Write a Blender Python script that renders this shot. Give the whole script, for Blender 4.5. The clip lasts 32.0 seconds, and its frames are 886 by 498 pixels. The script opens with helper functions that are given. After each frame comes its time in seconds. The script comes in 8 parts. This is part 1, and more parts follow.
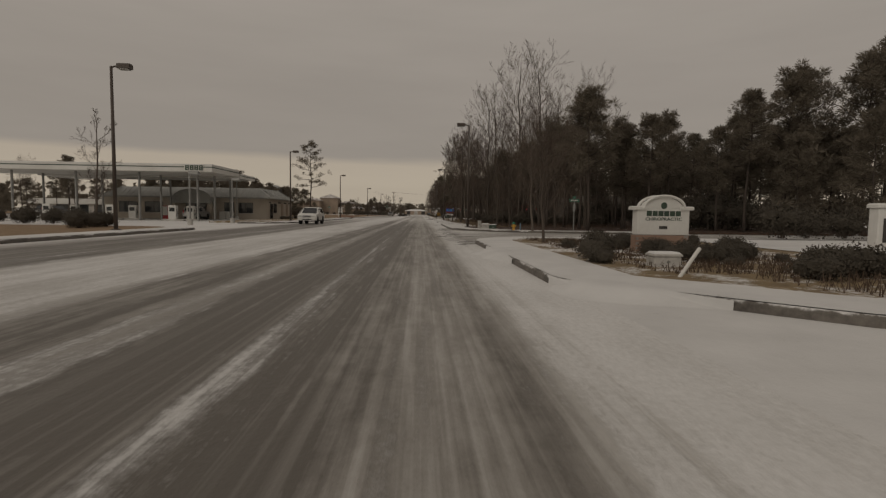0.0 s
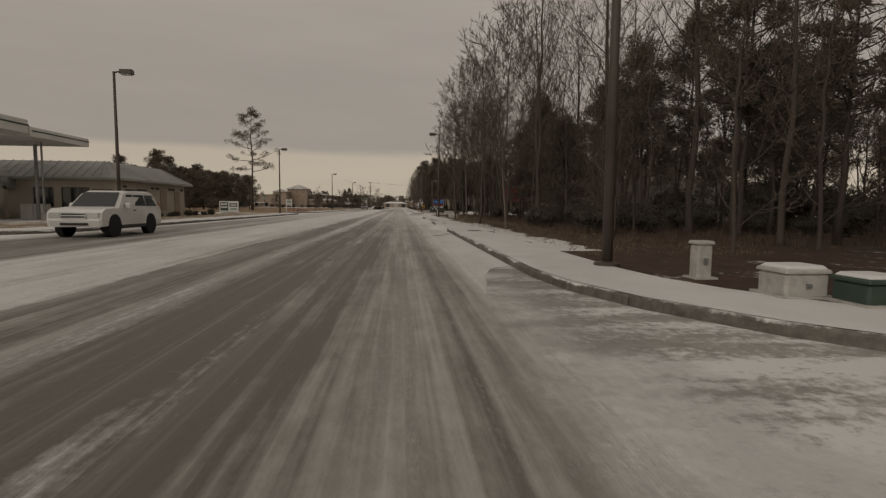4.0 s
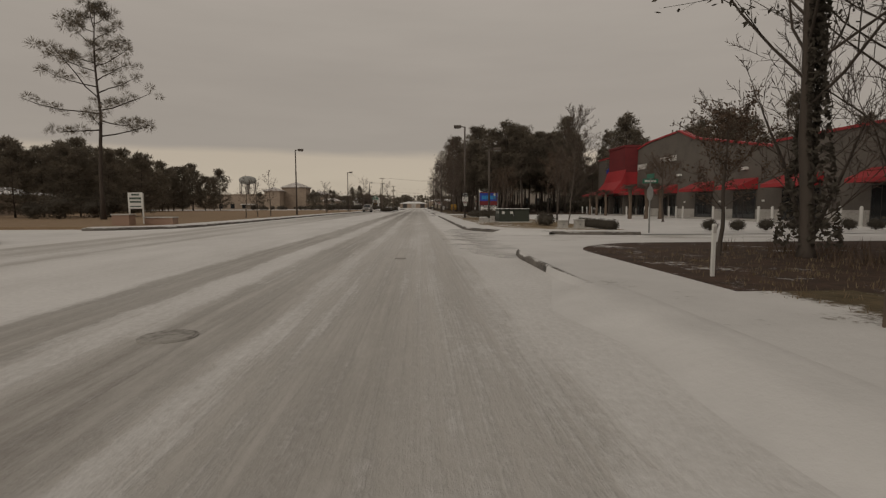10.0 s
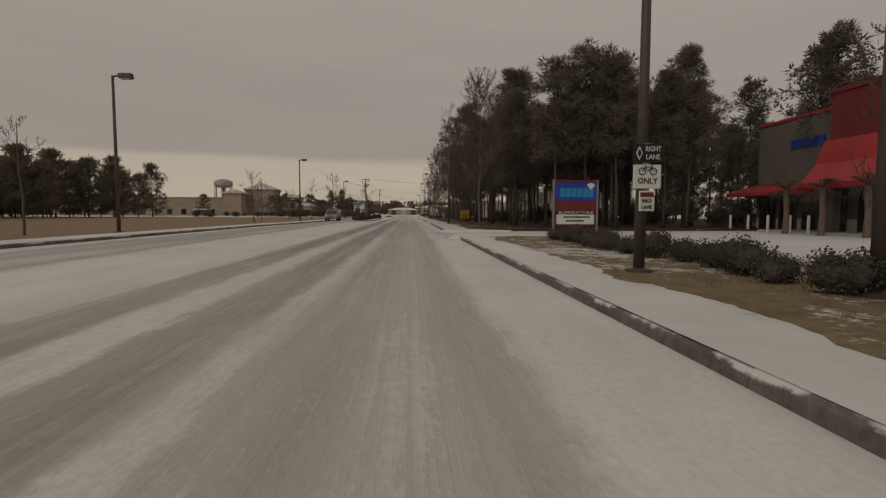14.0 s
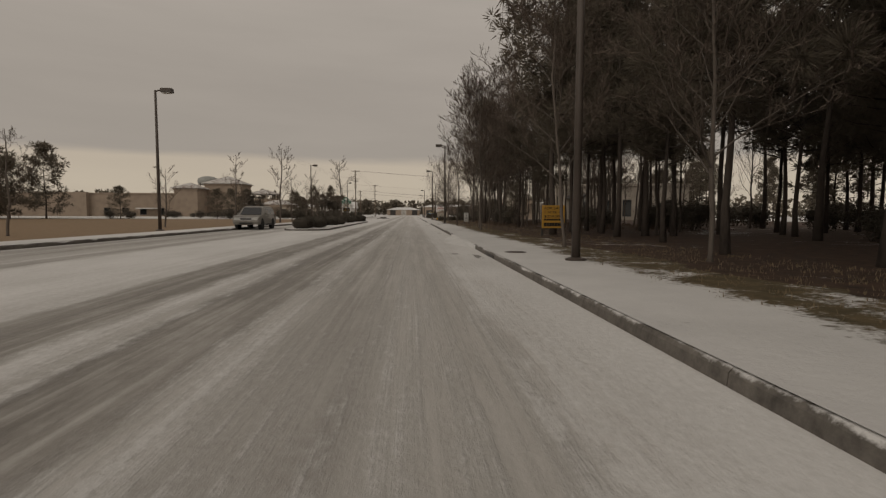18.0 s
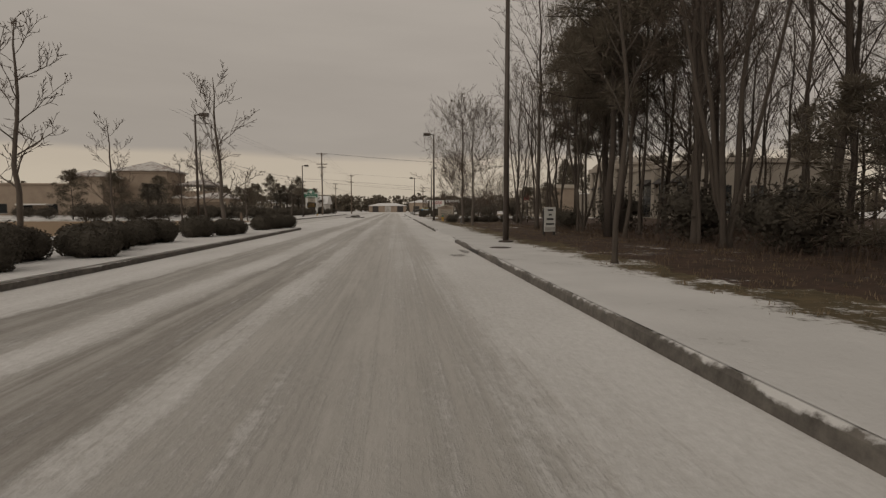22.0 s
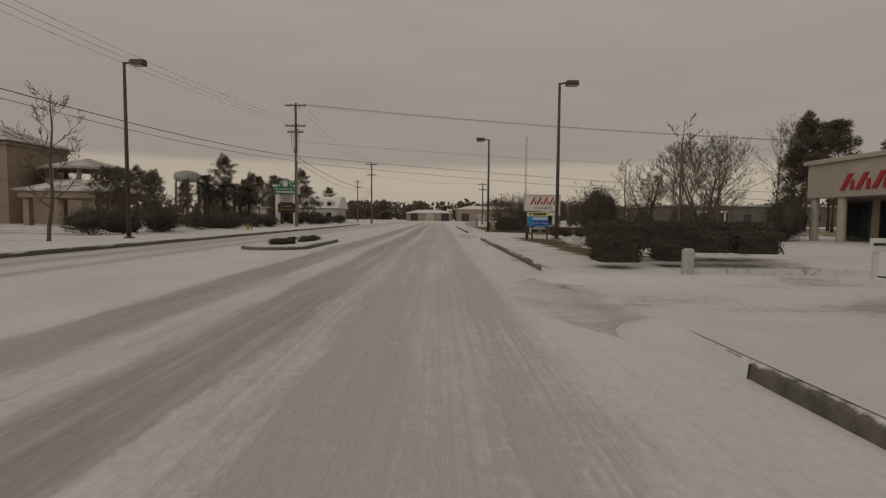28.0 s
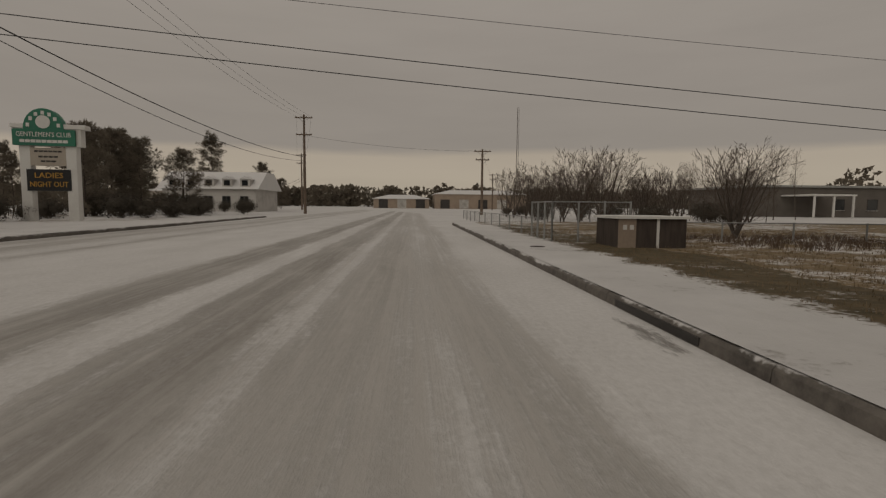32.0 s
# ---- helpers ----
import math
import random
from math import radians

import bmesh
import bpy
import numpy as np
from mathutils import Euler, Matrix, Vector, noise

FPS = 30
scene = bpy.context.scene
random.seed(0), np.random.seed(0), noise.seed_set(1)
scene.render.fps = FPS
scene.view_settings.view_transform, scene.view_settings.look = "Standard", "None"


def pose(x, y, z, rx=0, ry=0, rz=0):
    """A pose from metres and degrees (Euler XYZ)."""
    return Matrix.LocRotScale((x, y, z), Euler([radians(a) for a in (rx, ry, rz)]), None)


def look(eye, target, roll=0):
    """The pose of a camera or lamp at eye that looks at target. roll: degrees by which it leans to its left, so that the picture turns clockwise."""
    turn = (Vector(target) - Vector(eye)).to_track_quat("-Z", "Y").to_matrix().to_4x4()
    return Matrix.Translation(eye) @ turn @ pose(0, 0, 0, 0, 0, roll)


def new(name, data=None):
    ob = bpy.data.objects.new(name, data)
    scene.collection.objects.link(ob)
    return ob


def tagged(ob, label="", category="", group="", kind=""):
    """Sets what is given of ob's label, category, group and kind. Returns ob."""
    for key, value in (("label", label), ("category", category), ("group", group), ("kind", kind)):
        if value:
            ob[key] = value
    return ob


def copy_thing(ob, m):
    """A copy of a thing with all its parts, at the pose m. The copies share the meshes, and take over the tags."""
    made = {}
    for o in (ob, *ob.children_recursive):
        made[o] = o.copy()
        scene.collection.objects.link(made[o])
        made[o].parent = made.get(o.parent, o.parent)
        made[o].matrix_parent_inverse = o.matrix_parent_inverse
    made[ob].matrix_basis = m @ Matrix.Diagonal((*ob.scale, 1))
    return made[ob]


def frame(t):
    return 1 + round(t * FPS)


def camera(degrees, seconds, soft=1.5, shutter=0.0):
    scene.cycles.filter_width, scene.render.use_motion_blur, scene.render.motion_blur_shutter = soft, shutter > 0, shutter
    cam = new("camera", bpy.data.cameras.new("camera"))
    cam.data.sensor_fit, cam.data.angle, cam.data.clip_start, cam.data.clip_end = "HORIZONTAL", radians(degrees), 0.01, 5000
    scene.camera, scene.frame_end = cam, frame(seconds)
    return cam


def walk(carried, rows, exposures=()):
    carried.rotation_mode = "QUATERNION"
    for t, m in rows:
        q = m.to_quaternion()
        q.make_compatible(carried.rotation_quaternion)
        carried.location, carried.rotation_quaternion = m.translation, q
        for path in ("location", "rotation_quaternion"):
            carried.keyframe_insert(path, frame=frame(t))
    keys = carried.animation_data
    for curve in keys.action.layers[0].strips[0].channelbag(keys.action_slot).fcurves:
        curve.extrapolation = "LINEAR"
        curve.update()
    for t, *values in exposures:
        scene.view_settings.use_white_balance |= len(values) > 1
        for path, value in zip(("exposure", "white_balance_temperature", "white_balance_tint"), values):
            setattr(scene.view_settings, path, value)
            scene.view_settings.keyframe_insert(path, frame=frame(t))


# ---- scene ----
cam = camera(82.13, 32.0, soft=1.3)

# seconds, x, y along the road, tilt, lean, heading
DRIVE = (
    (0, 0.01, 30.82, 86.05, 0.79, -2.60),
    (0.5, 0.00, 34.77, 85.87, 0.36, -2.65),
    (1, 0.01, 38.69, 85.49, 0.09, -3.23),
    (1.5, 0.00, 42.64, 85.03, -0.16, -3.78),
    (2, 0.01, 46.62, 85.20, 0.28, -4.57),
    (2.5, 0.01, 50.65, 85.08, 0.18, -4.94),
    (3, 0.01, 54.70, 84.99, 0.19, -5.44),
    (3.5, 0.01, 58.79, 85.01, 0.42, -5.31),
    (5.5, 0.09, 75.64, 86.26, 0.19, -3.22),
    (6, 0.04, 80.14, 86.12, 0.10, -3.54),
    (6.5, 0.00, 84.63, 85.97, 0.10, -4.04),
    (7, -0.02, 89.09, 85.72, -0.02, -4.48),
    (7.5, -0.03, 93.55, 85.34, -0.01, -4.93),
    (8, -0.02, 98.05, 84.81, -0.01, -5.06),
    (8.5, -0.03, 102.63, 84.45, -0.09, -4.61),
    (9, -0.05, 107.20, 84.56, -0.16, -3.89),
    (9.5, -0.03, 111.61, 84.77, -0.08, -3.25),
    (10, -0.01, 115.99, 85.22, -0.19, -2.67),
    (10.5, 0.01, 120.34, 86.12, -0.20, -2.22),
    (11, 0.00, 124.74, 86.35, -0.28, -2.19),
    (11.5, -0.01, 129.23, 86.55, -0.17, -1.98),
    (12, -0.02, 133.79, 86.59, -0.17, -1.75),
    (12.5, -0.03, 138.44, 86.58, -0.17, -2.23),
    (13, -0.01, 143.28, 86.37, 0.09, -2.82),
    (13.5, -0.03, 148.29, 86.15, -0.07, -3.31),
    (14, -0.04, 153.29, 85.99, 0.14, -3.78),
    (14.5, -0.04, 158.23, 85.71, 0.18, -4.44),
    (16.5, -0.01, 178.27, 84.40, -0.21, -5.99),
    (17, 0.01, 183.05, 85.21, -0.12, -5.22),
    (17.5, 0.04, 187.70, 85.62, 0.04, -4.29),
    (18, 0.08, 192.22, 86.03, 0.20, -3.65),
    (18.5, 0.12, 196.64, 86.17, 0.37, -3.23),
    (19, 0.10, 201.14, 86.13, 0.23, -3.03),
    (19.5, 0.08, 205.80, 85.93, 0.05, -3.37),
    (20, 0.07, 210.54, 85.53, -0.12, -4.23),
    (20.5, 0.08, 215.35, 85.22, -0.10, -5.05),
    (21, 0.09, 220.18, 85.08, 0.12, -5.57),
    (21.5, 0.10, 224.99, 85.28, 0.07, -5.65),
    (22, 0.10, 229.76, 85.62, -0.05, -5.30),
    (22.5, 0.07, 234.60, 86.12, -0.17, -4.80),
    (23, 0.04, 239.37, 86.41, -0.31, -3.62),
    (23.5, 0.04, 244.07, 86.02, -0.11, -2.11),
    (24, -0.01, 248.91, 85.64, 0.15, -1.40),
    (24.5, -0.07, 253.90, 85.37, 0.55, -1.33),
    (25, -0.14, 259.00, 85.86, 1.25, -1.52),
    (25.5, -0.19, 264.15, 86.29, 0.39, -2.92),
    (27.5, -0.09, 284.51, 86.60, 0.14, -1.40),
    (28, -0.08, 289.72, 86.56, 0.47, -0.49),
    (28.5, -0.07, 294.87, 86.27, 0.29, -0.92),
    (29, -0.07, 300.06, 86.11, 0.41, -1.62),
    (29.5, -0.07, 305.24, 85.87, 0.53, -2.18),
    (30, -0.04, 310.15, 85.64, 0.57, -2.87),
    (30.5, -0.03, 314.85, 85.58, 0.72, -3.15),
    (31, -0.03, 319.29, 85.52, 0.71, -3.49),
    (31.5, -0.09, 323.78, 85.41, 0.52, -3.56),
    (32, -0.17, 328.36, 85.11, 0.50, -3.43),
)
EYE = 1.2


def drive_pose(x, y, tilt, lean, heading):
    """The camera in the car: eye height over the road, heading about z, tilt from straight down, lean about the view."""
    return pose(x, y, EYE, 0, 0, heading) @ pose(0, 0, 0, tilt, 0, 0) @ pose(0, 0, 0, 0, 0, lean)


walk(cam, [(t, drive_pose(*row)) for t, *row in DRIVE],
     [(0, 0.02), (2, 0.12), (6, 0.24), (9, 0.24), (11, 0.26), (13, 0.12), (16, 0.22), (19, 0.3), (23, 0.32), (25, 0.3), (28, 0.15), (30, 0.0), (32, -0.05)])

# ---------------------------------------------------------------- light
world = bpy.data.worlds.new("overcast_sky")
scene.world = world
world.use_nodes = True
wn, wl = world.node_tree.nodes, world.node_tree.links
for n in list(wn):
    wn.remove(n)


def wnode(kind, **sets):
    n = wn.new(kind)
    for k, v in sets.items():
        n.inputs[k].default_value = v
    return n


w_out = wn.new("ShaderNodeOutputWorld")
w_bg = wnode("ShaderNodeBackground", Strength=1.07)
w_sky = wn.new("ShaderNodeTexSky")
w_sky.sky_type, w_sky.sun_disc = "NISHITA", False
w_sky.sun_elevation, w_sky.sun_rotation = radians(27), radians(-142)
w_dim = wn.new("ShaderNodeVectorMath")
w_dim.operation = "SCALE"
w_dim.inputs["Scale"].default_value = 0.05
wl.new(w_sky.outputs[0], w_dim.inputs[0])
w_tc = wn.new("ShaderNodeTexCoord")
w_sep = wn.new("ShaderNodeSeparateXYZ")
wl.new(w_tc.outputs["Generated"], w_sep.inputs[0])
# stretched cloud texture
w_map = wn.new("ShaderNodeMapping")
w_map.inputs["Scale"].default_value = (1.4, 1.4, 9.0)
wl.new(w_tc.outputs["Generated"], w_map.inputs[0])
w_noise = wnode("ShaderNodeTexNoise", Scale=2.2, Detail=5.0, Roughness=0.55)
wl.new(w_map.outputs[0], w_noise.inputs["Vector"])
w_off = wn.new("ShaderNodeMath")
w_off.operation = "MULTIPLY_ADD"
w_off.inputs[1].default_value, w_off.inputs[2].default_value = 0.036, -0.018
wl.new(w_noise.outputs["Fac"], w_off.inputs[0])
w_z = wn.new("ShaderNodeMath")
w_z.operation = "ADD"
wl.new(w_sep.outputs["Z"], w_z.inputs[0])
wl.new(w_off.outputs[0], w_z.inputs[1])
w_ramp = wn.new("ShaderNodeValToRGB")
wl.new(w_z.outputs[0], w_ramp.inputs[0])
cr = w_ramp.color_ramp
# thin clear strip under the edge of the cloud deck, grey cloud above
stops = ((0.0, (0.36, 0.31, 0.245)), (0.055, (0.385, 0.33, 0.26)), (0.094, (0.37, 0.315, 0.25)), (0.108, (0.262, 0.232, 0.2)),
         (0.2, (0.268, 0.237, 0.205)), (0.4, (0.3, 0.267, 0.233)), (1.0, (0.36, 0.325, 0.29)))
while len(cr.elements) < len(stops):
    cr.elements.new(0.5)
for e, (p, c) in zip(cr.elements, stops):
    e.position, e.color = p, (*c, 1)
w_tone = wn.new("ShaderNodeMath")
w_tone.operation = "MULTIPLY_ADD"
w_tone.inputs[1].default_value, w_tone.inputs[2].default_value = 0.16, 0.92
wl.new(w_noise.outputs["Fac"], w_tone.inputs[0])
w_mul = wn.new("ShaderNodeVectorMath")
w_mul.operation = "SCALE"
wl.new(w_ramp.outputs[0], w_mul.inputs[0])
wl.new(w_tone.outputs[0], w_mul.inputs["Scale"])
w_mix = wn.new("ShaderNodeMix")
w_mix.data_type = "RGBA"
w_mix.inputs[0].default_value = 0.975
wl.new(w_dim.outputs[0], w_mix.inputs[6])
wl.new(w_mul.outputs[0], w_mix.inputs[7])
wl.new(w_mix.outputs[2], w_bg.inputs[0])
wl.new(w_bg.outputs[0], w_out.inputs[0])

sun = new("sun", bpy.data.lights.new("sun", "SUN"))
sun.data.energy, sun.data.angle, sun.data.color = 0.62, radians(50), (1.0, 0.93, 0.82)
sun.matrix_world = look((-55, -70, 45), (0, 0, 0))

# ---------------------------------------------------------------- helpers


class Soup:
    """Vertices and faces gathered for one mesh."""

    def __init__(self):
        self.v, self.f = [], []

    def add(self, verts, faces):
        n = len(self.v)
        self.v.extend(verts)
        self.f.extend(tuple(i + n for i in f) for f in faces)
        return self

    def box(self, x0, y0, z0, x1, y1, z1):
        return self.add([(x0, y0, z0), (x1, y0, z0), (x1, y1, z0), (x0, y1, z0), (x0, y0, z1), (x1, y0, z1), (x1, y1, z1), (x0, y1, z1)],
                        [(3, 2, 1, 0), (4, 5, 6, 7), (0, 1, 5, 4), (1, 2, 6, 5), (2, 3, 7, 6), (3, 0, 4, 7)])

    def bbox(self, x0, y0, z0, x1, y1, z1, b=0.02):
        """Box with chamfered upright edges and top rim."""
        def ring(z, i):
            a0, a1, c0, c1 = x0 + i, x1 - i, y0 + i, y1 - i
            return [(a0 + b, c0, z), (a1 - b, c0, z), (a1, c0 + b, z), (a1, c1 - b, z), (a1 - b, c1, z), (a0 + b, c1, z), (a0, c1 - b, z), (a0, c0 + b, z)]
        v = ring(z0, 0) + ring(z1 - b, 0) + ring(z1, b)
        f = [tuple(reversed(range(8))), tuple(range(16, 24))]
        for k in (0, 8):
            f += [(k + i, k + (i + 1) % 8, k + 8 + (i + 1) % 8, k + 8 + i) for i in range(8)]
        return self.add(v, f)

    def tube(self, pts, radii, n=6, caps=True):
        pts = [Vector(p) for p in pts]
        v, f = [], []
        d0 = (pts[1] - pts[0]).normalized()
        side = d0.cross(Vector((0.31, 0.87, 0.17))).normalized()
        for i, (p, r) in enumerate(zip(pts, radii)):
            d = (pts[min(i + 1, len(pts) - 1)] - pts[max(i - 1, 0)]).normalized()
            side = (side - d * side.dot(d)).normalized()
            up = d.cross(side)
            for k in range(n):
                a = 2 * math.pi * k / n
                v.append(tuple(p + (side * math.cos(a) + up * math.sin(a)) * r))
        for i in range(len(pts) - 1):
            for k in range(n):
                f.append((i * n + k, i * n + (k + 1) % n, (i + 1) * n + (k + 1) % n, (i + 1) * n + k))
        if caps:
            f += [tuple(reversed(range(n))), tuple(range((len(pts) - 1) * n, len(pts) * n))]
        return self.add(v, f)

    def prism(self, outline, z0, z1):
        """Upright prism over a plan outline, counter-clockwise."""
        n = len(outline)
        v = [(x, y, z0) for x, y in outline] + [(x, y, z1) for x, y in outline]
        return self.add(v, [tuple(reversed(range(n))), tuple(range(n, 2 * n))] + [(i, (i + 1) % n, n + (i + 1) % n, n + i) for i in range(n)])

    def wall(self, profile, axis, a, b):
        """A profile (list of (u, z)) pushed along x or y from a to b."""
        n = len(profile)
        v = [((u, s, z) if axis == "y" else (s, u, z)) for s in (a, b) for u, z in profile]
        return self.add(v, [tuple(range(n)), tuple(reversed(range(n, 2 * n)))] + [(i, n + i, n + (i + 1) % n, (i + 1) % n) for i in range(n)])

    def ball(self, c, r, seg=8, rings=5, rough=0.0, rnd=random):
        v, f = [], []
        for j in range(1, rings):
            th = math.pi * j / rings
            for k in range(seg):
                a = 2 * math.pi * k / seg
                q = 1 + rough * (rnd.random() - 0.5)
                v.append((c[0] + r[0] * q * math.sin(th) * math.cos(a), c[1] + r[1] * q * math.sin(th) * math.sin(a), c[2] + r[2] * q * math.cos(th)))
        top, bot = len(v), len(v) + 1
        v += [(c[0], c[1], c[2] + r[2]), (c[0], c[1], c[2] - r[2])]
        for j in range(rings - 2):
            f += [(j * seg + k, (j + 1) * seg + k, (j + 1) * seg + (k + 1) % seg, j * seg + (k + 1) % seg) for k in range(seg)]
        f += [(top, k, (k + 1) % seg) for k in range(seg)] + [(bot, (rings - 2) * seg + (k + 1) % seg, (rings - 2) * seg + k) for k in range(seg)]
        return self.add(v, f)

    def mesh(self, name, smooth=False):
        me = bpy.data.meshes.new(name)
        me.from_pydata(self.v, [], self.f)
        if smooth:
            me.polygons.foreach_set("use_smooth", [True] * len(me.polygons))
        me.update()
        return me


def part(name, soup, material, parent=None, label="", smooth=False):
    ob = new(name, soup.mesh(name, smooth) if isinstance(soup, Soup) else soup)
    if material is not None and not ob.data.materials:
        ob.data.materials.append(material)
    if parent is not None:
        ob.parent = parent
    if label:
        ob["label"] = label
    return ob


def thing(name, label, category, at=(0, 0, 0), turn=0.0, group="", kind=""):
    ob = new(name)
    ob.empty_display_size = 0.2
    ob.matrix_basis = pose(*at, 0, 0, turn)
    return tagged(ob, label, category, group, kind)


def letters(text, size, material, parent, m, name="lettering", depth=0.01, width=0.0):
    """Raised writing as a mesh, centred on its pose."""
    cu = bpy.data.curves.new(name, "FONT")
    cu.body, cu.size, cu.extrude, cu.align_x, cu.align_y = text, size, depth, "CENTER", "CENTER"
    cu.resolution_u = 2
    tmp = bpy.data.objects.new(name, cu)
    me = bpy.data.meshes.new_from_object(tmp)
    bpy.data.objects.remove(tmp)
    if width:
        xs = [q.co.x for q in me.vertices]
        k = width / max(max(xs) - min(xs), 1e-3)
        for q in me.vertices:
            q.co.x *= k
    me.materials.clear()
    me.materials.append(material)
    ob = new(name, me)
    ob.parent = parent
    ob.matrix_basis = m
    return ob


# ---------------------------------------------------------------- materials


def material(name, color, rough=0.8, metal=0.0, grain=0.15, scale=6.0, big=0.6, bump=0.15, second=None, island=0.0, rnd=0.0, stretch=(1, 1, 1), spec=0.3, through_light=0.0):
    """Principled surface with two scales of colour variation and fine relief."""
    m = bpy.data.materials.new(name)
    m.use_nodes = True
    nt = m.node_tree
    n, l = nt.nodes, nt.links
    b = n["Principled BSDF"]
    b.inputs["Roughness"].default_value, b.inputs["Metallic"].default_value = rough, metal
    b.inputs["Specular IOR Level"].default_value = spec
    tc = n.new("ShaderNodeTexCoord")
    mp = n.new("ShaderNodeMapping")
    mp.inputs["Scale"].default_value = stretch
    l.new(tc.outputs["Object"], mp.inputs[0])
    fine = n.new("ShaderNodeTexNoise")
    fine.inputs["Scale"].default_value, fine.inputs["Detail"].default_value = scale, 6
    wide = n.new("ShaderNodeTexNoise")
    wide.inputs["Scale"].default_value, wide.inputs["Detail"].default_value = big, 3
    l.new(mp.outputs[0], fine.inputs["Vector"])
    l.new(mp.outputs[0], wide.inputs["Vector"])
    c2 = second or tuple(x * 0.55 for x in color)
    r = n.new("ShaderNodeValToRGB")
    r.color_ramp.elements[0].position, r.color_ramp.elements[1].position = 0.3, 0.7
    r.color_ramp.elements[0].color, r.color_ramp.elements[1].color = (*c2, 1), (*color, 1)
    add = n.new("ShaderNodeMath")
    add.operation = "MULTIPLY_ADD"
    add.inputs[1].default_value = min(1.0, grain * 2.5)
    l.new(fine.outputs["Fac"], add.inputs[0])
    mul = n.new("ShaderNodeMath")
    mul.operation = "MULTIPLY_ADD"
    mul.inputs[1].default_value = 1.0
    mul.inputs[2].default_value = 0.12 - grain * 1.25
    l.new(wide.outputs["Fac"], mul.inputs[0])
    l.new(mul.outputs[0], add.inputs[2])
    fac = add.outputs[0]
    if rnd:
        oi = n.new("ShaderNodeObjectInfo")
        k = n.new("ShaderNodeMath")
        k.operation = "MULTIPLY_ADD"
        k.inputs[1].default_value = rnd
        l.new(oi.outputs["Random"], k.inputs[0])
        l.new(fac, k.inputs[2])
        fac = k.outputs[0]
    if island:
        ge = n.new("ShaderNodeNewGeometry")
        k = n.new("ShaderNodeMath")
        k.operation = "MULTIPLY_ADD"
        k.inputs[1].default_value = island
        l.new(ge.outputs["Random Per Island"], k.inputs[0])
        l.new(fac, k.inputs[2])
        fac = k.outputs[0]
    l.new(fac, r.inputs[0])
    l.new(r.outputs[0], b.inputs["Base Color"])
    if through_light:
        tr, mix = n.new("ShaderNodeBsdfTranslucent"), n.new("ShaderNodeMixShader")
        l.new(r.outputs[0], tr.inputs["Color"])
        mix.inputs[0].default_value = through_light
        l.new(b.outputs[0], mix.inputs[1])
        l.new(tr.outputs[0], mix.inputs[2])
        l.new(mix.outputs[0], n["Material Output"].inputs["Surface"])
    if bump:
        bp = n.new("ShaderNodeBump")
        bp.inputs["Strength"].default_value, bp.inputs["Distance"].default_value = bump, 0.02
        l.new(fine.outputs["Fac"], bp.inputs["Height"])
        l.new(bp.outputs[0], b.inputs["Normal"])
    return m


def nodes_of(name):
    m = bpy.data.materials.new(name)
    m.use_nodes = True
    return m, m.node_tree.nodes, m.node_tree.links, m.node_tree.nodes["Principled BSDF"]


def noise_at(n, l, vec, scale, detail=4, rough=0.5, stretch=None):
    if stretch:
        mp = n.new("ShaderNodeMapping")
        mp.inputs["Scale"].default_value = stretch
        l.new(vec, mp.inputs[0])
        vec = mp.outputs[0]
    t = n.new("ShaderNodeTexNoise")
    t.inputs["Scale"].default_value, t.inputs["Detail"].default_value, t.inputs["Roughness"].default_value = scale, detail, rough
    l.new(vec, t.inputs["Vector"])
    return t.outputs["Fac"]


def calc(n, l, op, a, b=None, c=None, clamp=False):
    k = n.new("ShaderNodeMath")
    k.operation, k.use_clamp = op, clamp
    for i, v in enumerate((a, b, c)):
        if v is None:
            continue
        if isinstance(v, (int, float)):
            k.inputs[i].default_value = v
        else:
            l.new(v, k.inputs[i])
    return k.outputs[0]


def ramp(n, l, fac, stops):
    r = n.new("ShaderNodeValToRGB")
    e = r.color_ramp.elements
    while len(e) < len(stops):
        e.new(0.5)
    for q, (p, c) in zip(e, stops):
        q.position, q.color = p, (*((c, c, c) if isinstance(c, float) else c), 1)
    l.new(fac, r.inputs[0])
    return r.outputs[0]


def blend(n, l, fac, a, b):
    m = n.new("ShaderNodeMix")
    m.data_type = "RGBA"
    for sock, v in ((m.inputs[0], fac), (m.inputs[6], a), (m.inputs[7], b)):
        if isinstance(v, tuple):
            sock.default_value = (*v, 1)
        elif isinstance(v, float):
            sock.default_value = v
        else:
            l.new(v, sock)
    return m.outputs[2]


SNOW = (0.64, 0.628, 0.612)


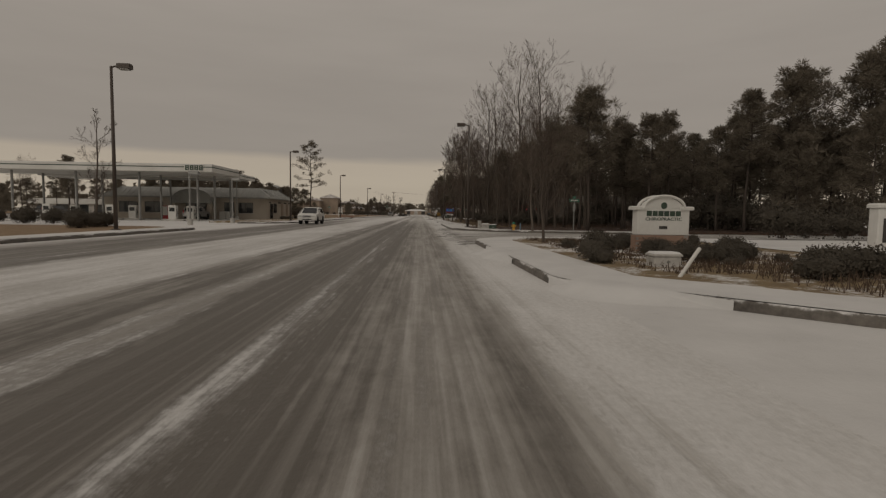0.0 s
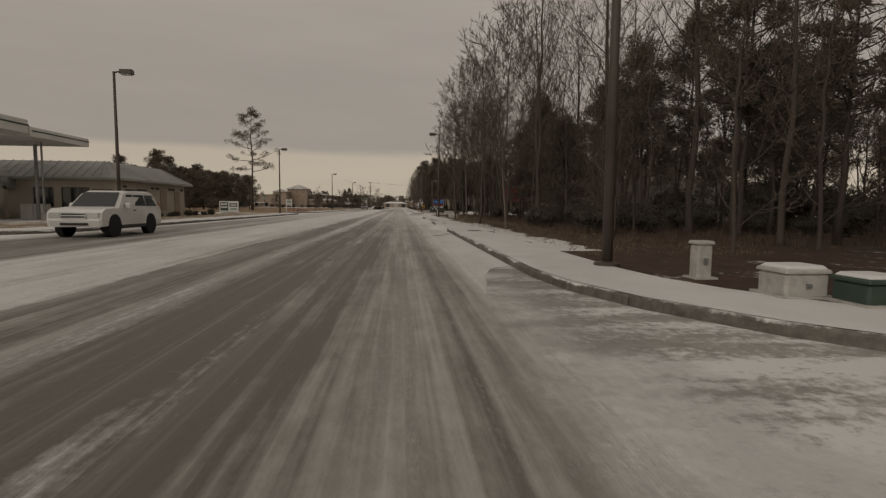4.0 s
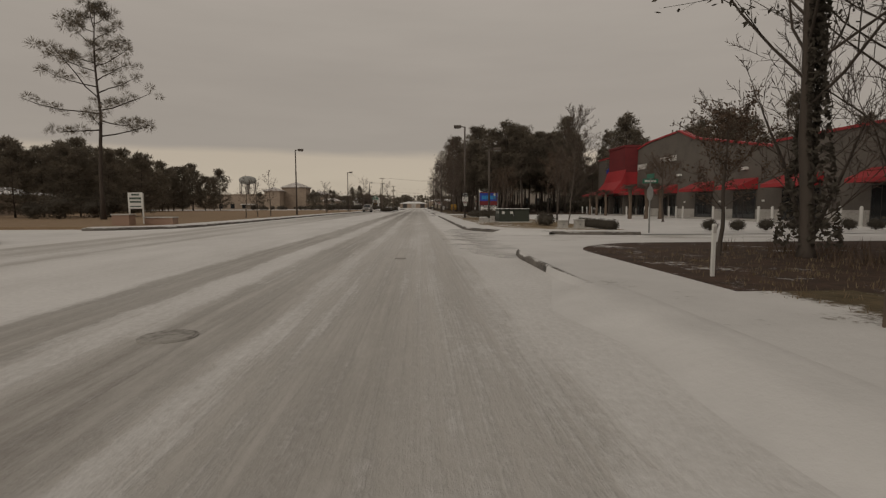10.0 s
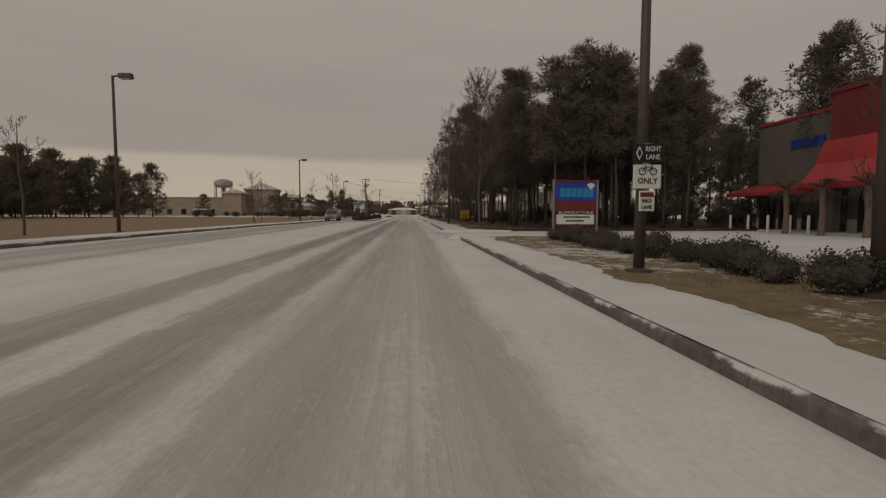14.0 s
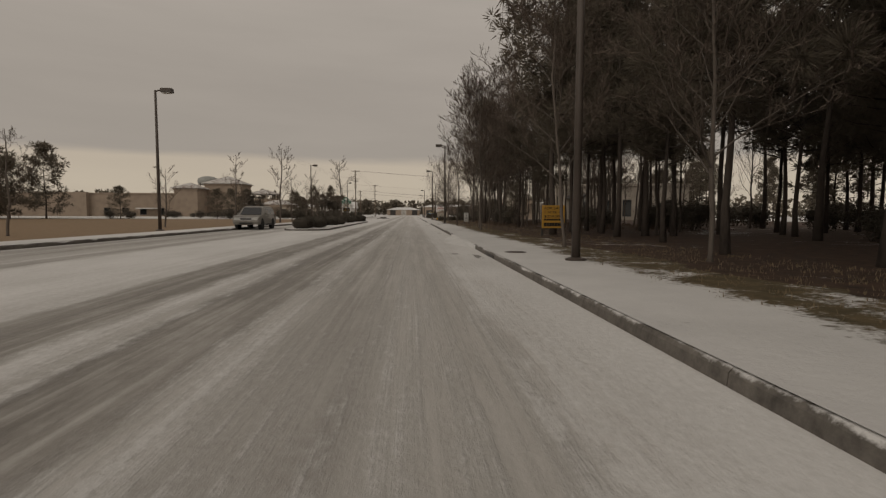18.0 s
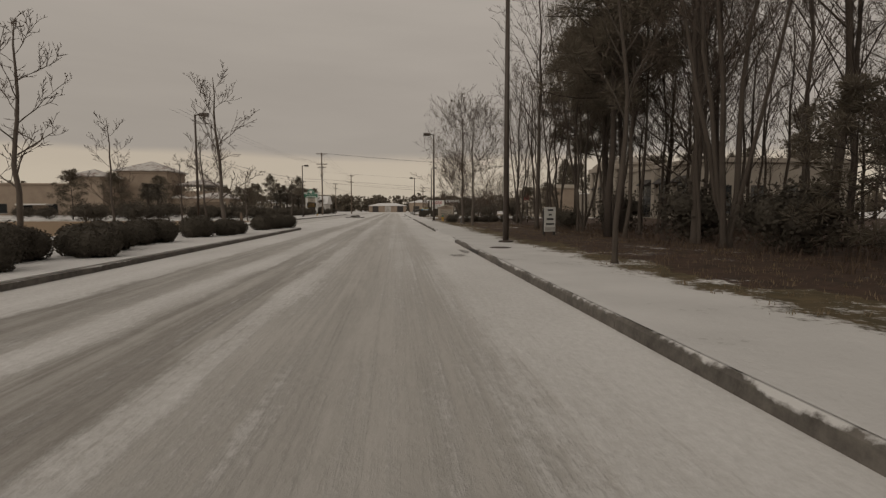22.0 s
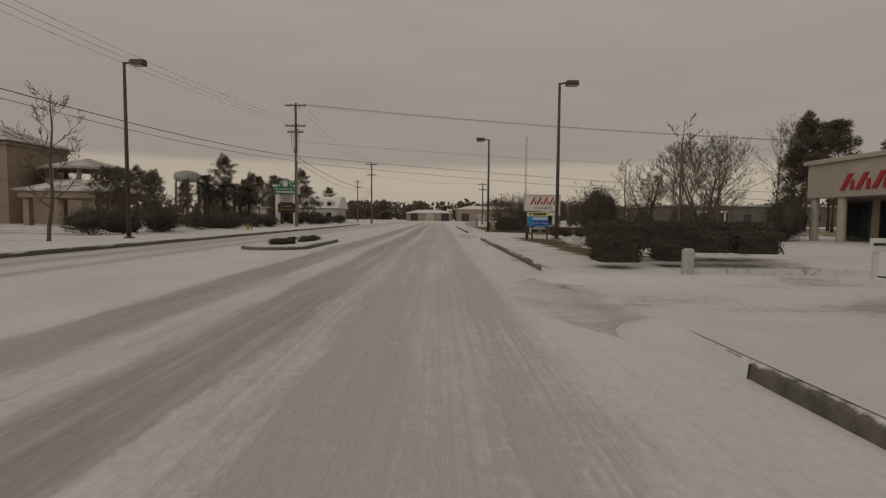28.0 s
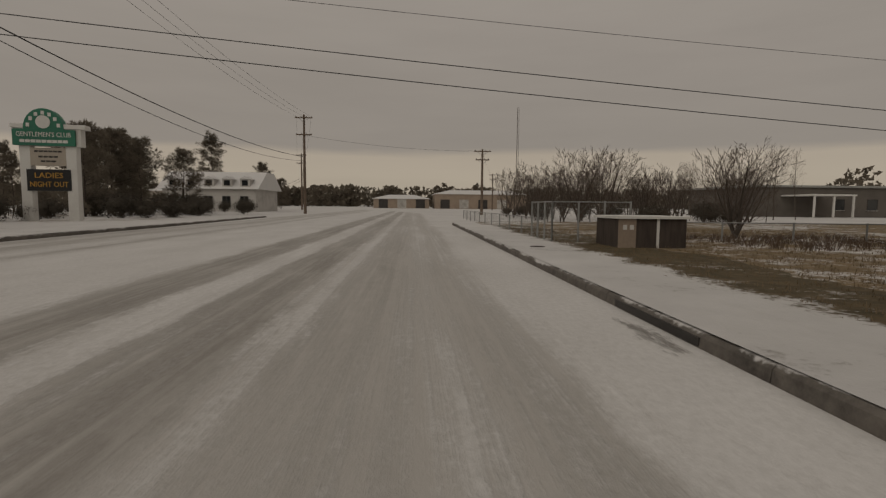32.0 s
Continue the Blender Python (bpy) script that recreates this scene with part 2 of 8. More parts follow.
def road_material():
    """Packed snow over worn icy asphalt: grey ice in the wheel tracks, broken snow between them."""
    m, n, l, b = nodes_of("icy_road")
    o = n.new("ShaderNodeTexCoord").outputs["Object"]
    sep = n.new("ShaderNodeSeparateXYZ")
    l.new(o, sep.inputs[0])
    wob = noise_at(n, l, o, 0.06, 2, stretch=(0.3, 1, 1))
    ragged = noise_at(n, l, o, 2.2, 6, 0.65, stretch=(1.0, 0.4, 1))
    x = calc(n, l, "ADD", sep.outputs["X"], calc(n, l, "MULTIPLY_ADD", wob, 0.5, -0.25))
    x = calc(n, l, "ADD", x, calc(n, l, "MULTIPLY_ADD", ragged, 0.55, -0.275))
    u = calc(n, l, "DIVIDE", calc(n, l, "ADD", x, 14.0), 17.0, clamp=True)

    def across(stops):
        return ramp(n, l, u, [((a + 14.0) / 17.0, c) for a, c in stops])
    # how much of the snow is left, lane by lane, from the west kerb to the east kerb
    cover = across([(-13.4, 0.85), (-12.4, 0.5), (-11.9, 0.1), (-11.2, 0.42), (-10.6, 0.1), (-9.9, 0.35), (-9.3, 0.5), (-8.7, 0.1), (-8.1, 0.82), (-6.6, 0.95), (-4.9, 0.8), (-4.45, 0.66), (-4.2, 0.06), (-3.4, 0.04),
                    (-3.15, 0.56), (-2.72, 0.6), (-2.5, 0.04), (-1.75, 0.04), (-1.55, 0.46), (-1.32, 0.46), (-1.1, 0.16), (-0.5, 0.12), (0.0, 0.34), (0.45, 0.14), (0.85, 0.24), (1.1, 0.7), (1.45, 0.85), (1.8, 1.15), (2.25, 1.25)])
    deep = across([(-13.4, 0.5), (-12.0, 0.85), (-8.6, 0.8), (-8.0, 0.5), (-4.9, 0.5), (-4.2, 1.0), (-3.4, 1.0), (-3.0, 0.6), (-2.5, 1.0), (-1.7, 1.0), (-1.4, 0.6), (-0.8, 0.62), (-0.4, 0.5), (0.15, 0.38), (0.65, 0.5), (1.1, 0.3), (2.2, 0.2)])
    worn = across([(-13.4, 0.5), (-12.0, 0.85), (-8.6, 0.8), (-8.0, 0.5), (-4.9, 0.5), (-4.2, 0.72), (-3.4, 0.78), (-3.0, 0.62), (-2.5, 0.95), (-1.7, 0.98), (-1.3, 0.88), (-0.8, 0.95), (-0.4, 0.62), (0.1, 0.45), (0.65, 0.6), (1.1, 0.3), (2.2, 0.2)])
    lines = noise_at(n, l, o, 1.0, 3, 0.5, stretch=(4.2, 0.018, 1))
    hair = noise_at(n, l, o, 1.0, 4, 0.6, stretch=(15.0, 0.05, 1))
    streak = noise_at(n, l, o, 1.0, 5, 0.6, stretch=(5.0, 0.22, 1))
    scratch = noise_at(n, l, o, 1.0, 4, 0.6, stretch=(12.0, 0.7, 1))
    swath = noise_at(n, l, o, 1.0, 4, 0.55, stretch=(0.9, 0.07, 1))
    patch = noise_at(n, l, o, 1.0, 5, 0.6, stretch=(0.75, 0.28, 1))
    blot = noise_at(n, l, o, 4.5, 7, 0.75, stretch=(1.1, 0.6, 1))
    fleck = noise_at(n, l, o, 17.0, 5, 0.7, stretch=(1.0, 0.6, 1))
    # traffic has worn the first stretch barer than the rest
    along = calc(n, l, "DIVIDE", sep.outputs["Y"], 400.0, clamp=True)
    wear = ramp(n, l, along, [(0.0, 1.0), (0.19, 1.0), (0.25, 0.72), (0.31, 0.3), (0.38, 0.32), (0.46, 0.58), (0.56, 0.58), (0.62, 0.3), (0.72, 0.26), (0.78, 0.36), (0.84, 0.36), (1.0, 0.34)])
    # where the road is barest the wheels have spread across the whole lane
    deep = blend(n, l, ramp(n, l, wear, [(0.75, 0.0), (1.0, 1.0)]), deep, worn)
    s = calc(n, l, "MULTIPLY_ADD", streak, 0.8, -0.4)
    s = calc(n, l, "MULTIPLY_ADD", swath, 0.9, calc(n, l, "ADD", s, -0.45))
    s = calc(n, l, "MULTIPLY_ADD", scratch, 0.4, calc(n, l, "ADD", s, -0.2))
    s = calc(n, l, "MULTIPLY_ADD", patch, 0.5, calc(n, l, "ADD", s, -0.25))
    s = calc(n, l, "MULTIPLY_ADD", blot, 0.75, calc(n, l, "ADD", s, -0.375))
    s = calc(n, l, "MULTIPLY_ADD", fleck, 0.4, calc(n, l, "ADD", s, -0.2))
    s = calc(n, l, "MULTIPLY_ADD", lines, 0.9, calc(n, l, "ADD", s, -0.45))
    s = calc(n, l, "MULTIPLY_ADD", hair, 0.7, calc(n, l, "ADD", s, -0.35))
    f = calc(n, l, "ADD", calc(n, l, "ADD", cover, s), calc(n, l, "MULTIPLY_ADD", wear, -0.6, 0.4))
    snow = ramp(n, l, f, [(0.2, 0.0), (0.42, 0.3), (0.62, 0.75), (0.95, 1.0)])
    # bare surface: thin grey ice, darker where wheels have cut through
    dark = calc(n, l, "MULTIPLY_ADD", calc(n, l, "MULTIPLY", deep, wear), 1.1, calc(n, l, "MULTIPLY_ADD", patch, 0.8, calc(n, l, "MULTIPLY_ADD", blot, 0.7, -0.75)))
    dark = calc(n, l, "ADD", dark, calc(n, l, "MULTIPLY_ADD", streak, 1.2, calc(n, l, "MULTIPLY_ADD", scratch, 0.5, -0.85)), clamp=True)
    dark = calc(n, l, "ADD", dark, calc(n, l, "MULTIPLY_ADD", lines, 0.9, calc(n, l, "MULTIPLY_ADD", hair, 0.8, -0.85)), clamp=True)
    ice = ramp(n, l, dark, [(0.0, (0.46, 0.44, 0.413)), (0.3, (0.37, 0.353, 0.328)), (0.6, (0.26, 0.243, 0.22)), (1.0, (0.125, 0.113, 0.099))])
    white = ramp(n, l, calc(n, l, "MULTIPLY_ADD", fleck, 0.6, calc(n, l, "MULTIPLY", patch, 0.5)), [(0.35, (0.52, 0.508, 0.49)), (0.7, (0.68, 0.668, 0.652))])
    l.new(blend(n, l, snow, ice, white), b.inputs["Base Color"])
    l.new(ramp(n, l, snow, [(0.0, 0.5), (1.0, 0.9)]), b.inputs["Roughness"])
    b.inputs["Specular IOR Level"].default_value = 0.15
    bp = n.new("ShaderNodeBump")
    bp.inputs["Strength"].default_value, bp.inputs["Distance"].default_value = 0.6, 0.025
    l.new(calc(n, l, "MULTIPLY_ADD", fleck, 0.4, calc(n, l, "MULTIPLY_ADD", blot, 0.5, calc(n, l, "MULTIPLY", snow, 0.7))), bp.inputs["Height"])
    l.new(bp.outputs[0], b.inputs["Normal"])
    return m


def verge_material(name, amount, ground, ground2, stretch=None, kerb_side=None):
    """Thin snow lying over grass and leaf litter; amount 0..1 of snow."""
    m, n, l, b = nodes_of(name)
    o = n.new("ShaderNodeTexCoord").outputs["Object"]
    wide = noise_at(n, l, o, 0.12, 3)
    mid = noise_at(n, l, o, 0.9, 6, 0.65, stretch=stretch)
    fine = noise_at(n, l, o, 9.0, 5, 0.7)
    f = calc(n, l, "MULTIPLY_ADD", wide, 0.9, -0.45)
    f = calc(n, l, "MULTIPLY_ADD", mid, 1.3, calc(n, l, "ADD", f, -0.65))
    f = calc(n, l, "MULTIPLY_ADD", fine, 0.9, calc(n, l, "ADD", f, -0.45 + amount))
    if kerb_side is not None:
        # more snow is left near the pavement
        sx = n.new("ShaderNodeSeparateXYZ")
        l.new(o, sx.inputs[0])
        near = calc(n, l, "MINIMUM", calc(n, l, "MAXIMUM", calc(n, l, "MULTIPLY_ADD", sx.outputs["X"], -0.6, kerb_side * 0.6), 0.0), 0.55)
        f = calc(n, l, "ADD", f, near)
    soil = blend(n, l, ramp(n, l, noise_at(n, l, o, 3.0, 6, 0.7), [(0.35, 0.0), (0.65, 1.0)]), ground, ground2)
    crust = ramp(n, l, calc(n, l, "MULTIPLY_ADD", wide, 0.5, calc(n, l, "MULTIPLY", mid, 0.5)), [(0.3, tuple(c * 0.8 for c in SNOW)), (0.6, SNOW)])
    col = blend(n, l, ramp(n, l, f, [(0.42, 0.0), (0.62, 1.0)]), soil, crust)
    l.new(col, b.inputs["Base Color"])
    b.inputs["Roughness"].default_value = 0.9
    b.inputs["Specular IOR Level"].default_value = 0.2
    bp = n.new("ShaderNodeBump")
    bp.inputs["Strength"].default_value, bp.inputs["Distance"].default_value = 0.3, 0.03
    l.new(fine, bp.inputs["Height"])
    l.new(bp.outputs[0], b.inputs["Normal"])
    return m


M_road = road_material()
M_snow = verge_material("snow_cover", 0.94, (0.3, 0.27, 0.23), (0.2, 0.18, 0.15))
M_walk = verge_material("snowy_pavement", 0.86, (0.4, 0.385, 0.36), (0.28, 0.27, 0.25))
M_verge = verge_material("snow_over_grass", 0.42, (0.25, 0.185, 0.105), (0.15, 0.11, 0.065))
M_thin = verge_material("thin_snow_on_lawn", 0.72, (0.25, 0.185, 0.105), (0.15, 0.11, 0.065))
M_litter = verge_material("leaf_litter_with_snow", 0.22, (0.088, 0.055, 0.038), (0.042, 0.029, 0.023))
M_field = verge_material("dry_grass_field", 0.06, (0.27, 0.19, 0.12), (0.2, 0.14, 0.085))


def frayed(m, x0, x1):
    """Lets a sheet of snow thin out unevenly towards the carriageway, between two lines of the plan."""
    n, l = m.node_tree.nodes, m.node_tree.links
    o = n.new("ShaderNodeTexCoord").outputs["Object"]
    sx = n.new("ShaderNodeSeparateXYZ")
    l.new(o, sx.inputs[0])
    f = calc(n, l, "MULTIPLY_ADD", sx.outputs["X"], 1 / (x1 - x0), -x0 / (x1 - x0))
    f = calc(n, l, "MULTIPLY_ADD", noise_at(n, l, o, 0.8, 6, 0.65), 1.6, calc(n, l, "ADD", f, -0.8))
    l.new(ramp(n, l, f, [(0.15, 0.0), (0.9, 1.0)]), n["Principled BSDF"].inputs["Alpha"])
    return m


M_side = frayed(verge_material("side_street_snow", 0.42, (0.35, 0.332, 0.306), (0.25, 0.236, 0.217), (0.3, 1.8, 1.0)), 0.8, 2.7)
M_drive = frayed(verge_material("smooth_street_snow", 0.68, (0.42, 0.4, 0.37), (0.35, 0.332, 0.306), (0.5, 0.9, 1.0)), 0.8, 2.9)


def kerb_material():
    """Stained wet concrete with snow clinging to the top edge."""
    m, n, l, b = nodes_of("weathered_kerb_concrete")
    o = n.new("ShaderNodeTexCoord").outputs["Object"]
    sep = n.new("ShaderNodeSeparateXYZ")
    l.new(o, sep.inputs[0])
    stone = ramp(n, l, calc(n, l, "MULTIPLY_ADD", noise_at(n, l, o, 7.0, 6, 0.7), 0.6, calc(n, l, "MULTIPLY", noise_at(n, l, o, 0.9, 3), 0.4)), [(0.35, (0.055, 0.048, 0.042)), (0.62, (0.17, 0.152, 0.132))])
    f = calc(n, l, "MULTIPLY_ADD", sep.outputs["Z"], 6.0, calc(n, l, "MULTIPLY_ADD", noise_at(n, l, o, 0.8, 4, 0.6), 1.7, calc(n, l, "MULTIPLY_ADD", noise_at(n, l, o, 9.0, 5, 0.7), 0.7, -1.45)))
    l.new(blend(n, l, ramp(n, l, f, [(0.45, 0.0), (0.62, 1.0)]), stone, tuple(c * 0.93 for c in SNOW)), b.inputs["Base Color"])
    b.inputs["Roughness"].default_value = 0.8
    bp = n.new("ShaderNodeBump")
    bp.inputs["Strength"].default_value, bp.inputs["Distance"].default_value = 0.3, 0.02
    l.new(noise_at(n, l, o, 12.0, 5, 0.7), bp.inputs["Height"])
    l.new(bp.outputs[0], b.inputs["Normal"])
    return m


M_kerb = kerb_material()
M_concrete = material("pale_concrete", (0.45, 0.43, 0.4), 0.85, grain=0.25, scale=10)
M_bronze = material("dark_bronze_paint", (0.085, 0.068, 0.057), 0.5, grain=0.1, bump=0.03)
M_lens = material("frosted_lens", (0.5, 0.5, 0.48), 0.35, grain=0.05, bump=0.0)
M_bark = material("grey_brown_bark", (0.085, 0.069, 0.057), 0.95, grain=0.35, scale=9, bump=0.6, second=(0.045, 0.037, 0.032), stretch=(1, 1, 0.25), rnd=0.25)
M_pale_bark = material("pale_smooth_bark", (0.122, 0.101, 0.085), 0.9, grain=0.3, scale=7, bump=0.4, second=(0.068, 0.056, 0.048), stretch=(1, 1, 0.3), rnd=0.2)
M_pine_bark = material("dark_pine_bark", (0.07, 0.056, 0.047), 0.95, grain=0.4, scale=8, bump=0.7, second=(0.036, 0.029, 0.025), stretch=(1, 1, 0.3), rnd=0.2)
M_twig = material("bare_twigs", (0.1, 0.077, 0.062), 0.95, grain=0.2, scale=3, bump=0, second=(0.055, 0.043, 0.036), rnd=0.35)
M_needle = material("pine_needles", (0.165, 0.14, 0.108), 0.85, grain=0.3, scale=2.5, bump=0, second=(0.085, 0.074, 0.06), island=0.35, rnd=0.2, through_light=0.4)
M_shrub = material("evergreen_leaves", (0.088, 0.076, 0.06), 0.85, grain=0.35, scale=6, bump=0, second=(0.042, 0.036, 0.03), island=0.4, rnd=0.2, through_light=0.25)
M_dry = material("dry_brown_leaves", (0.095, 0.066, 0.047), 0.9, grain=0.3, scale=5, bump=0, second=(0.055, 0.035, 0.027), island=0.4)

# ---------------------------------------------------------------- ground, road, verges
KERB_R, KERB_L = 2.28, -13.3


def grid(x0, x1, y0, y1, nx, ny, z=0.0):
    s = Soup()
    s.v = [(x0 + (x1 - x0) * i / nx, y0 + (y1 - y0) * j / ny, z) for j in range(ny + 1) for i in range(nx + 1)]
    s.f = [(j * (nx + 1) + i, j * (nx + 1) + i + 1, (j + 1) * (nx + 1) + i + 1, (j + 1) * (nx + 1) + i) for j in range(ny) for i in range(nx)]
    return s


tagged(part("ground", grid(-2200, 2200, -1500, 2900, 8, 8, -0.006), M_snow), "thin snow lying over flat open ground", "ground", kind="structure")


def road_line(y):
    """Sideways shift of the road, which bends away beyond the last shops."""
    return -max(0.0, y - 385.0) ** 2 / 260.0


def strip(x0, x1, ys, z):
    s = Soup()
    s.v = [(x + road_line(y), y, z) for y in ys for x in (x0, x1)]
    s.f = [(2 * i, 2 * i + 1, 2 * i + 3, 2 * i + 2) for i in range(len(ys) - 1)]
    return s


tagged(part("road", strip(KERB_L - 0.4, KERB_R + 0.2, [-150, 385] + [390 + 5 * i for i in range(26)], 0.0), M_road),
       "five-lane road of packed snow with icy wheel tracks", "road", kind="structure")


def corner(cx, cy, r, a0, a1, n=7):
    return [(cx + r * math.cos(radians(a0 + (a1 - a0) * i / n)), cy + r * math.sin(radians(a0 + (a1 - a0) * i / n))) for i in range(n + 1)]


def inset(line, d):
    """The line moved d to its right."""
    out = []
    for i, p in enumerate(line):
        a, b = Vector(line[max(i - 1, 0)]), Vector(line[min(i + 1, len(line) - 1)])
        t = (b - a).normalized()
        out.append((p[0] + t.y * d, p[1] - t.x * d))
    # where the line turns tighter than d, let the folded points fall onto their neighbours
    keep = [i for i, q in enumerate(out) if min(math.dist(q, p) for p in line) > abs(d) - 0.03]
    return [out[min(keep, key=lambda k: abs(k - i))] for i in range(len(out))] if keep else out


def ribbon(left, right, z):
    s = Soup()
    s.v = [(x, y, z) for p in zip(left, right) for x, y in p]
    s.f = [(2 * i, 2 * i + 1, 2 * i + 3, 2 * i + 2) for i in range(len(left) - 1)]
    return s


def block(edge, far_x, walk_width, verge_mat, side=1, label="snowy grass verge behind the pavement", verge_z=0.14):
    """A raised block beside the road: kerb along its edge, pavement strip, verge behind. edge runs forward along the road."""
    flip = 1 if side > 0 else -1
    back = inset(edge, 0.16 * flip)
    walk_in = inset(edge, (0.16 + walk_width) * flip)
    kerb = thing("kerb", "weathered concrete kerb with snow against it", "kerb", kind="structure")
    n = len(edge)
    # kerb stones, cut to lengths of about three metres
    pts = [Vector(p) for p in edge]
    run = [0.0]
    for i in range(1, n):
        run.append(run[-1] + (pts[i] - pts[i - 1]).length)

    def at(line, s):
        for i in range(1, n):
            if s <= run[i] or i == n - 1:
                f = (s - run[i - 1]) / max(run[i] - run[i - 1], 1e-6)
                return Vector(line[i - 1]).lerp(Vector(line[i]), f)
    count = max(1, round(run[-1] / 3.0))
    for k in range(count):
        s0, s1 = run[-1] * k / count + 0.006, run[-1] * (k + 1) / count - 0.006
        cuts = [s0] + [q for q in run if s0 < q < s1] + [s1]
        so = Soup()
        h = 0.135 + random.uniform(-0.006, 0.006)
        for q in cuts:
            a, b = at(edge, q), at(back, q)
            d = (b - a).normalized()
            a2, a3 = a + d * 0.015, a + d * 0.045
            so.v += [(a.x, a.y, -0.02), (a2.x, a2.y, h - 0.035), (a3.x, a3.y, h), (b.x, b.y, h), (b.x, b.y, -0.02)]
        for i in range(len(cuts) - 1):
            for j in range(4):
                quad = (i * 5 + j, i * 5 + j + 1, i * 5 + j + 6, i * 5 + j + 5)
                so.f.append(quad if side > 0 else quad[::-1])
        m5 = (len(cuts) - 1) * 5
        so.f += [(0, 1, 2, 3, 4), tuple(m5 + j for j in (4, 3, 2, 1, 0))]
        part("kerb_stone", so, M_kerb, kerb)
    lip = inset(edge, 0.06 * flip)
    pav = ribbon(lip, walk_in, 0.146) if side > 0 else ribbon(walk_in, lip, 0.146)
    tagged(part("pavement", pav, M_walk), "pavement under smooth wind-packed snow", "pavement", kind="structure")
    outline = [(x, y, verge_z) for x, y in walk_in]
    y0, y1 = walk_in[0][1], walk_in[-1][1]
    outline += [(far_x, y1, verge_z), (far_x, y0, verge_z)]
    m = len(outline)
    s = Soup()
    s.v = outline + [(x, y, -0.04) for x, y, _ in outline]
    s.f = [tuple(range(m)) if side < 0 else tuple(reversed(range(m)))] + [(i, (i + 1) % m, m + (i + 1) % m, m + i) for i in range(m)]
    tagged(part("verge", s, verge_mat), label, "verge", kind="structure")


R = KERB_R


def ragged_strip(name, label, y0, y1, x0, x1, z, mat, seed, rough=0.22):
    """A thin sheet beside the pavement with torn edges on both sides."""
    s = Soup()
    n = int((y1 - y0) / 0.16)
    for j in range(n + 1):
        y = y0 + (y1 - y0) * j / n
        fade = min(1.0, 3.0 * j / n, 3.0 * (n - j) / n)
        for k, x in enumerate((x0, x1)):
            q = noise.noise(Vector((seed * 7.1 + 40 * k, y * 0.35, 0))) * 1.3 + noise.noise(Vector((seed * 3.3 + 40 * k, y * 1.3, 5))) * 0.8 + noise.noise(Vector((seed + 40 * k, y * 4.1, 9))) * 0.55
            s.v.append((x + q * rough * (1.25 if k == 0 else 2.4), y, z))
    s.f = [(2 * i, 2 * i + 1, 2 * i + 3, 2 * i + 2) for i in range(n)]
    tagged(part(name, s, mat), label, "verge", kind="structure")


M_turf = verge_material("thin_snow_on_turf", 0.34, (0.135, 0.1, 0.056), (0.07, 0.058, 0.033), kerb_side=4.5)
for k, (y0, y1, x0, x1) in enumerate(((95.5, 122, 3.65, 5.4), (190, 206, 3.55, 6.0), (206, 236, 3.3, 5.6), (236, 262, 3.25, 4.9), (262, 291, 3.7, 5.2), (304, 318.5, 3.5, 5.6), (331, 356, 3.5, 6.0))):
    ragged_strip("grass_strip", "worn olive turf with thin torn snow", y0, y1, x0, x1, 0.1475, M_turf, k)
M_straw = verge_material("straw_turf_with_snow", 0.37, (0.21, 0.158, 0.092), (0.13, 0.098, 0.058))
ragged_strip("grass_strip", "straw-coloured dead grass beside the pavement", 144.6, 176.2, 3.5, 5.4, 0.1475, M_straw, 8, 0.24)
ragged_strip("snow_strip", "trodden snow between pavement and wood", 75, 97, 3.8, 5.0, 0.1472, M_walk, 20)


def turn_in(y, r):
    """Kerb turning off the road into a drive."""
    return [(R, y - 1.9)] + corner(R + r, y, r, 180, 90) + [(R + 1.7, y + r), (R + 2.6, y + r)]


def turn_out(y, r):
    """Kerb turning out of a drive onto the road."""
    return [(R + 2.6, y - r), (R + 1.7, y - r)] + corner(R + r, y, r, 270, 180) + [(R, y + 1.9)]


block([(26.0, 27.0), (14.0, 32.4), (7.5, 35.0), (5.1, 36.2), (4.3, 37.0), (3.6, 37.75), (2.9, 38.4), (2.45, 39.0), (R, 39.6), (R, 41.5)] + [(R, y) for y in (46, 50)] + corner(R + 4, 51.6, 4, 180, 100) + [(9, 55.8), (16, 55.8)], 30, 1.4, M_verge,
      label="verge with mulch beds and thin snow")
block([(16, 64.3)] + [(9.5, 64.5)] + corner(R + 7, 71.5, 7, 265, 180) + [(R, y) for y in range(76, 124, 6)] + corner(R + 4.5, 127.5, 4.5, 180, 100) + [(10, 132), (16, 132)], 60, 1.45, M_litter,
      label="woodland verge of leaf litter and thin snow")
block([(9.1, 136.45), (8.5, 136.5)] + corner(R + 6.5, 143.0, 6.5, 265, 180) + [(R, y) for y in range(146, 176, 6)] + turn_in(177.5, 1.0), 9.2, 1.45, M_verge,
      label="brown grass verge with thin snow beside the car park")
block(turn_out(186.6, 0.8) + [(R, y) for y in range(190, 290, 6)] + turn_in(294.8, 0.6), 60, 1.45, M_litter,
      label="verge of leaf litter and thin snow under trees")
block(turn_out(300.0, 0.6) + [(R, 306), (R, 312), (R, 316)] + turn_in(319.6, 0.6), 9.5, 1.3, M_thin,
      label="grass verge with thin snow beside a drive")
block(turn_out(328.6, 0.6) + [(R, y) for y in (333, 339, 345, 351, 357)] + corner(R + 5, 360, 5, 180, 95), 60, 1.3, M_verge,
      label="rough grass verge with thin snow")
L = KERB_L
block([(L - 0.6, -60), (L - 0.6, 0), (L - 0.6, 40), (L - 0.6, 60)] + corner(L - 5, 62, 4.4, 0, 85), -70, 1.5, M_field, -1, label="dry grass lot beside the road")
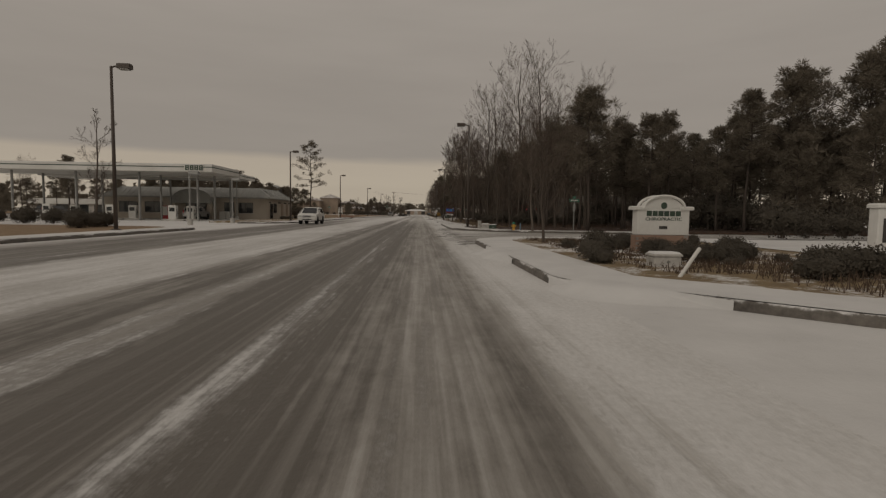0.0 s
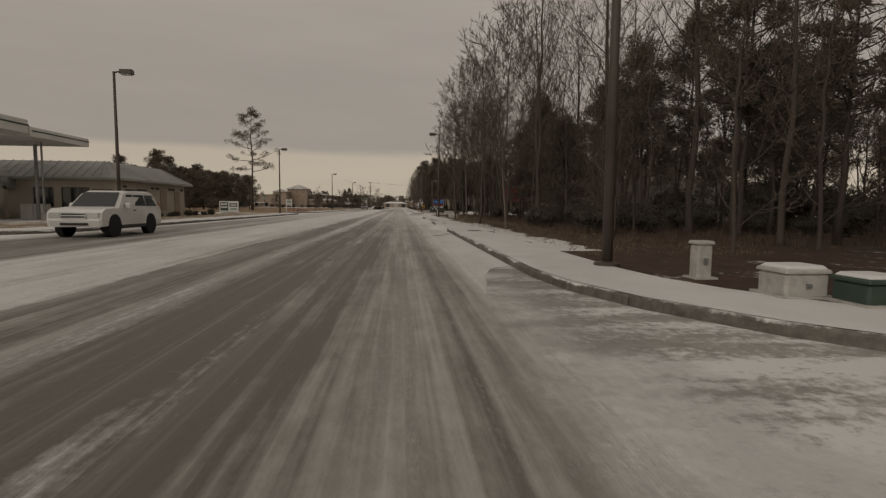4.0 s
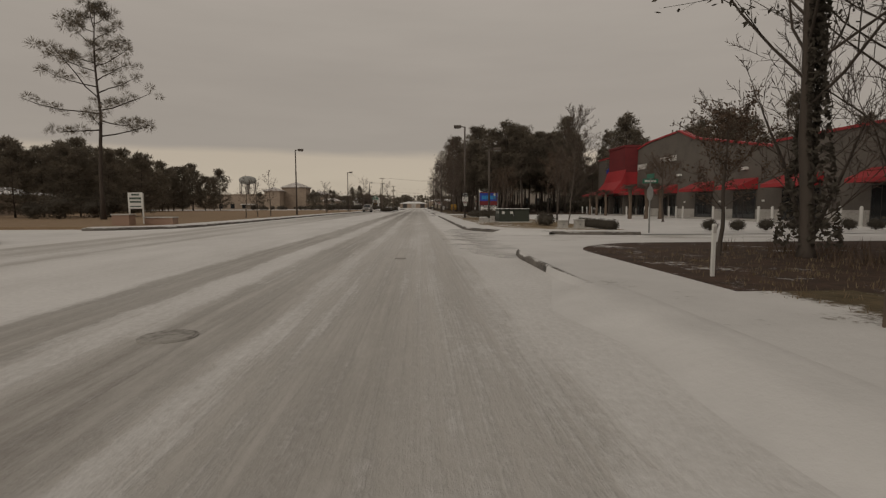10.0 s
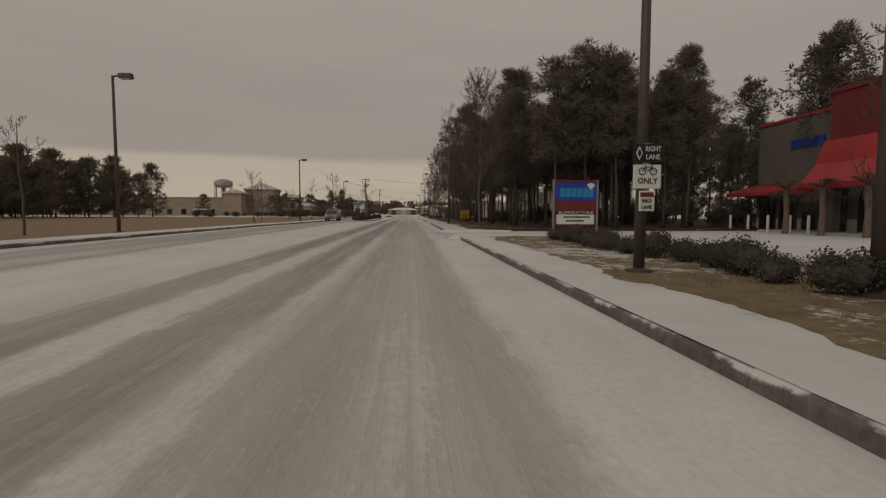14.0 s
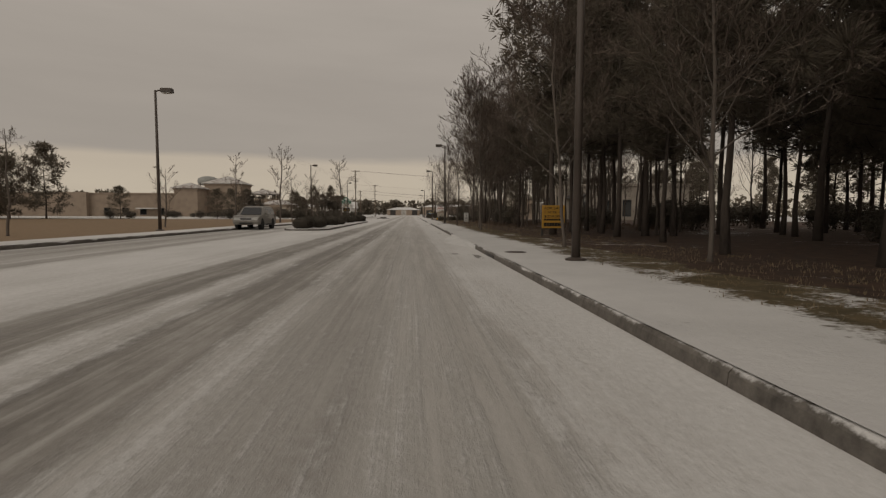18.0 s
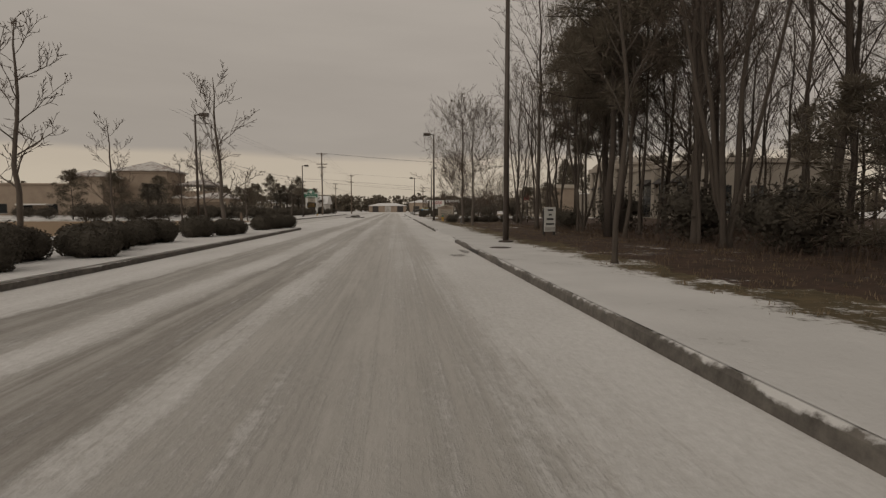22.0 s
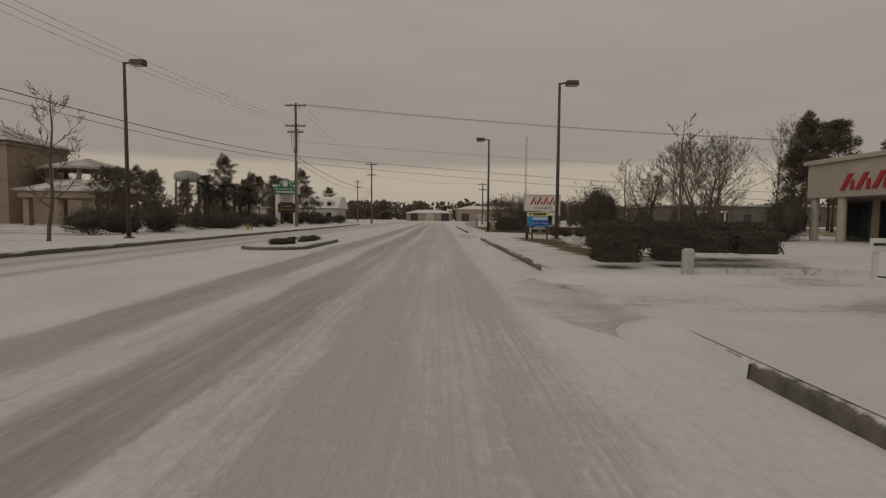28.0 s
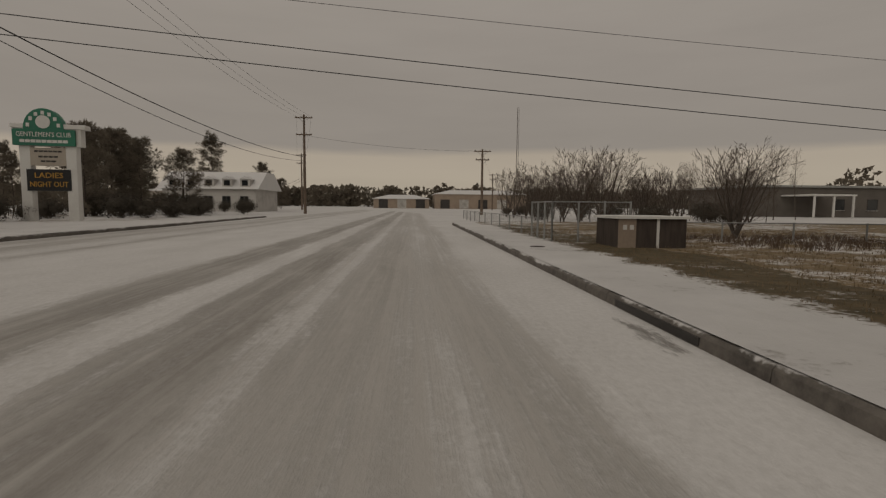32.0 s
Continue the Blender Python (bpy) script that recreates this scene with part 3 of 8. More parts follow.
block(corner(L - 5, 86.4, 5, -85, 0) + [(L, y) for y in (92, 104, 116, 128)] + corner(L - 5, 131, 5, 0, 80), -21.5, 2.2, M_verge, -1, label="snowy strip in front of the filling station")
block(corner(L - 5, 148, 5, -80, 0) + [(L, y) for y in (155, 165, 175, 185, 195, 200)] + [(L + 0.6, 210), (L + 1.0, 222), (L + 1.0, 234), (L + 1.4, 250), (L + 1.9, 265), (L + 2.2, 275)]
      + corner(L - 2, 280, 4.2, 0, 80), -150, 1.8, M_field, -1, label="wide field of dry brown grass")
block(corner(L - 3, 292, 4.2, -80, 0) + [(L + 1.2, 300), (L + 1.2, 312), (L + 1.1, 324), (L + 0.9, 340), (L + 0.7, 355), (L, 375)], -150, 3.5, M_thin, -1, label="snowy verge with shrubs behind it")
# car parks under snow
tagged(part("car_park", grid(9.2, 90, 136.6, 187, 2, 2, 0.03), M_snow), "shop car park under smooth snow", "car park", kind="structure")
tagged(part("car_park", grid(9.5, 70, 293, 330, 2, 2, 0.03), M_snow), "shop car park under smooth snow", "car park", kind="structure")
tagged(part("car_park", grid(12, 60, 38, 54.5, 2, 2, 0.16), M_snow), "snow-covered drive behind the verge", "car park", kind="structure")

def side_street(x0, x1, y0, y1, seed, mat):
    """A sheet of trodden snow whose edge frays out into the carriageway."""
    q = Soup()
    n = int((y1 - y0) / 0.2)
    for j in range(n + 1):
        y = y0 + (y1 - y0) * j / n
        bulge = math.sin(math.pi * j / n) ** 0.5
        e = noise.noise(Vector((seed, y * 0.5, 1))) * 0.5 + noise.noise(Vector((seed, y * 2.1, 3))) * 0.3
        q.v += [(x0 - 1.3 * bulge + 0.3 * e * bulge, y, 0.0025), (x1, y, 0.0025)]
    q.f = [(2 * i, 2 * i + 1, 2 * i + 3, 2 * i + 2) for i in range(n)]
    tagged(part("side_road", q, mat), "side street of trodden grey snow", "road", kind="structure")


for k, (x1, y0, y1) in enumerate(((40, 51.0, 73.0), (40, 127.6, 143.0), (9.2, 176.4, 187.4), (9.5, 294.4, 300.4), (9.5, 319.2, 329.0))):
    side_street(R + (0.1 if y0 > 170 else -0.2), x1, y0, y1, k * 11, M_side if k == 0 else M_drive)


def median(x0, x1, y0, y1):
    r = (x1 - x0) / 2 - 0.01
    cx = (x0 + x1) / 2
    ring = corner(cx, y0 + r, r, 180, 360) + corner(cx, y1 - r, r, 0, 180)
    t = thing("traffic_island", "raised kerbed traffic island covered with snow", "traffic island", kind="structure")
    s = Soup().prism(ring, -0.02, 0.105)
    part("kerb_ring", s, M_kerb, t)
    inner = [(cx + (x - cx) * (r - 0.11) / r, y + (0.11 if y < y0 + r + 0.01 else -0.11)) for x, y in ring]
    part("snow_bed", Soup().prism(inner, 0.0, 0.135), M_walk, t)


median(-8.9, -5.7, 227.5, 263.4)
median(-7.6, -5.0, 308.0, 316.0)

# ---------------------------------------------------------------- trees


def bare_tree(seed, height, spread, clear, limbs, twigs=1.0, upright=0.5, trunk_r=None, lean=(0.0, 0.0), into=None, limb=0.42):
    """A leafless tree: trunk and limbs in one mesh, the fine branching in another. Returns the two meshes."""
    rnd = random.Random(seed)
    wood, fine = into or (Soup(), Soup())
    r0 = trunk_r or height * 0.0078
    n = 9
    pts, rad = [], []
    dx = dy = 0.0
    for i in range(n + 1):
        f = i / n
        pts.append((dx, dy, height * 0.97 * f))
        rad.append(r0 * ((1.55 - 6 * f) if f < 0.05 else 1.0) * (1 - f) ** 0.8 + 0.012)
        dx += rnd.uniform(-1, 1) * height * 0.012 + lean[0] * height / n
        dy += rnd.uniform(-1, 1) * height * 0.012 + lean[1] * height / n
    pts.insert(1, (pts[0][0], pts[0][1], height * 0.02))
    rad.insert(1, r0 * 1.1)
    wood.tube(pts, rad, 9)

    def along(f):
        z = f * height * 0.97
        for a, b in zip(pts, pts[1:]):
            if a[2] <= z <= b[2]:
                k = (z - a[2]) / max(b[2] - a[2], 1e-6)
                return Vector(a).lerp(Vector(b), k)
        return Vector(pts[-1])

    def grow(start, way, length, radius, depth):
        segs = (5, 3, 2, 1)[depth]
        p, d = Vector(start), Vector(way).normalized()
        line, rr = [p.copy()], [radius]
        for i in range(segs):
            d = (d + Vector((rnd.uniform(-1, 1), rnd.uniform(-1, 1), rnd.uniform(-0.6, 1) + upright * 0.25)) * 0.2).normalized()
            p = p + d * length / segs
            line.append(p.copy())
            rr.append(max(radius * (1 - (i + 1) / segs) ** 0.7, 0.006 if depth < 3 else 0.003))
        if depth == 3:
            w = line[1] - line[0]
            w = w.cross(Vector((rnd.uniform(-1, 1), rnd.uniform(-1, 1), rnd.uniform(-1, 1)))).normalized() * 0.012
            fine.add([tuple(line[0] - w), tuple(line[0] + w), tuple(line[1])], [(0, 1, 2)])
            return
        (wood if depth == 0 else fine).tube(line, rr, 6 if depth == 0 else (4 if depth == 1 else 3), caps=False)
        if depth >= 3:
            return
        kids = max(2, int((8, 6, 5)[depth] * twigs))
        for k in range(kids):
            f = 0.2 + 0.8 * (k + rnd.random()) / kids
            i = min(int(f * segs), segs - 1)
            q = line[i].lerp(line[i + 1], f * segs - i)
            dirn = (line[i + 1] - line[i]).normalized()
            sidev = Vector((rnd.uniform(-1, 1), rnd.uniform(-1, 1), rnd.uniform(-0.5, 1))).normalized()
            grow(q, dirn * 0.75 + sidev * 0.75, length * rnd.uniform(0.35, 0.58) * (1.1 - 0.4 * f), max(radius * 0.5 * (1.1 - f), 0.009), depth + 1)

    for k in range(limbs):
        f = clear + (0.96 - clear) * (k + rnd.random() * 0.7) / limbs
        a = k * 2.4 + rnd.uniform(-0.5, 0.5)
        lift = upright + 0.5 * f
        shape = math.sin(math.pi * min(1.0, 0.28 + 0.72 * (f - clear) / (1 - clear))) ** 0.7
        grow(along(f), (math.cos(a), math.sin(a), lift), spread * (0.35 + 0.75 * shape), r0 * limb * (1.15 - f), 0)
    return (wood, fine) if into else (wood.mesh("trunk", True), fine.mesh("crown"))


def many_stemmed(seed, height, spread, stems, limbs, slope=0.16, twigs=0.8, r=0.078, clear=0.3, upright=0.9):
    """A leafless tree that forks into several stems at the ground."""
    both = (Soup(), Soup())
    for k in range(stems):
        a = k * 2 * math.pi / stems + 0.4 * seed
        bare_tree(seed * 10 + k, height * (1.0 - 0.07 * k), spread, clear, limbs, twigs, upright, r * (1.0 - 0.1 * k), (slope * math.cos(a), slope * math.sin(a)), both)
    return both[0].mesh("trunk", True), both[1].mesh("crown")


def pine_tree(seed, height, spread, clear, whorls, tufts=1.0, layered=0.5, needle=0.78, blades=44, blade=0.055):
    """A tall pine with a bare lower trunk and a ragged crown of needle tufts."""
    rnd = random.Random(seed)
    wood, green = Soup(), Soup()
    r0 = height * 0.0112
    pts, rad = [], []
    dx = dy = 0.0
    n = 8
    for i in range(n + 1):
        f = i / n
        pts.append((dx, dy, height * f))
        rad.append(r0 * (1.35 if i == 0 else 1.0) * (1 - 0.85 * f))
        dx += rnd.uniform(-1, 1) * height * 0.008
        dy += rnd.uniform(-1, 1) * height * 0.008
    wood.tube(pts, rad, 8)

    def tuft(c, size, count):
        """A round clump of needles, a little flat below."""
        for _ in range(count):
            d = Vector((rnd.gauss(0, 1), rnd.gauss(0, 1), rnd.gauss(0.3, 0.75))).normalized()
            s = d.cross(Vector((rnd.uniform(-1, 1), rnd.uniform(-1, 1), rnd.uniform(-1, 1)))).normalized() * size * blade
            b, t = c + d * size * rnd.uniform(0.2, 0.55), c + d * size * rnd.uniform(0.75, 1.1)
            green.add([tuple(b - s), tuple(b + s), tuple(t)], [(0, 1, 2)])

    for k in range(whorls):
        f = clear + (1 - clear) * (k + rnd.random() * 0.8) / whorls
        z = f * height
        i = min(int(f * n), n - 1)
        base = Vector(pts[i]).lerp(Vector(pts[i + 1]), f * n - i)
        g = (f - clear) / (1 - clear)
        reach = spread * (0.55 + 0.6 * math.sin(math.pi * (0.2 + 0.75 * g))) * (1 - 0.55 * g ** 3) * rnd.uniform(0.55, 1.1)
        a = k * 2.4 + rnd.uniform(-0.6, 0.6)
        d = Vector((math.cos(a), math.sin(a), rnd.uniform(-0.18, 0.35) + 0.35 * g))
        line = [base]
        for j in range(4):
            d = (d + Vector((rnd.uniform(-0.3, 0.3), rnd.uniform(-0.3, 0.3), rnd.uniform(-0.08, 0.2)))).normalized()
            line.append(line[-1] + d * reach / 4)
        wood.tube(line, [r0 * 0.3 * (1 - 0.6 * g) * (1 - j * 0.2) + 0.008 for j in range(5)], 4, caps=False)
        for j in range(max(2, round(3.4 * tufts))):
            q = min(1.0, 0.42 + 0.58 * (j + rnd.random()) / (3.4 * tufts))
            i2 = min(int(q * 4), 3)
            c = line[i2].lerp(line[i2 + 1], q * 4 - i2) + Vector((rnd.gauss(0, 1), rnd.gauss(0, 1), abs(rnd.gauss(0, 0.6)) * (1 - layered * 0.6))) * reach * 0.13
            tuft(c, needle * rnd.uniform(0.75, 1.3), blades)
    for j in range(int(6 * tufts)):
        tuft(Vector(pts[-1]) + Vector((rnd.gauss(0, 0.45), rnd.gauss(0, 0.45), rnd.uniform(-1.6, 0.3))), needle, blades)
    return wood.mesh("trunk", True), green.mesh("crown")


def bush_mesh(seed, r, h, leaves, leaf=0.12, lumps=5, core=0.6):
    """A shrub made of many small leaves over a few leafy lumps, with twigs inside."""
    rnd = random.Random(seed)
    green, wood = Soup(), Soup()
    heads = [(Vector((rnd.uniform(-1, 1) * r * 0.45, rnd.uniform(-1, 1) * r * 0.45, h * rnd.uniform(0.4, 0.62))), rnd.uniform(0.55, 0.75)) for _ in range(lumps)]
    for c, q in heads:
        wood.tube([(c.x * 0.2, c.y * 0.2, 0), (c.x * 0.6, c.y * 0.6, c.z * 0.5), tuple(c)], [0.03, 0.022, 0.01], 4, caps=False)
    for k in range(leaves):
        c, q = heads[k % lumps]
        d = Vector((rnd.gauss(0, 1), rnd.gauss(0, 1), rnd.gauss(0, 1))).normalized()
        p = c + Vector((d.x * r * q, d.y * r * q, d.z * h * 0.44)) * rnd.uniform(0.6, 1.1)
        p.z = max(p.z, 0.04)
        s = Vector((rnd.gauss(0, 1), rnd.gauss(0, 1), rnd.gauss(0, 1))).normalized()
        t = d.cross(s).normalized() * leaf * 0.5
        s = (s + d * 0.6).normalized() * leaf
        green.add([tuple(p - s * 0.5), tuple(p + t), tuple(p + s * 0.6), tuple(p - t)], [(0, 1, 2, 3)])
    for c, q in heads:
        green.ball(c, (r * q * core, r * q * core, h * 0.43 * core), 12, 8, 0.35, rnd)
    return wood.mesh("stems"), green.mesh("foliage")


def dome_mesh(seed, r, h, leaves, leaf=0.045):
    """A shrub clipped to a low dome: small leaves all over a close body."""
    rnd = random.Random(seed)
    green, wood_ = Soup(), Soup()
    for k in range(5):
        wood_.tube([(0.05 * k - 0.1, 0.03 * k - 0.06, 0), (0.12 * k - 0.24, 0.08 * k - 0.16, h * 0.4)], [0.02, 0.01], 4, caps=False)
    a, b = rnd.uniform(0, 6), rnd.uniform(0, 6)

    def skin(u, v, k):
        q = k * (1 + 0.08 * math.sin(2 * u + a) + 0.06 * math.sin(3 * u + 2 * v + b))
        w = max(0.02, math.cos(v)) ** 0.75
        return (r * q * w * math.cos(u), r * q * w * math.sin(u), h * (0.47 + 0.5 * q * math.sin(v)))
    n, m = 16, 9
    green.v = [skin(2 * math.pi * i / n, -1.2 + 2.77 * j / m, 0.93) for j in range(m + 1) for i in range(n)]
    green.f = [(j * n + i, j * n + (i + 1) % n, (j + 1) * n + (i + 1) % n, (j + 1) * n + i) for j in range(m) for i in range(n)]
    for _ in range(leaves):
        c = Vector(skin(rnd.uniform(0, 6.283), math.asin(rnd.uniform(-0.93, 1.0)), rnd.uniform(0.92, 1.05)))
        s = Vector((rnd.gauss(0, 1), rnd.gauss(0, 1), rnd.gauss(0, 1))).normalized() * leaf
        t = s.cross(Vector((rnd.gauss(0, 1), rnd.gauss(0, 1), rnd.gauss(0, 1)))).normalized() * leaf * 0.5
        green.add([tuple(c - s), tuple(c + t), tuple(c + s), tuple(c - t)], [(0, 1, 2, 3)])
    return wood_.mesh("stems"), green.mesh("foliage")


def palmetto(seed):
    """A palmetto: shaggy trunk, round head of fan leaves with a hanging skirt."""
    rnd = random.Random(seed)
    wood, green = Soup(), Soup()
    wood.tube([(0, 0, 0), (0.1, 0, 2), (0.05, 0.05, 4.4)], [0.2, 0.17, 0.15], 8)
    for k in range(70):
        a, up = k * 2.4, rnd.uniform(-1.3, 1.1)
        d = Vector((math.cos(a), math.sin(a), up)).normalized()
        side = d.cross(Vector((0, 0, 1))).normalized() * 0.2
        p0 = Vector((0.05, 0.05, 4.4 - max(0, -up) * 0.5))
        p1 = p0 + d * rnd.uniform(0.7, 0.95)
        p2 = p1 + d * 0.5 - Vector((0, 0, rnd.uniform(0.2, 0.6)))
        for j in (-1.6, -0.8, 0, 0.8, 1.6):
            green.add([tuple(p0), tuple(p1 + side * j), tuple(p2 + side * j * 1.6), tuple(p1 + side * (j + 0.4))], [(0, 1, 2, 3)])
    return wood.mesh("trunk", True), green.mesh("crown")


def leafy_tree(seed, height, spread, clear, limbs, leaves, leaf, ivy=0.0, trunk_r=0.06):
    """A small-leaved tree: bare branching with leaves hung over it, and ivy up the trunk to a share of its height."""
    rnd = random.Random(seed)
    wood_, fine = Soup(), Soup()
    bare_tree(seed, height, spread, clear, limbs, 0.8, 0.6, trunk_r, into=(wood_, fine), limb=0.3)
    ends = fine.v[::7]

    def put(p):
        a = Vector((rnd.gauss(0, 1), rnd.gauss(0, 1), rnd.gauss(0, 1))).normalized() * leaf
        b = a.cross(Vector((rnd.gauss(0, 1), rnd.gauss(0, 1), rnd.gauss(0, 1)))).normalized() * leaf * 0.5
        fine.add([tuple(p - a), tuple(p + b), tuple(p + a), tuple(p - b)], [(0, 1, 2, 3)])
    for _ in range(leaves):
        put(Vector(rnd.choice(ends)) + Vector((rnd.gauss(0, 0.1), rnd.gauss(0, 0.1), rnd.gauss(0, 0.1))))
    for _ in range(int(6000 * ivy)):
        f, a = rnd.random(), rnd.uniform(0, 6.28)
        r = (0.24 + 0.22 * math.sin(5 * f + 2 * a)) * (1.25 - f)
        put(Vector((r * math.cos(a), r * math.sin(a), 0.3 + f * height * ivy)))
    return wood_.mesh("trunk", True), fine.mesh("crown")


TREES = {}


def tree_kind(key, name, meshes, mats, label, category, group, crown="crown"):
    t = thing(name, label, category, group=group)
    part("trunk", meshes[0], mats[0], t)
    c = part(crown, meshes[1], mats[1], t)
    c["kind"] = "stuff"
    TREES[key] = [t, 0]


def plant(key, x, y, z=0.14, turn=None, size=1.0, label="", tall=1.0):
    t, used = TREES[key]
    turn = random.uniform(0, 360) if turn is None else turn
    m = pose(x, y, z - 0.05, 0, 0, turn)
    if used == 0:
        ob = t
        ob.matrix_basis = m
    else:
        ob = copy_thing(t, m)
    TREES[key][1] += 1
    ob.scale = (size, size, size * tall)
    if label:
        ob["label"] = label
    return ob


for i in range(3):
    tree_kind("tall%d" % i, "bare_tree", bare_tree(10 + i, 15.5 + i, 4.4, 0.26 + 0.05 * i, 20, 0.76, 0.9, limb=0.36), (M_bark, M_twig),
              "tall leafless hardwood at the edge of the wood", "tree", "bare trees of the wood", "crown")
for i in range(3):
    tree_kind("slim%d" % i, "bare_tree", bare_tree(30 + i, 13.0 + i, 2.6, 0.35, 14, 0.66, 1.1, trunk_r=0.088), (M_bark, M_twig),
              "slender leafless tree among the pines", "tree", "slender bare trees", "crown")
for i in range(3):
    tree_kind("street%d" % i, "street_tree", bare_tree(50 + i, 9.5 + 0.6 * i, 2.9, 0.2, 30, 1.1, 0.75, trunk_r=0.052, limb=0.5), (M_pale_bark, M_twig),
              "leafless street tree with a smooth pale trunk", "tree", "street trees", "crown")
for i in range(3):
    tree_kind("young%d" % i, "young_tree", bare_tree(70 + i, 5.6 + 0.6 * i, 1.5, 0.22, 11, 0.75, 0.45, trunk_r=0.07), (M_pale_bark, M_twig),
              "young leafless tree with a thin trunk", "tree", "young roadside trees", "crown")
for i in range(4):
    tree_kind("pine%d" % i, "pine_tree", pine_tree(90 + i, 14.0 + 1.0 * i, 3.3, 0.34 + 0.05 * i, 46, 1.15, 0.2), (M_pine_bark, M_needle),
              "tall dark pine with a ragged needle crown", "tree", "pines of the wood")
for i in range(2):
    tree_kind("nearpine%d" % i, "pine_tree", pine_tree(100 + i, 14.5 + 1.5 * i, 3.5, 0.33 + 0.05 * i, 46, 1.2, 0.2, 0.82, 120, 0.024), (M_pine_bark, M_needle),
              "tall pine with heavy rounded clumps of dark needles", "tree", "pines of the wood")
tree_kind("fullpine0", "pine_tree", pine_tree(120, 11.5, 3.4, 0.1, 40, 1.1, 0.2), (M_pine_bark, M_needle), "dense dark pine clothed almost to the ground", "tree", "pines of the wood")
tree_kind("fullpine1", "pine_tree", pine_tree(121, 9.5, 3.4, 0.06, 36, 1.15, 0.2), (M_pine_bark, M_needle), "low dense evergreen beside the field", "tree", "pines of the wood")
for i in range(3):
    tree_kind("shrub%d" % i, "shrub", bush_mesh(140 + i, 0.75, 1.05, 2000, 0.066, 7), (M_twig, M_shrub), "rounded evergreen shrub on the verge", "shrub", "shrubs", "foliage")
for i in range(3):
    tree_kind("dome%d" % i, "shrub", dome_mesh(150 + i, 0.72, 0.98, 1700), (M_twig, M_shrub), "dark shrub clipped to a low dome", "shrub", "clipped shrubs", "foliage")
for i in range(2):
    tree_kind("thicket%d" % i, "thicket_shrub", bush_mesh(160 + i, 1.9, 2.6, 1900, 0.13, 9, 0.4), (M_twig, M_shrub), "dark undergrowth shrub beneath the trees", "shrub", "undergrowth", "foliage")

for i in range(2):
    tree_kind("stems%d" % i, "bare_tree", many_stemmed(3 + i, 14.5, 2.8, 4, 8, twigs=0.62), (M_bark, M_twig), "leafless tree forking into several tall stems", "tree", "forked bare trees", "crown")
for i in range(2):
    tree_kind("sapling%d" % i, "sapling", bare_tree(180 + i, 5.5, 1.7, 0.1, 12, 0.7, 0.6, trunk_r=0.045), (M_bark, M_twig), "thin leafless sapling in the undergrowth", "tree", "saplings", "crown")
for i in range(2):
    tree_kind("low%d" % i, "bare_tree", many_stemmed(7 + i, 4.4, 2.4, 3, 8, 0.35, 0.62, 0.07, 0.15, 0.6), (M_bark, M_twig), "broad low leafless tree", "tree", "low bare trees", "crown")
tree_kind("avenue0", "street_tree", bare_tree(61, 10.4, 4.0, 0.15, 40, 0.78, 0.45, trunk_r=0.12, limb=0.17), (M_pale_bark, M_twig), "spreading leafless street tree with dense fine branches", "tree", "street trees", "crown")
tree_kind("spread0", "bare_tree", bare_tree(64, 12.0, 5.0, 0.2, 32, 1.0, 0.6, trunk_r=0.16, limb=0.3), (M_bark, M_twig), "spreading leafless hardwood with fine twigs", "tree", "bare trees of the wood", "crown")
for i in range(2):
    tree_kind("cedar%d" % i, "evergreen_tree", bush_mesh(170 + i, 1.7, 4.2, 5600, 0.1, 15, 0.55), (M_twig, M_shrub), "dense rounded dark evergreen tree", "tree", "rounded evergreens", "crown")
tree_kind("palm0", "palmetto_tree", palmetto(5), (M_pine_bark, M_shrub), "tall palmetto with a shaggy head of dead fronds", "tree", "palmettos beside the club")

for i in range(2):
    tree_kind("oakling%d" % i, "young_oak", leafy_tree(210 + i, 4.2, 1.5, 0.32, 16, 1500, 0.05), (M_bark, M_dry), "young oak with a thin trunk and withered brown leaves", "tree", "young oaks of the car park", "crown")
tree_kind("ivy0", "ivied_tree", leafy_tree(220, 11.5, 4.6, 0.26, 30, 5200, 0.075, 0.62, 0.13), (M_bark, M_shrub), "spreading tree with an ivy-clad trunk and sparse leaves", "tree", "", "crown")

# solitary tall pine
tree_kind("lone", "lone_pine", pine_tree(205, 18.2, 5.4, 0.4, 24, 2.0, 1.0, 0.62, 70, 0.03), (M_pine_bark, M_needle), "tall lone pine with sparse layered branches", "tree", "")
plant("lone", -28.0, 162.6, 0.1, 40)

rt = random.Random(7)


def wood(x0, x1, y0, y1, count, keys, low=0.85, high=1.15, gap=1.6, z=0.14):
    spots, tries = [], 0
    while len(spots) < count and tries < count * 40:
        tries += 1
        x = x0 + (x1 - x0) * rt.random() ** 1.35
        y = rt.uniform(y0, y1)
        if all((x - a) ** 2 + (y - b) ** 2 > gap * gap for a, b in spots):
            spots.append((x, y))
            plant(rt.choice(keys), x, y, z, rt.uniform(0, 360), rt.uniform(low, high))


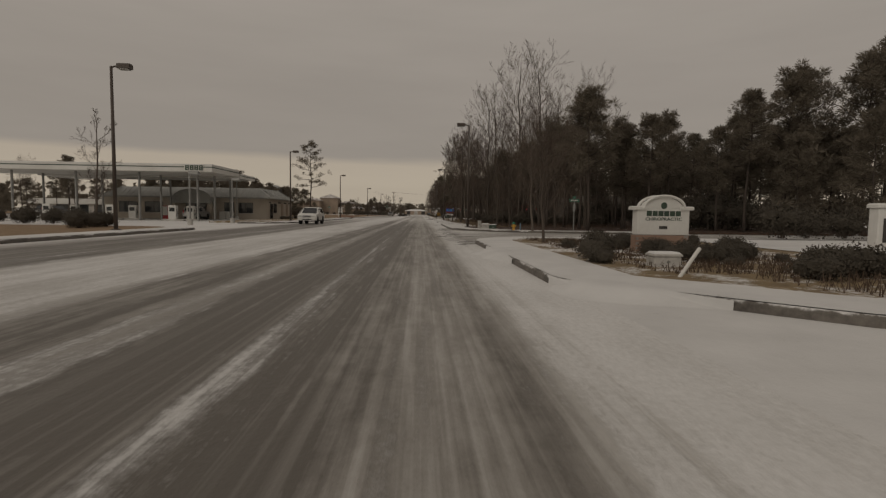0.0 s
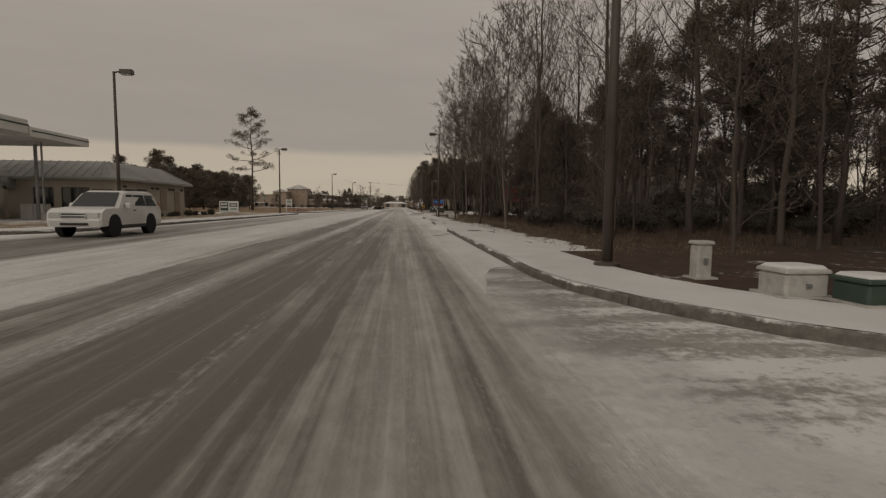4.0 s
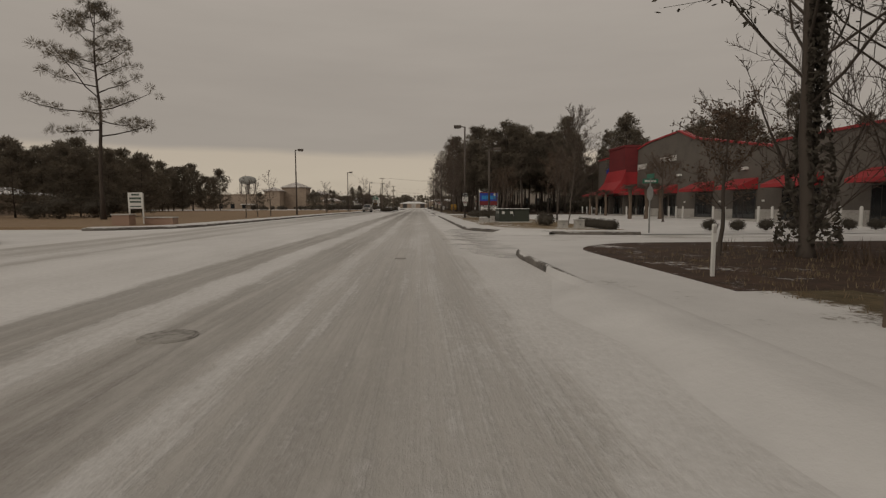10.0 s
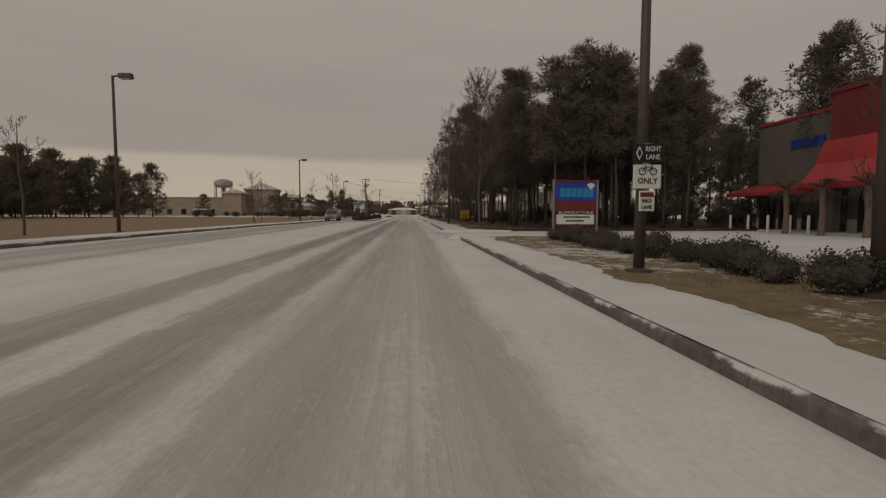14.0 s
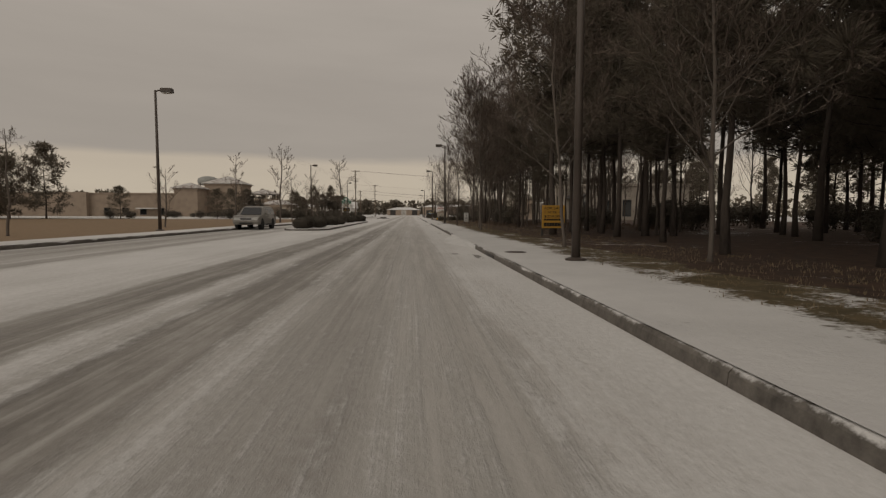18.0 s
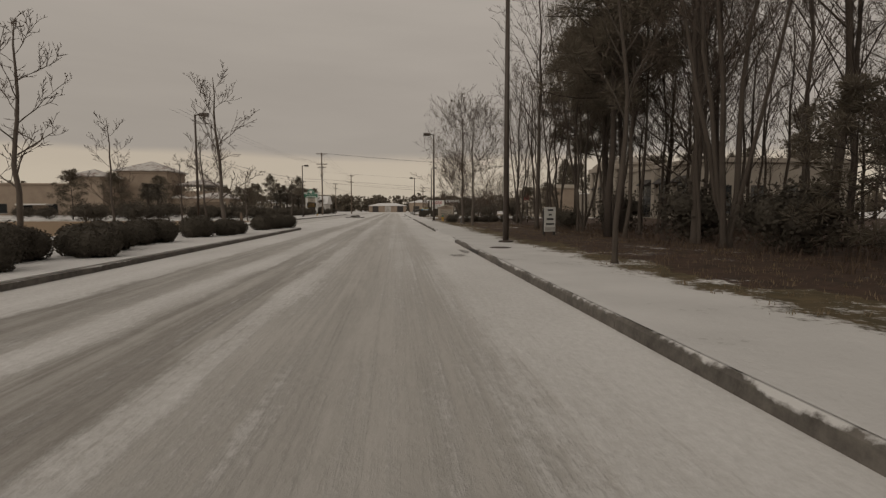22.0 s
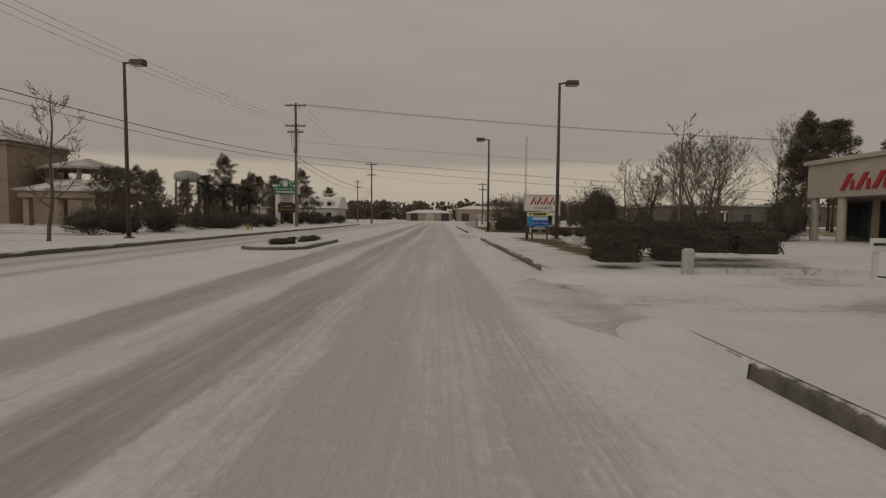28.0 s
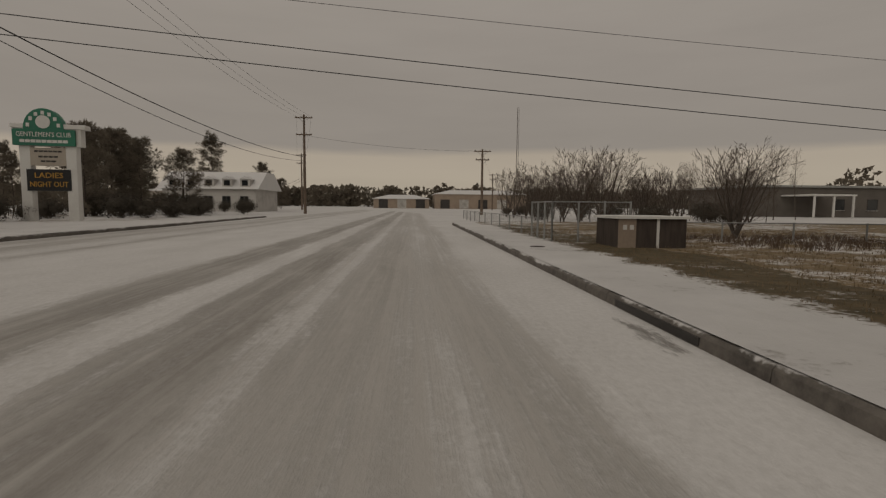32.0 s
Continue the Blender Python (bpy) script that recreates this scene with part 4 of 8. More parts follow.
def stand(x0, x1, y0, y1, count, keys, low, high, gap=1.6, z=0.1):
    """A distant stand of trees that nobody could count, as one body of stuff."""
    spots, co, idx, tot, mat = [], [], [], [], []
    base = 0
    for _ in range(count * 12):
        x, y = rt.uniform(x0, x1), rt.uniform(y0, y1)
        if len(spots) == count or any((x - a) ** 2 + (y - b) ** 2 < gap * gap for a, b in spots):
            continue
        spots.append((x, y))
        s, a = rt.uniform(low, high), rt.uniform(0, 6.28)
        for k, me in enumerate(COARSE[rt.choice(keys)]):
            v = np.empty(len(me.vertices) * 3)
            me.vertices.foreach_get("co", v)
            v = v.reshape(-1, 3) * s
            co.append(np.stack([x + v[:, 0] * math.cos(a) - v[:, 1] * math.sin(a), y + v[:, 0] * math.sin(a) + v[:, 1] * math.cos(a), z - 0.05 + v[:, 2]], 1))
            q = np.empty(len(me.loops), np.int32)
            me.loops.foreach_get("vertex_index", q)
            idx.append(q + base)
            base += len(v)
            q = np.empty(len(me.polygons), np.int32)
            me.polygons.foreach_get("loop_total", q)
            tot.append(q)
            mat.append(np.full(len(q), k, np.int32))
    co, idx, tot, mat = (np.concatenate(q) for q in (co, idx, tot, mat))
    me = bpy.data.meshes.new("pine_stand")
    me.vertices.add(len(co))
    me.vertices.foreach_set("co", co.ravel())
    me.loops.add(len(idx))
    me.loops.foreach_set("vertex_index", idx)
    me.polygons.add(len(tot))
    me.polygons.foreach_set("loop_start", np.concatenate([[0], np.cumsum(tot)[:-1]]).astype(np.int32))
    me.polygons.foreach_set("material_index", mat)
    me.materials.append(M_pine_bark)
    me.materials.append(M_needle)
    me.update(calc_edges=True)
    tagged(new("pine_stand", me), "dark stand of pines beyond the roadside", "woods", kind="stuff")


COARSE = {}
for i in range(4):
    COARSE["pine%d" % i] = pine_tree(90 + i, 14.0 + 1.0 * i, 3.3, 0.34 + 0.05 * i, 40, 1.0, 0.2, 0.85, 26, 0.085)
COARSE["fullpine0"] = pine_tree(120, 11.5, 3.4, 0.1, 38, 1.1, 0.2, 0.9, 28, 0.085)
COARSE["fullpine1"] = pine_tree(121, 9.5, 3.4, 0.06, 34, 1.15, 0.2, 0.9, 28, 0.085)
PINES = ["pine0", "pine1", "pine2", "pine3"]
TALL = ["tall0", "tall1", "tall2"]
SLIM = ["slim0", "slim1", "slim2"]
SAP = ["sapling0", "sapling1"]
BRUSH = ["thicket0", "thicket1"]
# wood between the side street and the shops
wood(12, 34, 68, 98, 26, PINES, 0.5, 0.68, 1.8)
wood(11, 30, 98, 120, 11, PINES, 0.5, 0.68, 1.8)
stand(26, 60, 66, 104, 44, PINES + ["fullpine0"], 0.5, 0.7)
wood(10, 22, 74, 120, 20, TALL + SLIM, 0.65, 0.88)
wood(7.5, 26, 72, 128, 54, SAP, 0.7, 1.3, 1.2)
wood(7.2, 18, 80, 128, 30, BRUSH, 0.35, 0.65, 1.2)
wood(20, 60, 64, 112, 46, BRUSH, 0.8, 1.5, 1.6)
for key, x, y, sz in (("tall1", 11.9, 92.0, 1.2), ("tall0", 8.3, 93.0, 1.0), ("tall2", 12.5, 84.0, 1.0), ("stems0", 9.6, 109.0, 0.95), ("tall2", 9.2, 118.0, 0.95), ("ivy0", 7.9, 126.0, 1.0), ("spread0", 9.3, 121.0, 1.0), ("oakling1", 6.3, 126.4, 0.7), ("spread0", 11.5, 127.0, 0.85), ("low0", 9.5, 128.0, 0.9), ("low1", 13.0, 128.5, 0.9), ("low0", 15.5, 127.0, 1.0), ("fullpine0", 14.6, 122.6, 0.8),
                      ("stems0", 10.7, 118.9, 0.95), ("tall1", 13.2, 113.0, 1.0), ("tall1", 12.0, 123.5, 0.95), ("tall0", 14.5, 104.0, 1.1), ("tall2", 10.4, 101.0, 1.0), ("stems1", 15.5, 97.0, 1.1),
                      ("fullpine0", 13.6, 110.0, 0.62), ("fullpine1", 16.9, 124.4, 0.8), ("fullpine0", 19.5, 119.0, 0.85), ("pine1", 18.0, 124.0, 0.8), ("fullpine1", 12.2, 104.0, 0.6), ("fullpine0", 11.0, 97.0, 0.6)):
    plant(key, x, y, 0.14, x * 33, sz)
for x, y, sz in ((36.0, 71.0, 1.0), (39.5, 72.5, 0.95), (33.0, 74.0, 0.9), (42.0, 71.5, 1.05), (30.0, 72.0, 0.8)):
    plant("pine%d" % (int(x) % 4), x, y, 0.14, x * 21, sz)
wood(19, 34, 56.5, 63, 5, ["fullpine0", "thicket0", "thicket1"], 0.6, 0.8, 1.6)
# dense pines past the shops
wood(10.5, 26, 188.5, 232, 46, PINES, 0.66, 0.88, 1.4)
for k in range(10):
    plant("nearpine%d" % (k % 2), 8.4 + 1.5 * abs(math.sin(k * 2.1)), 194.0 + 4.1 * k + 1.2 * math.sin(k * 1.7), 0.14, k * 77, 0.72 + 0.12 * math.sin(k * 1.3))
for k, (x, y) in enumerate(((26.5, 193.0), (29.5, 194.5), (33.0, 193.2), (36.5, 194.6), (24.0, 195.2), (40.0, 194.0))):
    plant("fullpine%d" % (k % 2), x, y, 0.14, k * 63, 0.62 + 0.05 * (k % 3))
stand(27, 55, 186, 238, 34, PINES + ["fullpine0"], 0.72, 0.9)
wood(11, 22, 190, 236, 6, SLIM, 0.7, 0.95)
wood(18, 44, 190, 244, 22, BRUSH, 0.5, 0.9, 1.4)
wood(8.5, 20, 230, 258, 8, ["slim0", "slim2", "slim1"], 0.62, 0.82, 2.2)
wood(9, 24, 234, 262, 22, SLIM + TALL, 0.7, 0.92)
wood(9, 22, 240, 257, 6, ["spread0", "stems1"], 0.75, 0.9, 2.2)
wood(18, 34, 226, 262, 14, ["tall0", "thicket1", "thicket0"], 0.55, 0.8)
wood(8, 24, 226, 260, 16, SAP + BRUSH, 0.5, 0.9)
# forked and thin trees before the office
for key, x, y, sz in (("slim0", 4.4, 239.4, 0.6), ("stems0", 9.4, 243.2, 1.0), ("street1", 5.1, 229.4, 1.0), ("pine1", 7.4, 218.0, 0.95), ("nearpine1", 8.4, 249.0, 0.82), ("nearpine0", 11.6, 257.0, 0.78), ("tall1", 9.9, 245.9, 0.95), ("tall2", 12.5, 243.1, 0.9), ("fullpine1", 10.2, 240.2, 0.4),
                      ("tall0", 9.8, 270.0, 0.75), ("stems1", 9.6, 267.8, 0.78), ("slim1", 10.8, 268.0, 0.8), ("slim2", 12.0, 268.0, 0.7), ("stems0", 9.9, 262.6, 0.8), ("stems1", 10.8, 262.4, 0.85), ("pine2", 12.4, 263.7, 0.8),
                      ("tall1", 8.2, 258.5, 0.9), ("fullpine1", 11.2, 272.0, 0.3), ("fullpine1", 13.6, 274.0, 0.35)):
    plant(key, x, y, 0.14, x * 33, sz)
# behind the shops and along the far right
stand(45, 85, 120, 240, 44, PINES, 0.8, 1.0)
stand(46, 70, 272, 335, 22, PINES, 0.6, 0.85)
wood(38, 48, 338, 348, 6, PINES, 0.6, 0.75)
stand(40, 62, 318, 345, 16, PINES, 0.6, 0.8)
wood(34, 80, 345, 420, 14, TALL + SLIM, 0.35, 0.5)
wood(9.5, 26, 354, 386, 26, ["low0", "low1"], 0.7, 0.95, 1.7)
wood(9, 26, 356, 390, 16, BRUSH, 0.4, 0.65, 1.5)
wood(9.5, 26, 356, 390, 34, SAP, 0.5, 0.75, 1.2)

# trees that stand in the verge
for key, x, y, s, turn in (("spread0", 4.9, 50.8, 0.36, 20), ("young1", 7.6, 64.9, 1.0, 50), ("street1", 5.0, 86.6, 0.95, 10), ("slim1", 5.2, 95.8, 0.8, 80), ("street2", 5.0, 101.0, 1.05, 130),
                           ("slim0", 4.9, 108.0, 0.8, 30), ("street0", 4.9, 188.9, 1.05, 200), ("street1", 6.8, 203.2, 0.95, 70),
                           ("street2", 5.0, 208.2, 0.95, 160), ("street0", 4.6, 224.8, 1.0, 300), ("pine2", 10.5, 252.5, 0.8, 90), ("street2", 8.4, 144.4, 0.58, 30), ("oakling0", 9.26, 149.8, 1.0, 10), ("oakling1", 17.0, 150.8, 1.0, 70), ("oakling0", 6.69, 156.5, 0.9, 140),
                           ("avenue0", 5.35, 269.5, 0.88, 240), ("avenue0", 5.5, 265.4, 0.76, 15), ("street0", 6.6, 287.2, 0.75, 100), ("young2", 9.3, 309.6, 0.74, 0), ("low0", 10.9, 345.2, 0.62, 90), ("low1", 11.1, 345.5, 0.55, 30),
                           ("young0", 7.2, 160.2, 0.7, 0)):
    plant(key, x, y, 0.14, turn, s)
for k, (x, y, s) in enumerate(((-17.1, 167.2, 0.72), (-17.7, 172.8, 0.68), (-17.8, 178.0, 0.8), (-17.0, 210.4, 1.0), (-17.8, 216.0, 0.8), (-17.0, 243.3, 1.0), (-18.0, 231.0, 0.8),
                               (-14.8, 251.5, 1.4), (-15.2, 259.0, 0.9), (-15.0, 267.5, 0.85), (-14.8, 271.7, 1.15), (-15.2, 276.5, 0.95), (-15.0, 283.5, 0.9), (-16.0, 310.6, 1.0), (-19.5, 62.5, 1.0))):
    plant("young%d" % (k % 3), x, y, 0.14, k * 77, s)
# left side woods
stand(-112, -62, 216, 292, 60, ["fullpine1", "fullpine0"], 1.0, 1.3, 2.6)
stand(-100, -58, 212, 226, 22, ["fullpine1"], 0.6, 0.9, 2.0)
wood(-104, -50, 206, 213, 18, BRUSH, 0.8, 1.3, 2.0)
wood(-44, -33, 172, 182, 9, ["fullpine1"], 0.72, 0.86, 2.0)
wood(-58, -34, 165, 175, 12, BRUSH, 0.7, 1.1, 2.0)
for key, x, y, sz in (("pine1", -49.3, 172.0, 0.78), ("fullpine1", -47.0, 166.0, 0.6), ("slim0", -51.0, 168.0, 0.6), ("tall1", -56.0, 165.0, 0.5), ("tall2", -60.0, 170.0, 0.5), ("fullpine1", -54.0, 176.0, 0.6)):
    plant(key, x, y, 0.1, x * 7, sz)
wood(-85, -55, 120, 160, 16, ["pine1", "tall0", "slim0", "fullpine1"], 0.5, 0.7)
wood(-56, -28, 286, 330, 20, ["thicket0", "thicket1", "fullpine1"], 0.45, 0.7, 2.0)
wood(-34, -25, 338, 350, 6, ["fullpine1", "thicket0"], 0.5, 0.7, 2.0)
for x, y, sz in ((-25.2, 345.5, 1.1), (-24.2, 347.0, 0.98), (-22.6, 346.0, 0.95), (-21.8, 348.5, 0.9), (-26.5, 347.5, 1.0), (-23.4, 349.5, 0.92), (-31.0, 300.0, 0.9), (-33.5, 303.0, 0.95)):
    plant("palm0", x, y, 0.13, x * 91, sz)
wood(-27, -20, 362, 398, 12, ["thicket0", "thicket1"], 0.5, 0.8, 1.8)
wood(-29, -24, 367, 384, 6, ["fullpine1"], 0.6, 0.74, 1.6)
wood(-60, -30, 352, 402, 24, ["pine0", "fullpine1", "thicket1", "pine2", "slim1"], 0.45, 0.62, 2.5)
wood(-60, -30, 418, 450, 10, ["pine0", "pine2", "fullpine1"], 0.6, 0.8, 2.5)


def far_trees(name, spots, label, rnd):
    s = Soup()
    for x, y, h in spots:
        w = h * rnd.uniform(0.3, 0.5)
        s.tube([(x, y, 0), (x, y, h * 0.7)], [0.2, 0.1], 3, caps=False)
        for _ in range(46):
            q = rnd.random()
            c = Vector((x + rnd.gauss(0, w * 0.42), y + rnd.gauss(0, w * 0.4), h * (0.05 + 0.9 * q)))
            for _ in range(3):
                d, e = (Vector((rnd.gauss(0, 1), rnd.gauss(0, 1), rnd.gauss(0, 1))).normalized() * w * 0.3 for _ in (0, 1))
                s.add([tuple(c - d * 0.6), tuple(c + e), tuple(c + d)], [(0, 1, 2)])
    tagged(part(name, s, M_needle), label, "woods", kind="stuff")


rf = random.Random(11)
far_trees("far_wood", [(rf.uniform(-420, 300), rf.uniform(640, 720), rf.uniform(9, 15)) for _ in range(420)], "dark distant tree line along the horizon", rf)
far_trees("far_wood", [(rf.uniform(-330, -110), rf.uniform(380, 520), rf.uniform(7, 12)) for _ in range(60)] + [(rf.uniform(120, 300), rf.uniform(300, 600), rf.uniform(8, 13)) for _ in range(70)]
          + [(rf.uniform(-260, -100), rf.uniform(60, 330), rf.uniform(8, 13)) for _ in range(60)], "dark woods beyond the roadside lots", rf)

# ---------------------------------------------------------------- street lamps


def lamp_meshes(height, arm):
    pole = Soup().tube([(0, 0, 0), (0, 0, height * 0.5), (0, 0, height)], [0.1, 0.085, 0.065], 12)
    base = Soup().tube([(0, 0, -0.03), (0, 0, 0.05), (0, 0, 0.08)], [0.24, 0.24, 0.12], 12)
    armm = Soup().tube([(0, 0, height - 0.08), (arm * 0.4, 0, height - 0.02), (arm, 0, height)], [0.045, 0.045, 0.045], 8)
    head = Soup()
    head.wall([(-0.2, -0.13), (0.2, -0.13), (0.2, 0.02), (0.13, 0.12), (-0.13, 0.12), (-0.2, 0.02)], "x", arm, arm + 0.62)
    head.v = [(x, y, z + height) for x, y, z in head.v]
    lens = Soup().bbox(arm + 0.06, -0.16, height - 0.17, arm + 0.56, 0.16, height - 0.125, 0.02)
    return pole.mesh("pole", True), base.mesh("base_plate"), armm.mesh("arm", True), head.mesh("head"), lens.mesh("lens")


LAMPS = {}


def street_lamp(x, y, turn, height=8.2, arm=0.35, lean=0.0):
    key = (round(height, 1), arm)
    m = pose(x, y, 0.14, 0, lean, turn)
    if key in LAMPS:
        return copy_thing(LAMPS[key], m)
    t = thing("street_lamp", "dark bronze street lamp with a shoebox head", "street lamp", group="street lamps along the road")
    for nm, me, mt in zip(("pole", "base_plate", "arm", "head"), lamp_meshes(height, arm), (M_bronze,) * 4):
        part(nm, me, mt, t)
    part("lens", lamp_meshes(height, arm)[4], M_lens, t, "frosted lens under the lamp head")
    t.matrix_basis = m
    LAMPS[key] = t
    return t


for y in (57.5, 92.6, 130.5, 181.5, 223.5, 270.0, 314.0):
    street_lamp(-15.5 if y < 200 else -14.8, y, 0)
for x, y in ((3.85, 72.0), (3.85, 114.0), (4.15, 162.3), (3.85, 203.6), (3.7, 246.2), (3.75, 278.5)):
    street_lamp(x, y, 180)
street_lamp(6.2, 316.8, 0, 8.2)
street_lamp(3.82, 330.2, 180, 7.3)
street_lamp(5.97, 159.4, 0, 5.9)

# ---------------------------------------------------------------- more materials
M_white = material("white_paint", (0.62, 0.61, 0.58), 0.6, grain=0.12, scale=8, bump=0.05, second=(0.5, 0.48, 0.45))
M_cream = material("cream_stucco", (0.4, 0.355, 0.298), 0.9, grain=0.2, scale=12, bump=0.2, second=(0.32, 0.28, 0.23))
# greyer cream, darkened so the shade of the trees is in the colour
M_office = material("shaded_grey_cream_stucco", (0.32, 0.283, 0.24), 0.9, grain=0.22, scale=9, bump=0.2, second=(0.25, 0.218, 0.182))
M_tan = material("tan_stucco", (0.3, 0.238, 0.185), 0.9, grain=0.2, scale=10, bump=0.2, second=(0.23, 0.18, 0.14))
M_tile = material("brown_tiles_under_thin_snow", (0.52, 0.5, 0.475), 0.85, grain=0.4, scale=1.6, big=0.5, bump=0.3, second=(0.16, 0.105, 0.085))
M_grey_wall = material("grey_green_stucco", (0.13, 0.115, 0.1), 0.9, grain=0.2, scale=9, bump=0.2, second=(0.095, 0.084, 0.075))
M_red = material("red_painted_metal", (0.34, 0.034, 0.038), 0.5, grain=0.12, scale=6, bump=0.03, second=(0.25, 0.025, 0.03))
M_dark = material("dark_painted_metal", (0.05, 0.045, 0.042), 0.55, grain=0.15, bump=0.05)
M_frame = material("dark_window_frame", (0.06, 0.055, 0.05), 0.5, grain=0.1, bump=0.02)
M_roof = material("standing_seam_roof", (0.3, 0.3, 0.28), 0.55, grain=0.2, scale=4, bump=0.1, second=(0.2, 0.2, 0.19))
M_snowcap = material("settled_snow", SNOW, 0.9, grain=0.1, scale=5, bump=0.3, second=(0.6, 0.6, 0.6))
M_green = material("sign_green", (0.03, 0.16, 0.1), 0.5, grain=0.1, bump=0.02, second=(0.02, 0.1, 0.07))
# red darkened in colour to imitate the twig haze before the tower
M_dull_red = material("haze_dimmed_red", (0.15, 0.024, 0.026), 0.7, grain=0.25, scale=3, bump=0.05, second=(0.1, 0.018, 0.02))
M_offwhite = material("weathered_white_siding", (0.5, 0.48, 0.45), 0.8, grain=0.2, scale=4, second=(0.36, 0.34, 0.32))
M_olive = material("olive_utility_paint", (0.045, 0.052, 0.04), 0.6, grain=0.25, scale=5, bump=0.05, second=(0.026, 0.03, 0.025))
M_dkgreen = material("utility_green_paint", (0.05, 0.075, 0.055), 0.55, grain=0.2, scale=5, bump=0.05, second=(0.03, 0.05, 0.04))
M_blue = material("sign_blue", (0.03, 0.22, 0.45), 0.5, grain=0.08, bump=0.02, second=(0.025, 0.18, 0.38))
M_navy = material("logo_blue", (0.03, 0.06, 0.35), 0.5, grain=0.1, bump=0.02)
M_yellow = material("sign_yellow", (0.46, 0.25, 0.045), 0.5, grain=0.12, bump=0.02, second=(0.36, 0.22, 0.03))
M_marker = material("faded_blue_plastic", (0.13, 0.18, 0.23), 0.6, grain=0.12, bump=0.02, second=(0.1, 0.14, 0.18))
M_pale_yellow = material("sign_pale_yellow", (0.6, 0.48, 0.2), 0.5, grain=0.1, bump=0.02, second=(0.5, 0.4, 0.16))
M_black = material("sign_black", (0.02, 0.02, 0.02), 0.5, grain=0.1, bump=0.02)
M_brick = material("rust_brown_brick", (0.3, 0.2, 0.15), 0.9, grain=0.3, scale=20, bump=0.2, second=(0.2, 0.13, 0.1), rnd=0.5)
M_mortar = material("grey_mortar", (0.32, 0.3, 0.28), 0.95, grain=0.2, scale=30)
M_wood_post = material("weathered_timber", (0.16, 0.12, 0.09), 0.9, grain=0.4, scale=8, bump=0.4, second=(0.08, 0.06, 0.048), stretch=(1, 1, 0.2))
M_cable = material("black_cable", (0.03, 0.03, 0.03), 0.6, grain=0.05, bump=0)
M_steel = material("galvanised_steel", (0.3, 0.3, 0.29), 0.45, 0.6, grain=0.15, bump=0.05)
M_iron = material("rusty_iron_cover", (0.09, 0.07, 0.06), 0.75, 0.3, grain=0.3, scale=20, bump=0.4)
M_tyre = material("black_rubber", (0.02, 0.02, 0.02), 0.85, grain=0.1, bump=0.1)
M_chrome = material("bright_metal", (0.5, 0.5, 0.5), 0.3, 0.9, grain=0.05, bump=0)


def glass_material():
    m, n, l, b = nodes_of("dark_glass")
    b.inputs["Base Color"].default_value = (0.02, 0.022, 0.024, 1)
    b.inputs["Roughness"].default_value = 0.06
    b.inputs["Specular IOR Level"].default_value = 0.6
    return m


M_glass = glass_material()
FACE_S = (90, 0, 0)  # a panel's front turned to the oncoming car


def panel(t, name, mat, x0, z0, x1, z1, y=0.0, depth=0.05, label=""):
    return part(name, Soup().bbox(x0, y, z0, x1, y + depth, z1, 0.008), mat, t, label)


def bars(t, mat, rows, y, name="text_bar"):
    """Rows of plain bars for writing that is not spelt out: (x0, x1, z, height, pieces)."""
    for x0, x1, z, h, k in rows:
        w = (x1 - x0) / k
        for i in range(k):
            part(name, Soup().box(x0 + w * i + w * 0.06, y - 0.008, z, x0 + w * (i + 1) - w * 0.06, y, z + h), mat, t)


def window(parent, x0, z0, x1, z1, y, out=-1, bars_n=1):
    """A window in a wall that faces -y: frame, panes and sill."""
    d = 0.06 * out
    fr = Soup()
    for a, b, c, e in ((x0, z0, x1, z0 + 0.07), (x0, z1 - 0.07, x1, z1), (x0, z0 + 0.07, x0 + 0.07, z1 - 0.07), (x1 - 0.07, z0 + 0.07, x1, z1 - 0.07)):
        fr.box(a, min(y, y + d), b, c, max(y, y + d), e)
    for i in range(1, bars_n):
        xm = x0 + (x1 - x0) * i / bars_n
        fr.box(xm - 0.03, min(y, y + d), z0 + 0.07, xm + 0.03, max(y, y + d), z1 - 0.07)
    f = part("window", fr, M_frame, parent)
    for i in range(bars_n):
        a, b = x0 + (x1 - x0) * i / bars_n + 0.05, x0 + (x1 - x0) * (i + 1) / bars_n - 0.05
        part("pane", Soup().box(a, min(y + d * 0.2, y + d * 0.5), z0 + 0.06, b, max(y + d * 0.2, y + d * 0.5), z1 - 0.06), M_glass, f)
    part("sill", Soup().box(x0 - 0.05, min(y, y + d * 2), z0 - 0.06, x1 + 0.05, max(y, y + d * 2), z0), M_concrete, f)


def turned(soup, fn):
    soup.v = [fn(*p) for p in soup.v]
    return soup


# ---------------------------------------------------------------- filling station (west side)
def hip_roof(x0, y0, x1, y1, z0, z1, over=0.5, ridge=None):
    s = Soup()
    x0, y0, x1, y1 = x0 - over, y0 - over, x1 + over, y1 + over
    k = min(x1 - x0, y1 - y0) / 2 if ridge is None else ridge
    a = [(x0, y0, z0), (x1, y0, z0), (x1, y1, z0), (x0, y1, z0)]
    b = [(x0 + k, y0 + k, z1), (x1 - k + 0.02, y0 + k, z1), (x1 - k + 0.02, y1 - k + 0.02, z1), (x0 + k, y1 - k + 0.02, z1)]
    low = [(x, y, z0 - 0.18) for x, y, _ in a]
    s.add(low + a + b, [(3, 2, 1, 0), (8, 9, 10, 11)] + [(i, (i + 1) % 4, 4 + (i + 1) % 4, 4 + i) for i in range(4)] + [(4 + i, 4 + (i + 1) % 4, 8 + (i + 1) % 4, 8 + i) for i in range(4)])
    return s


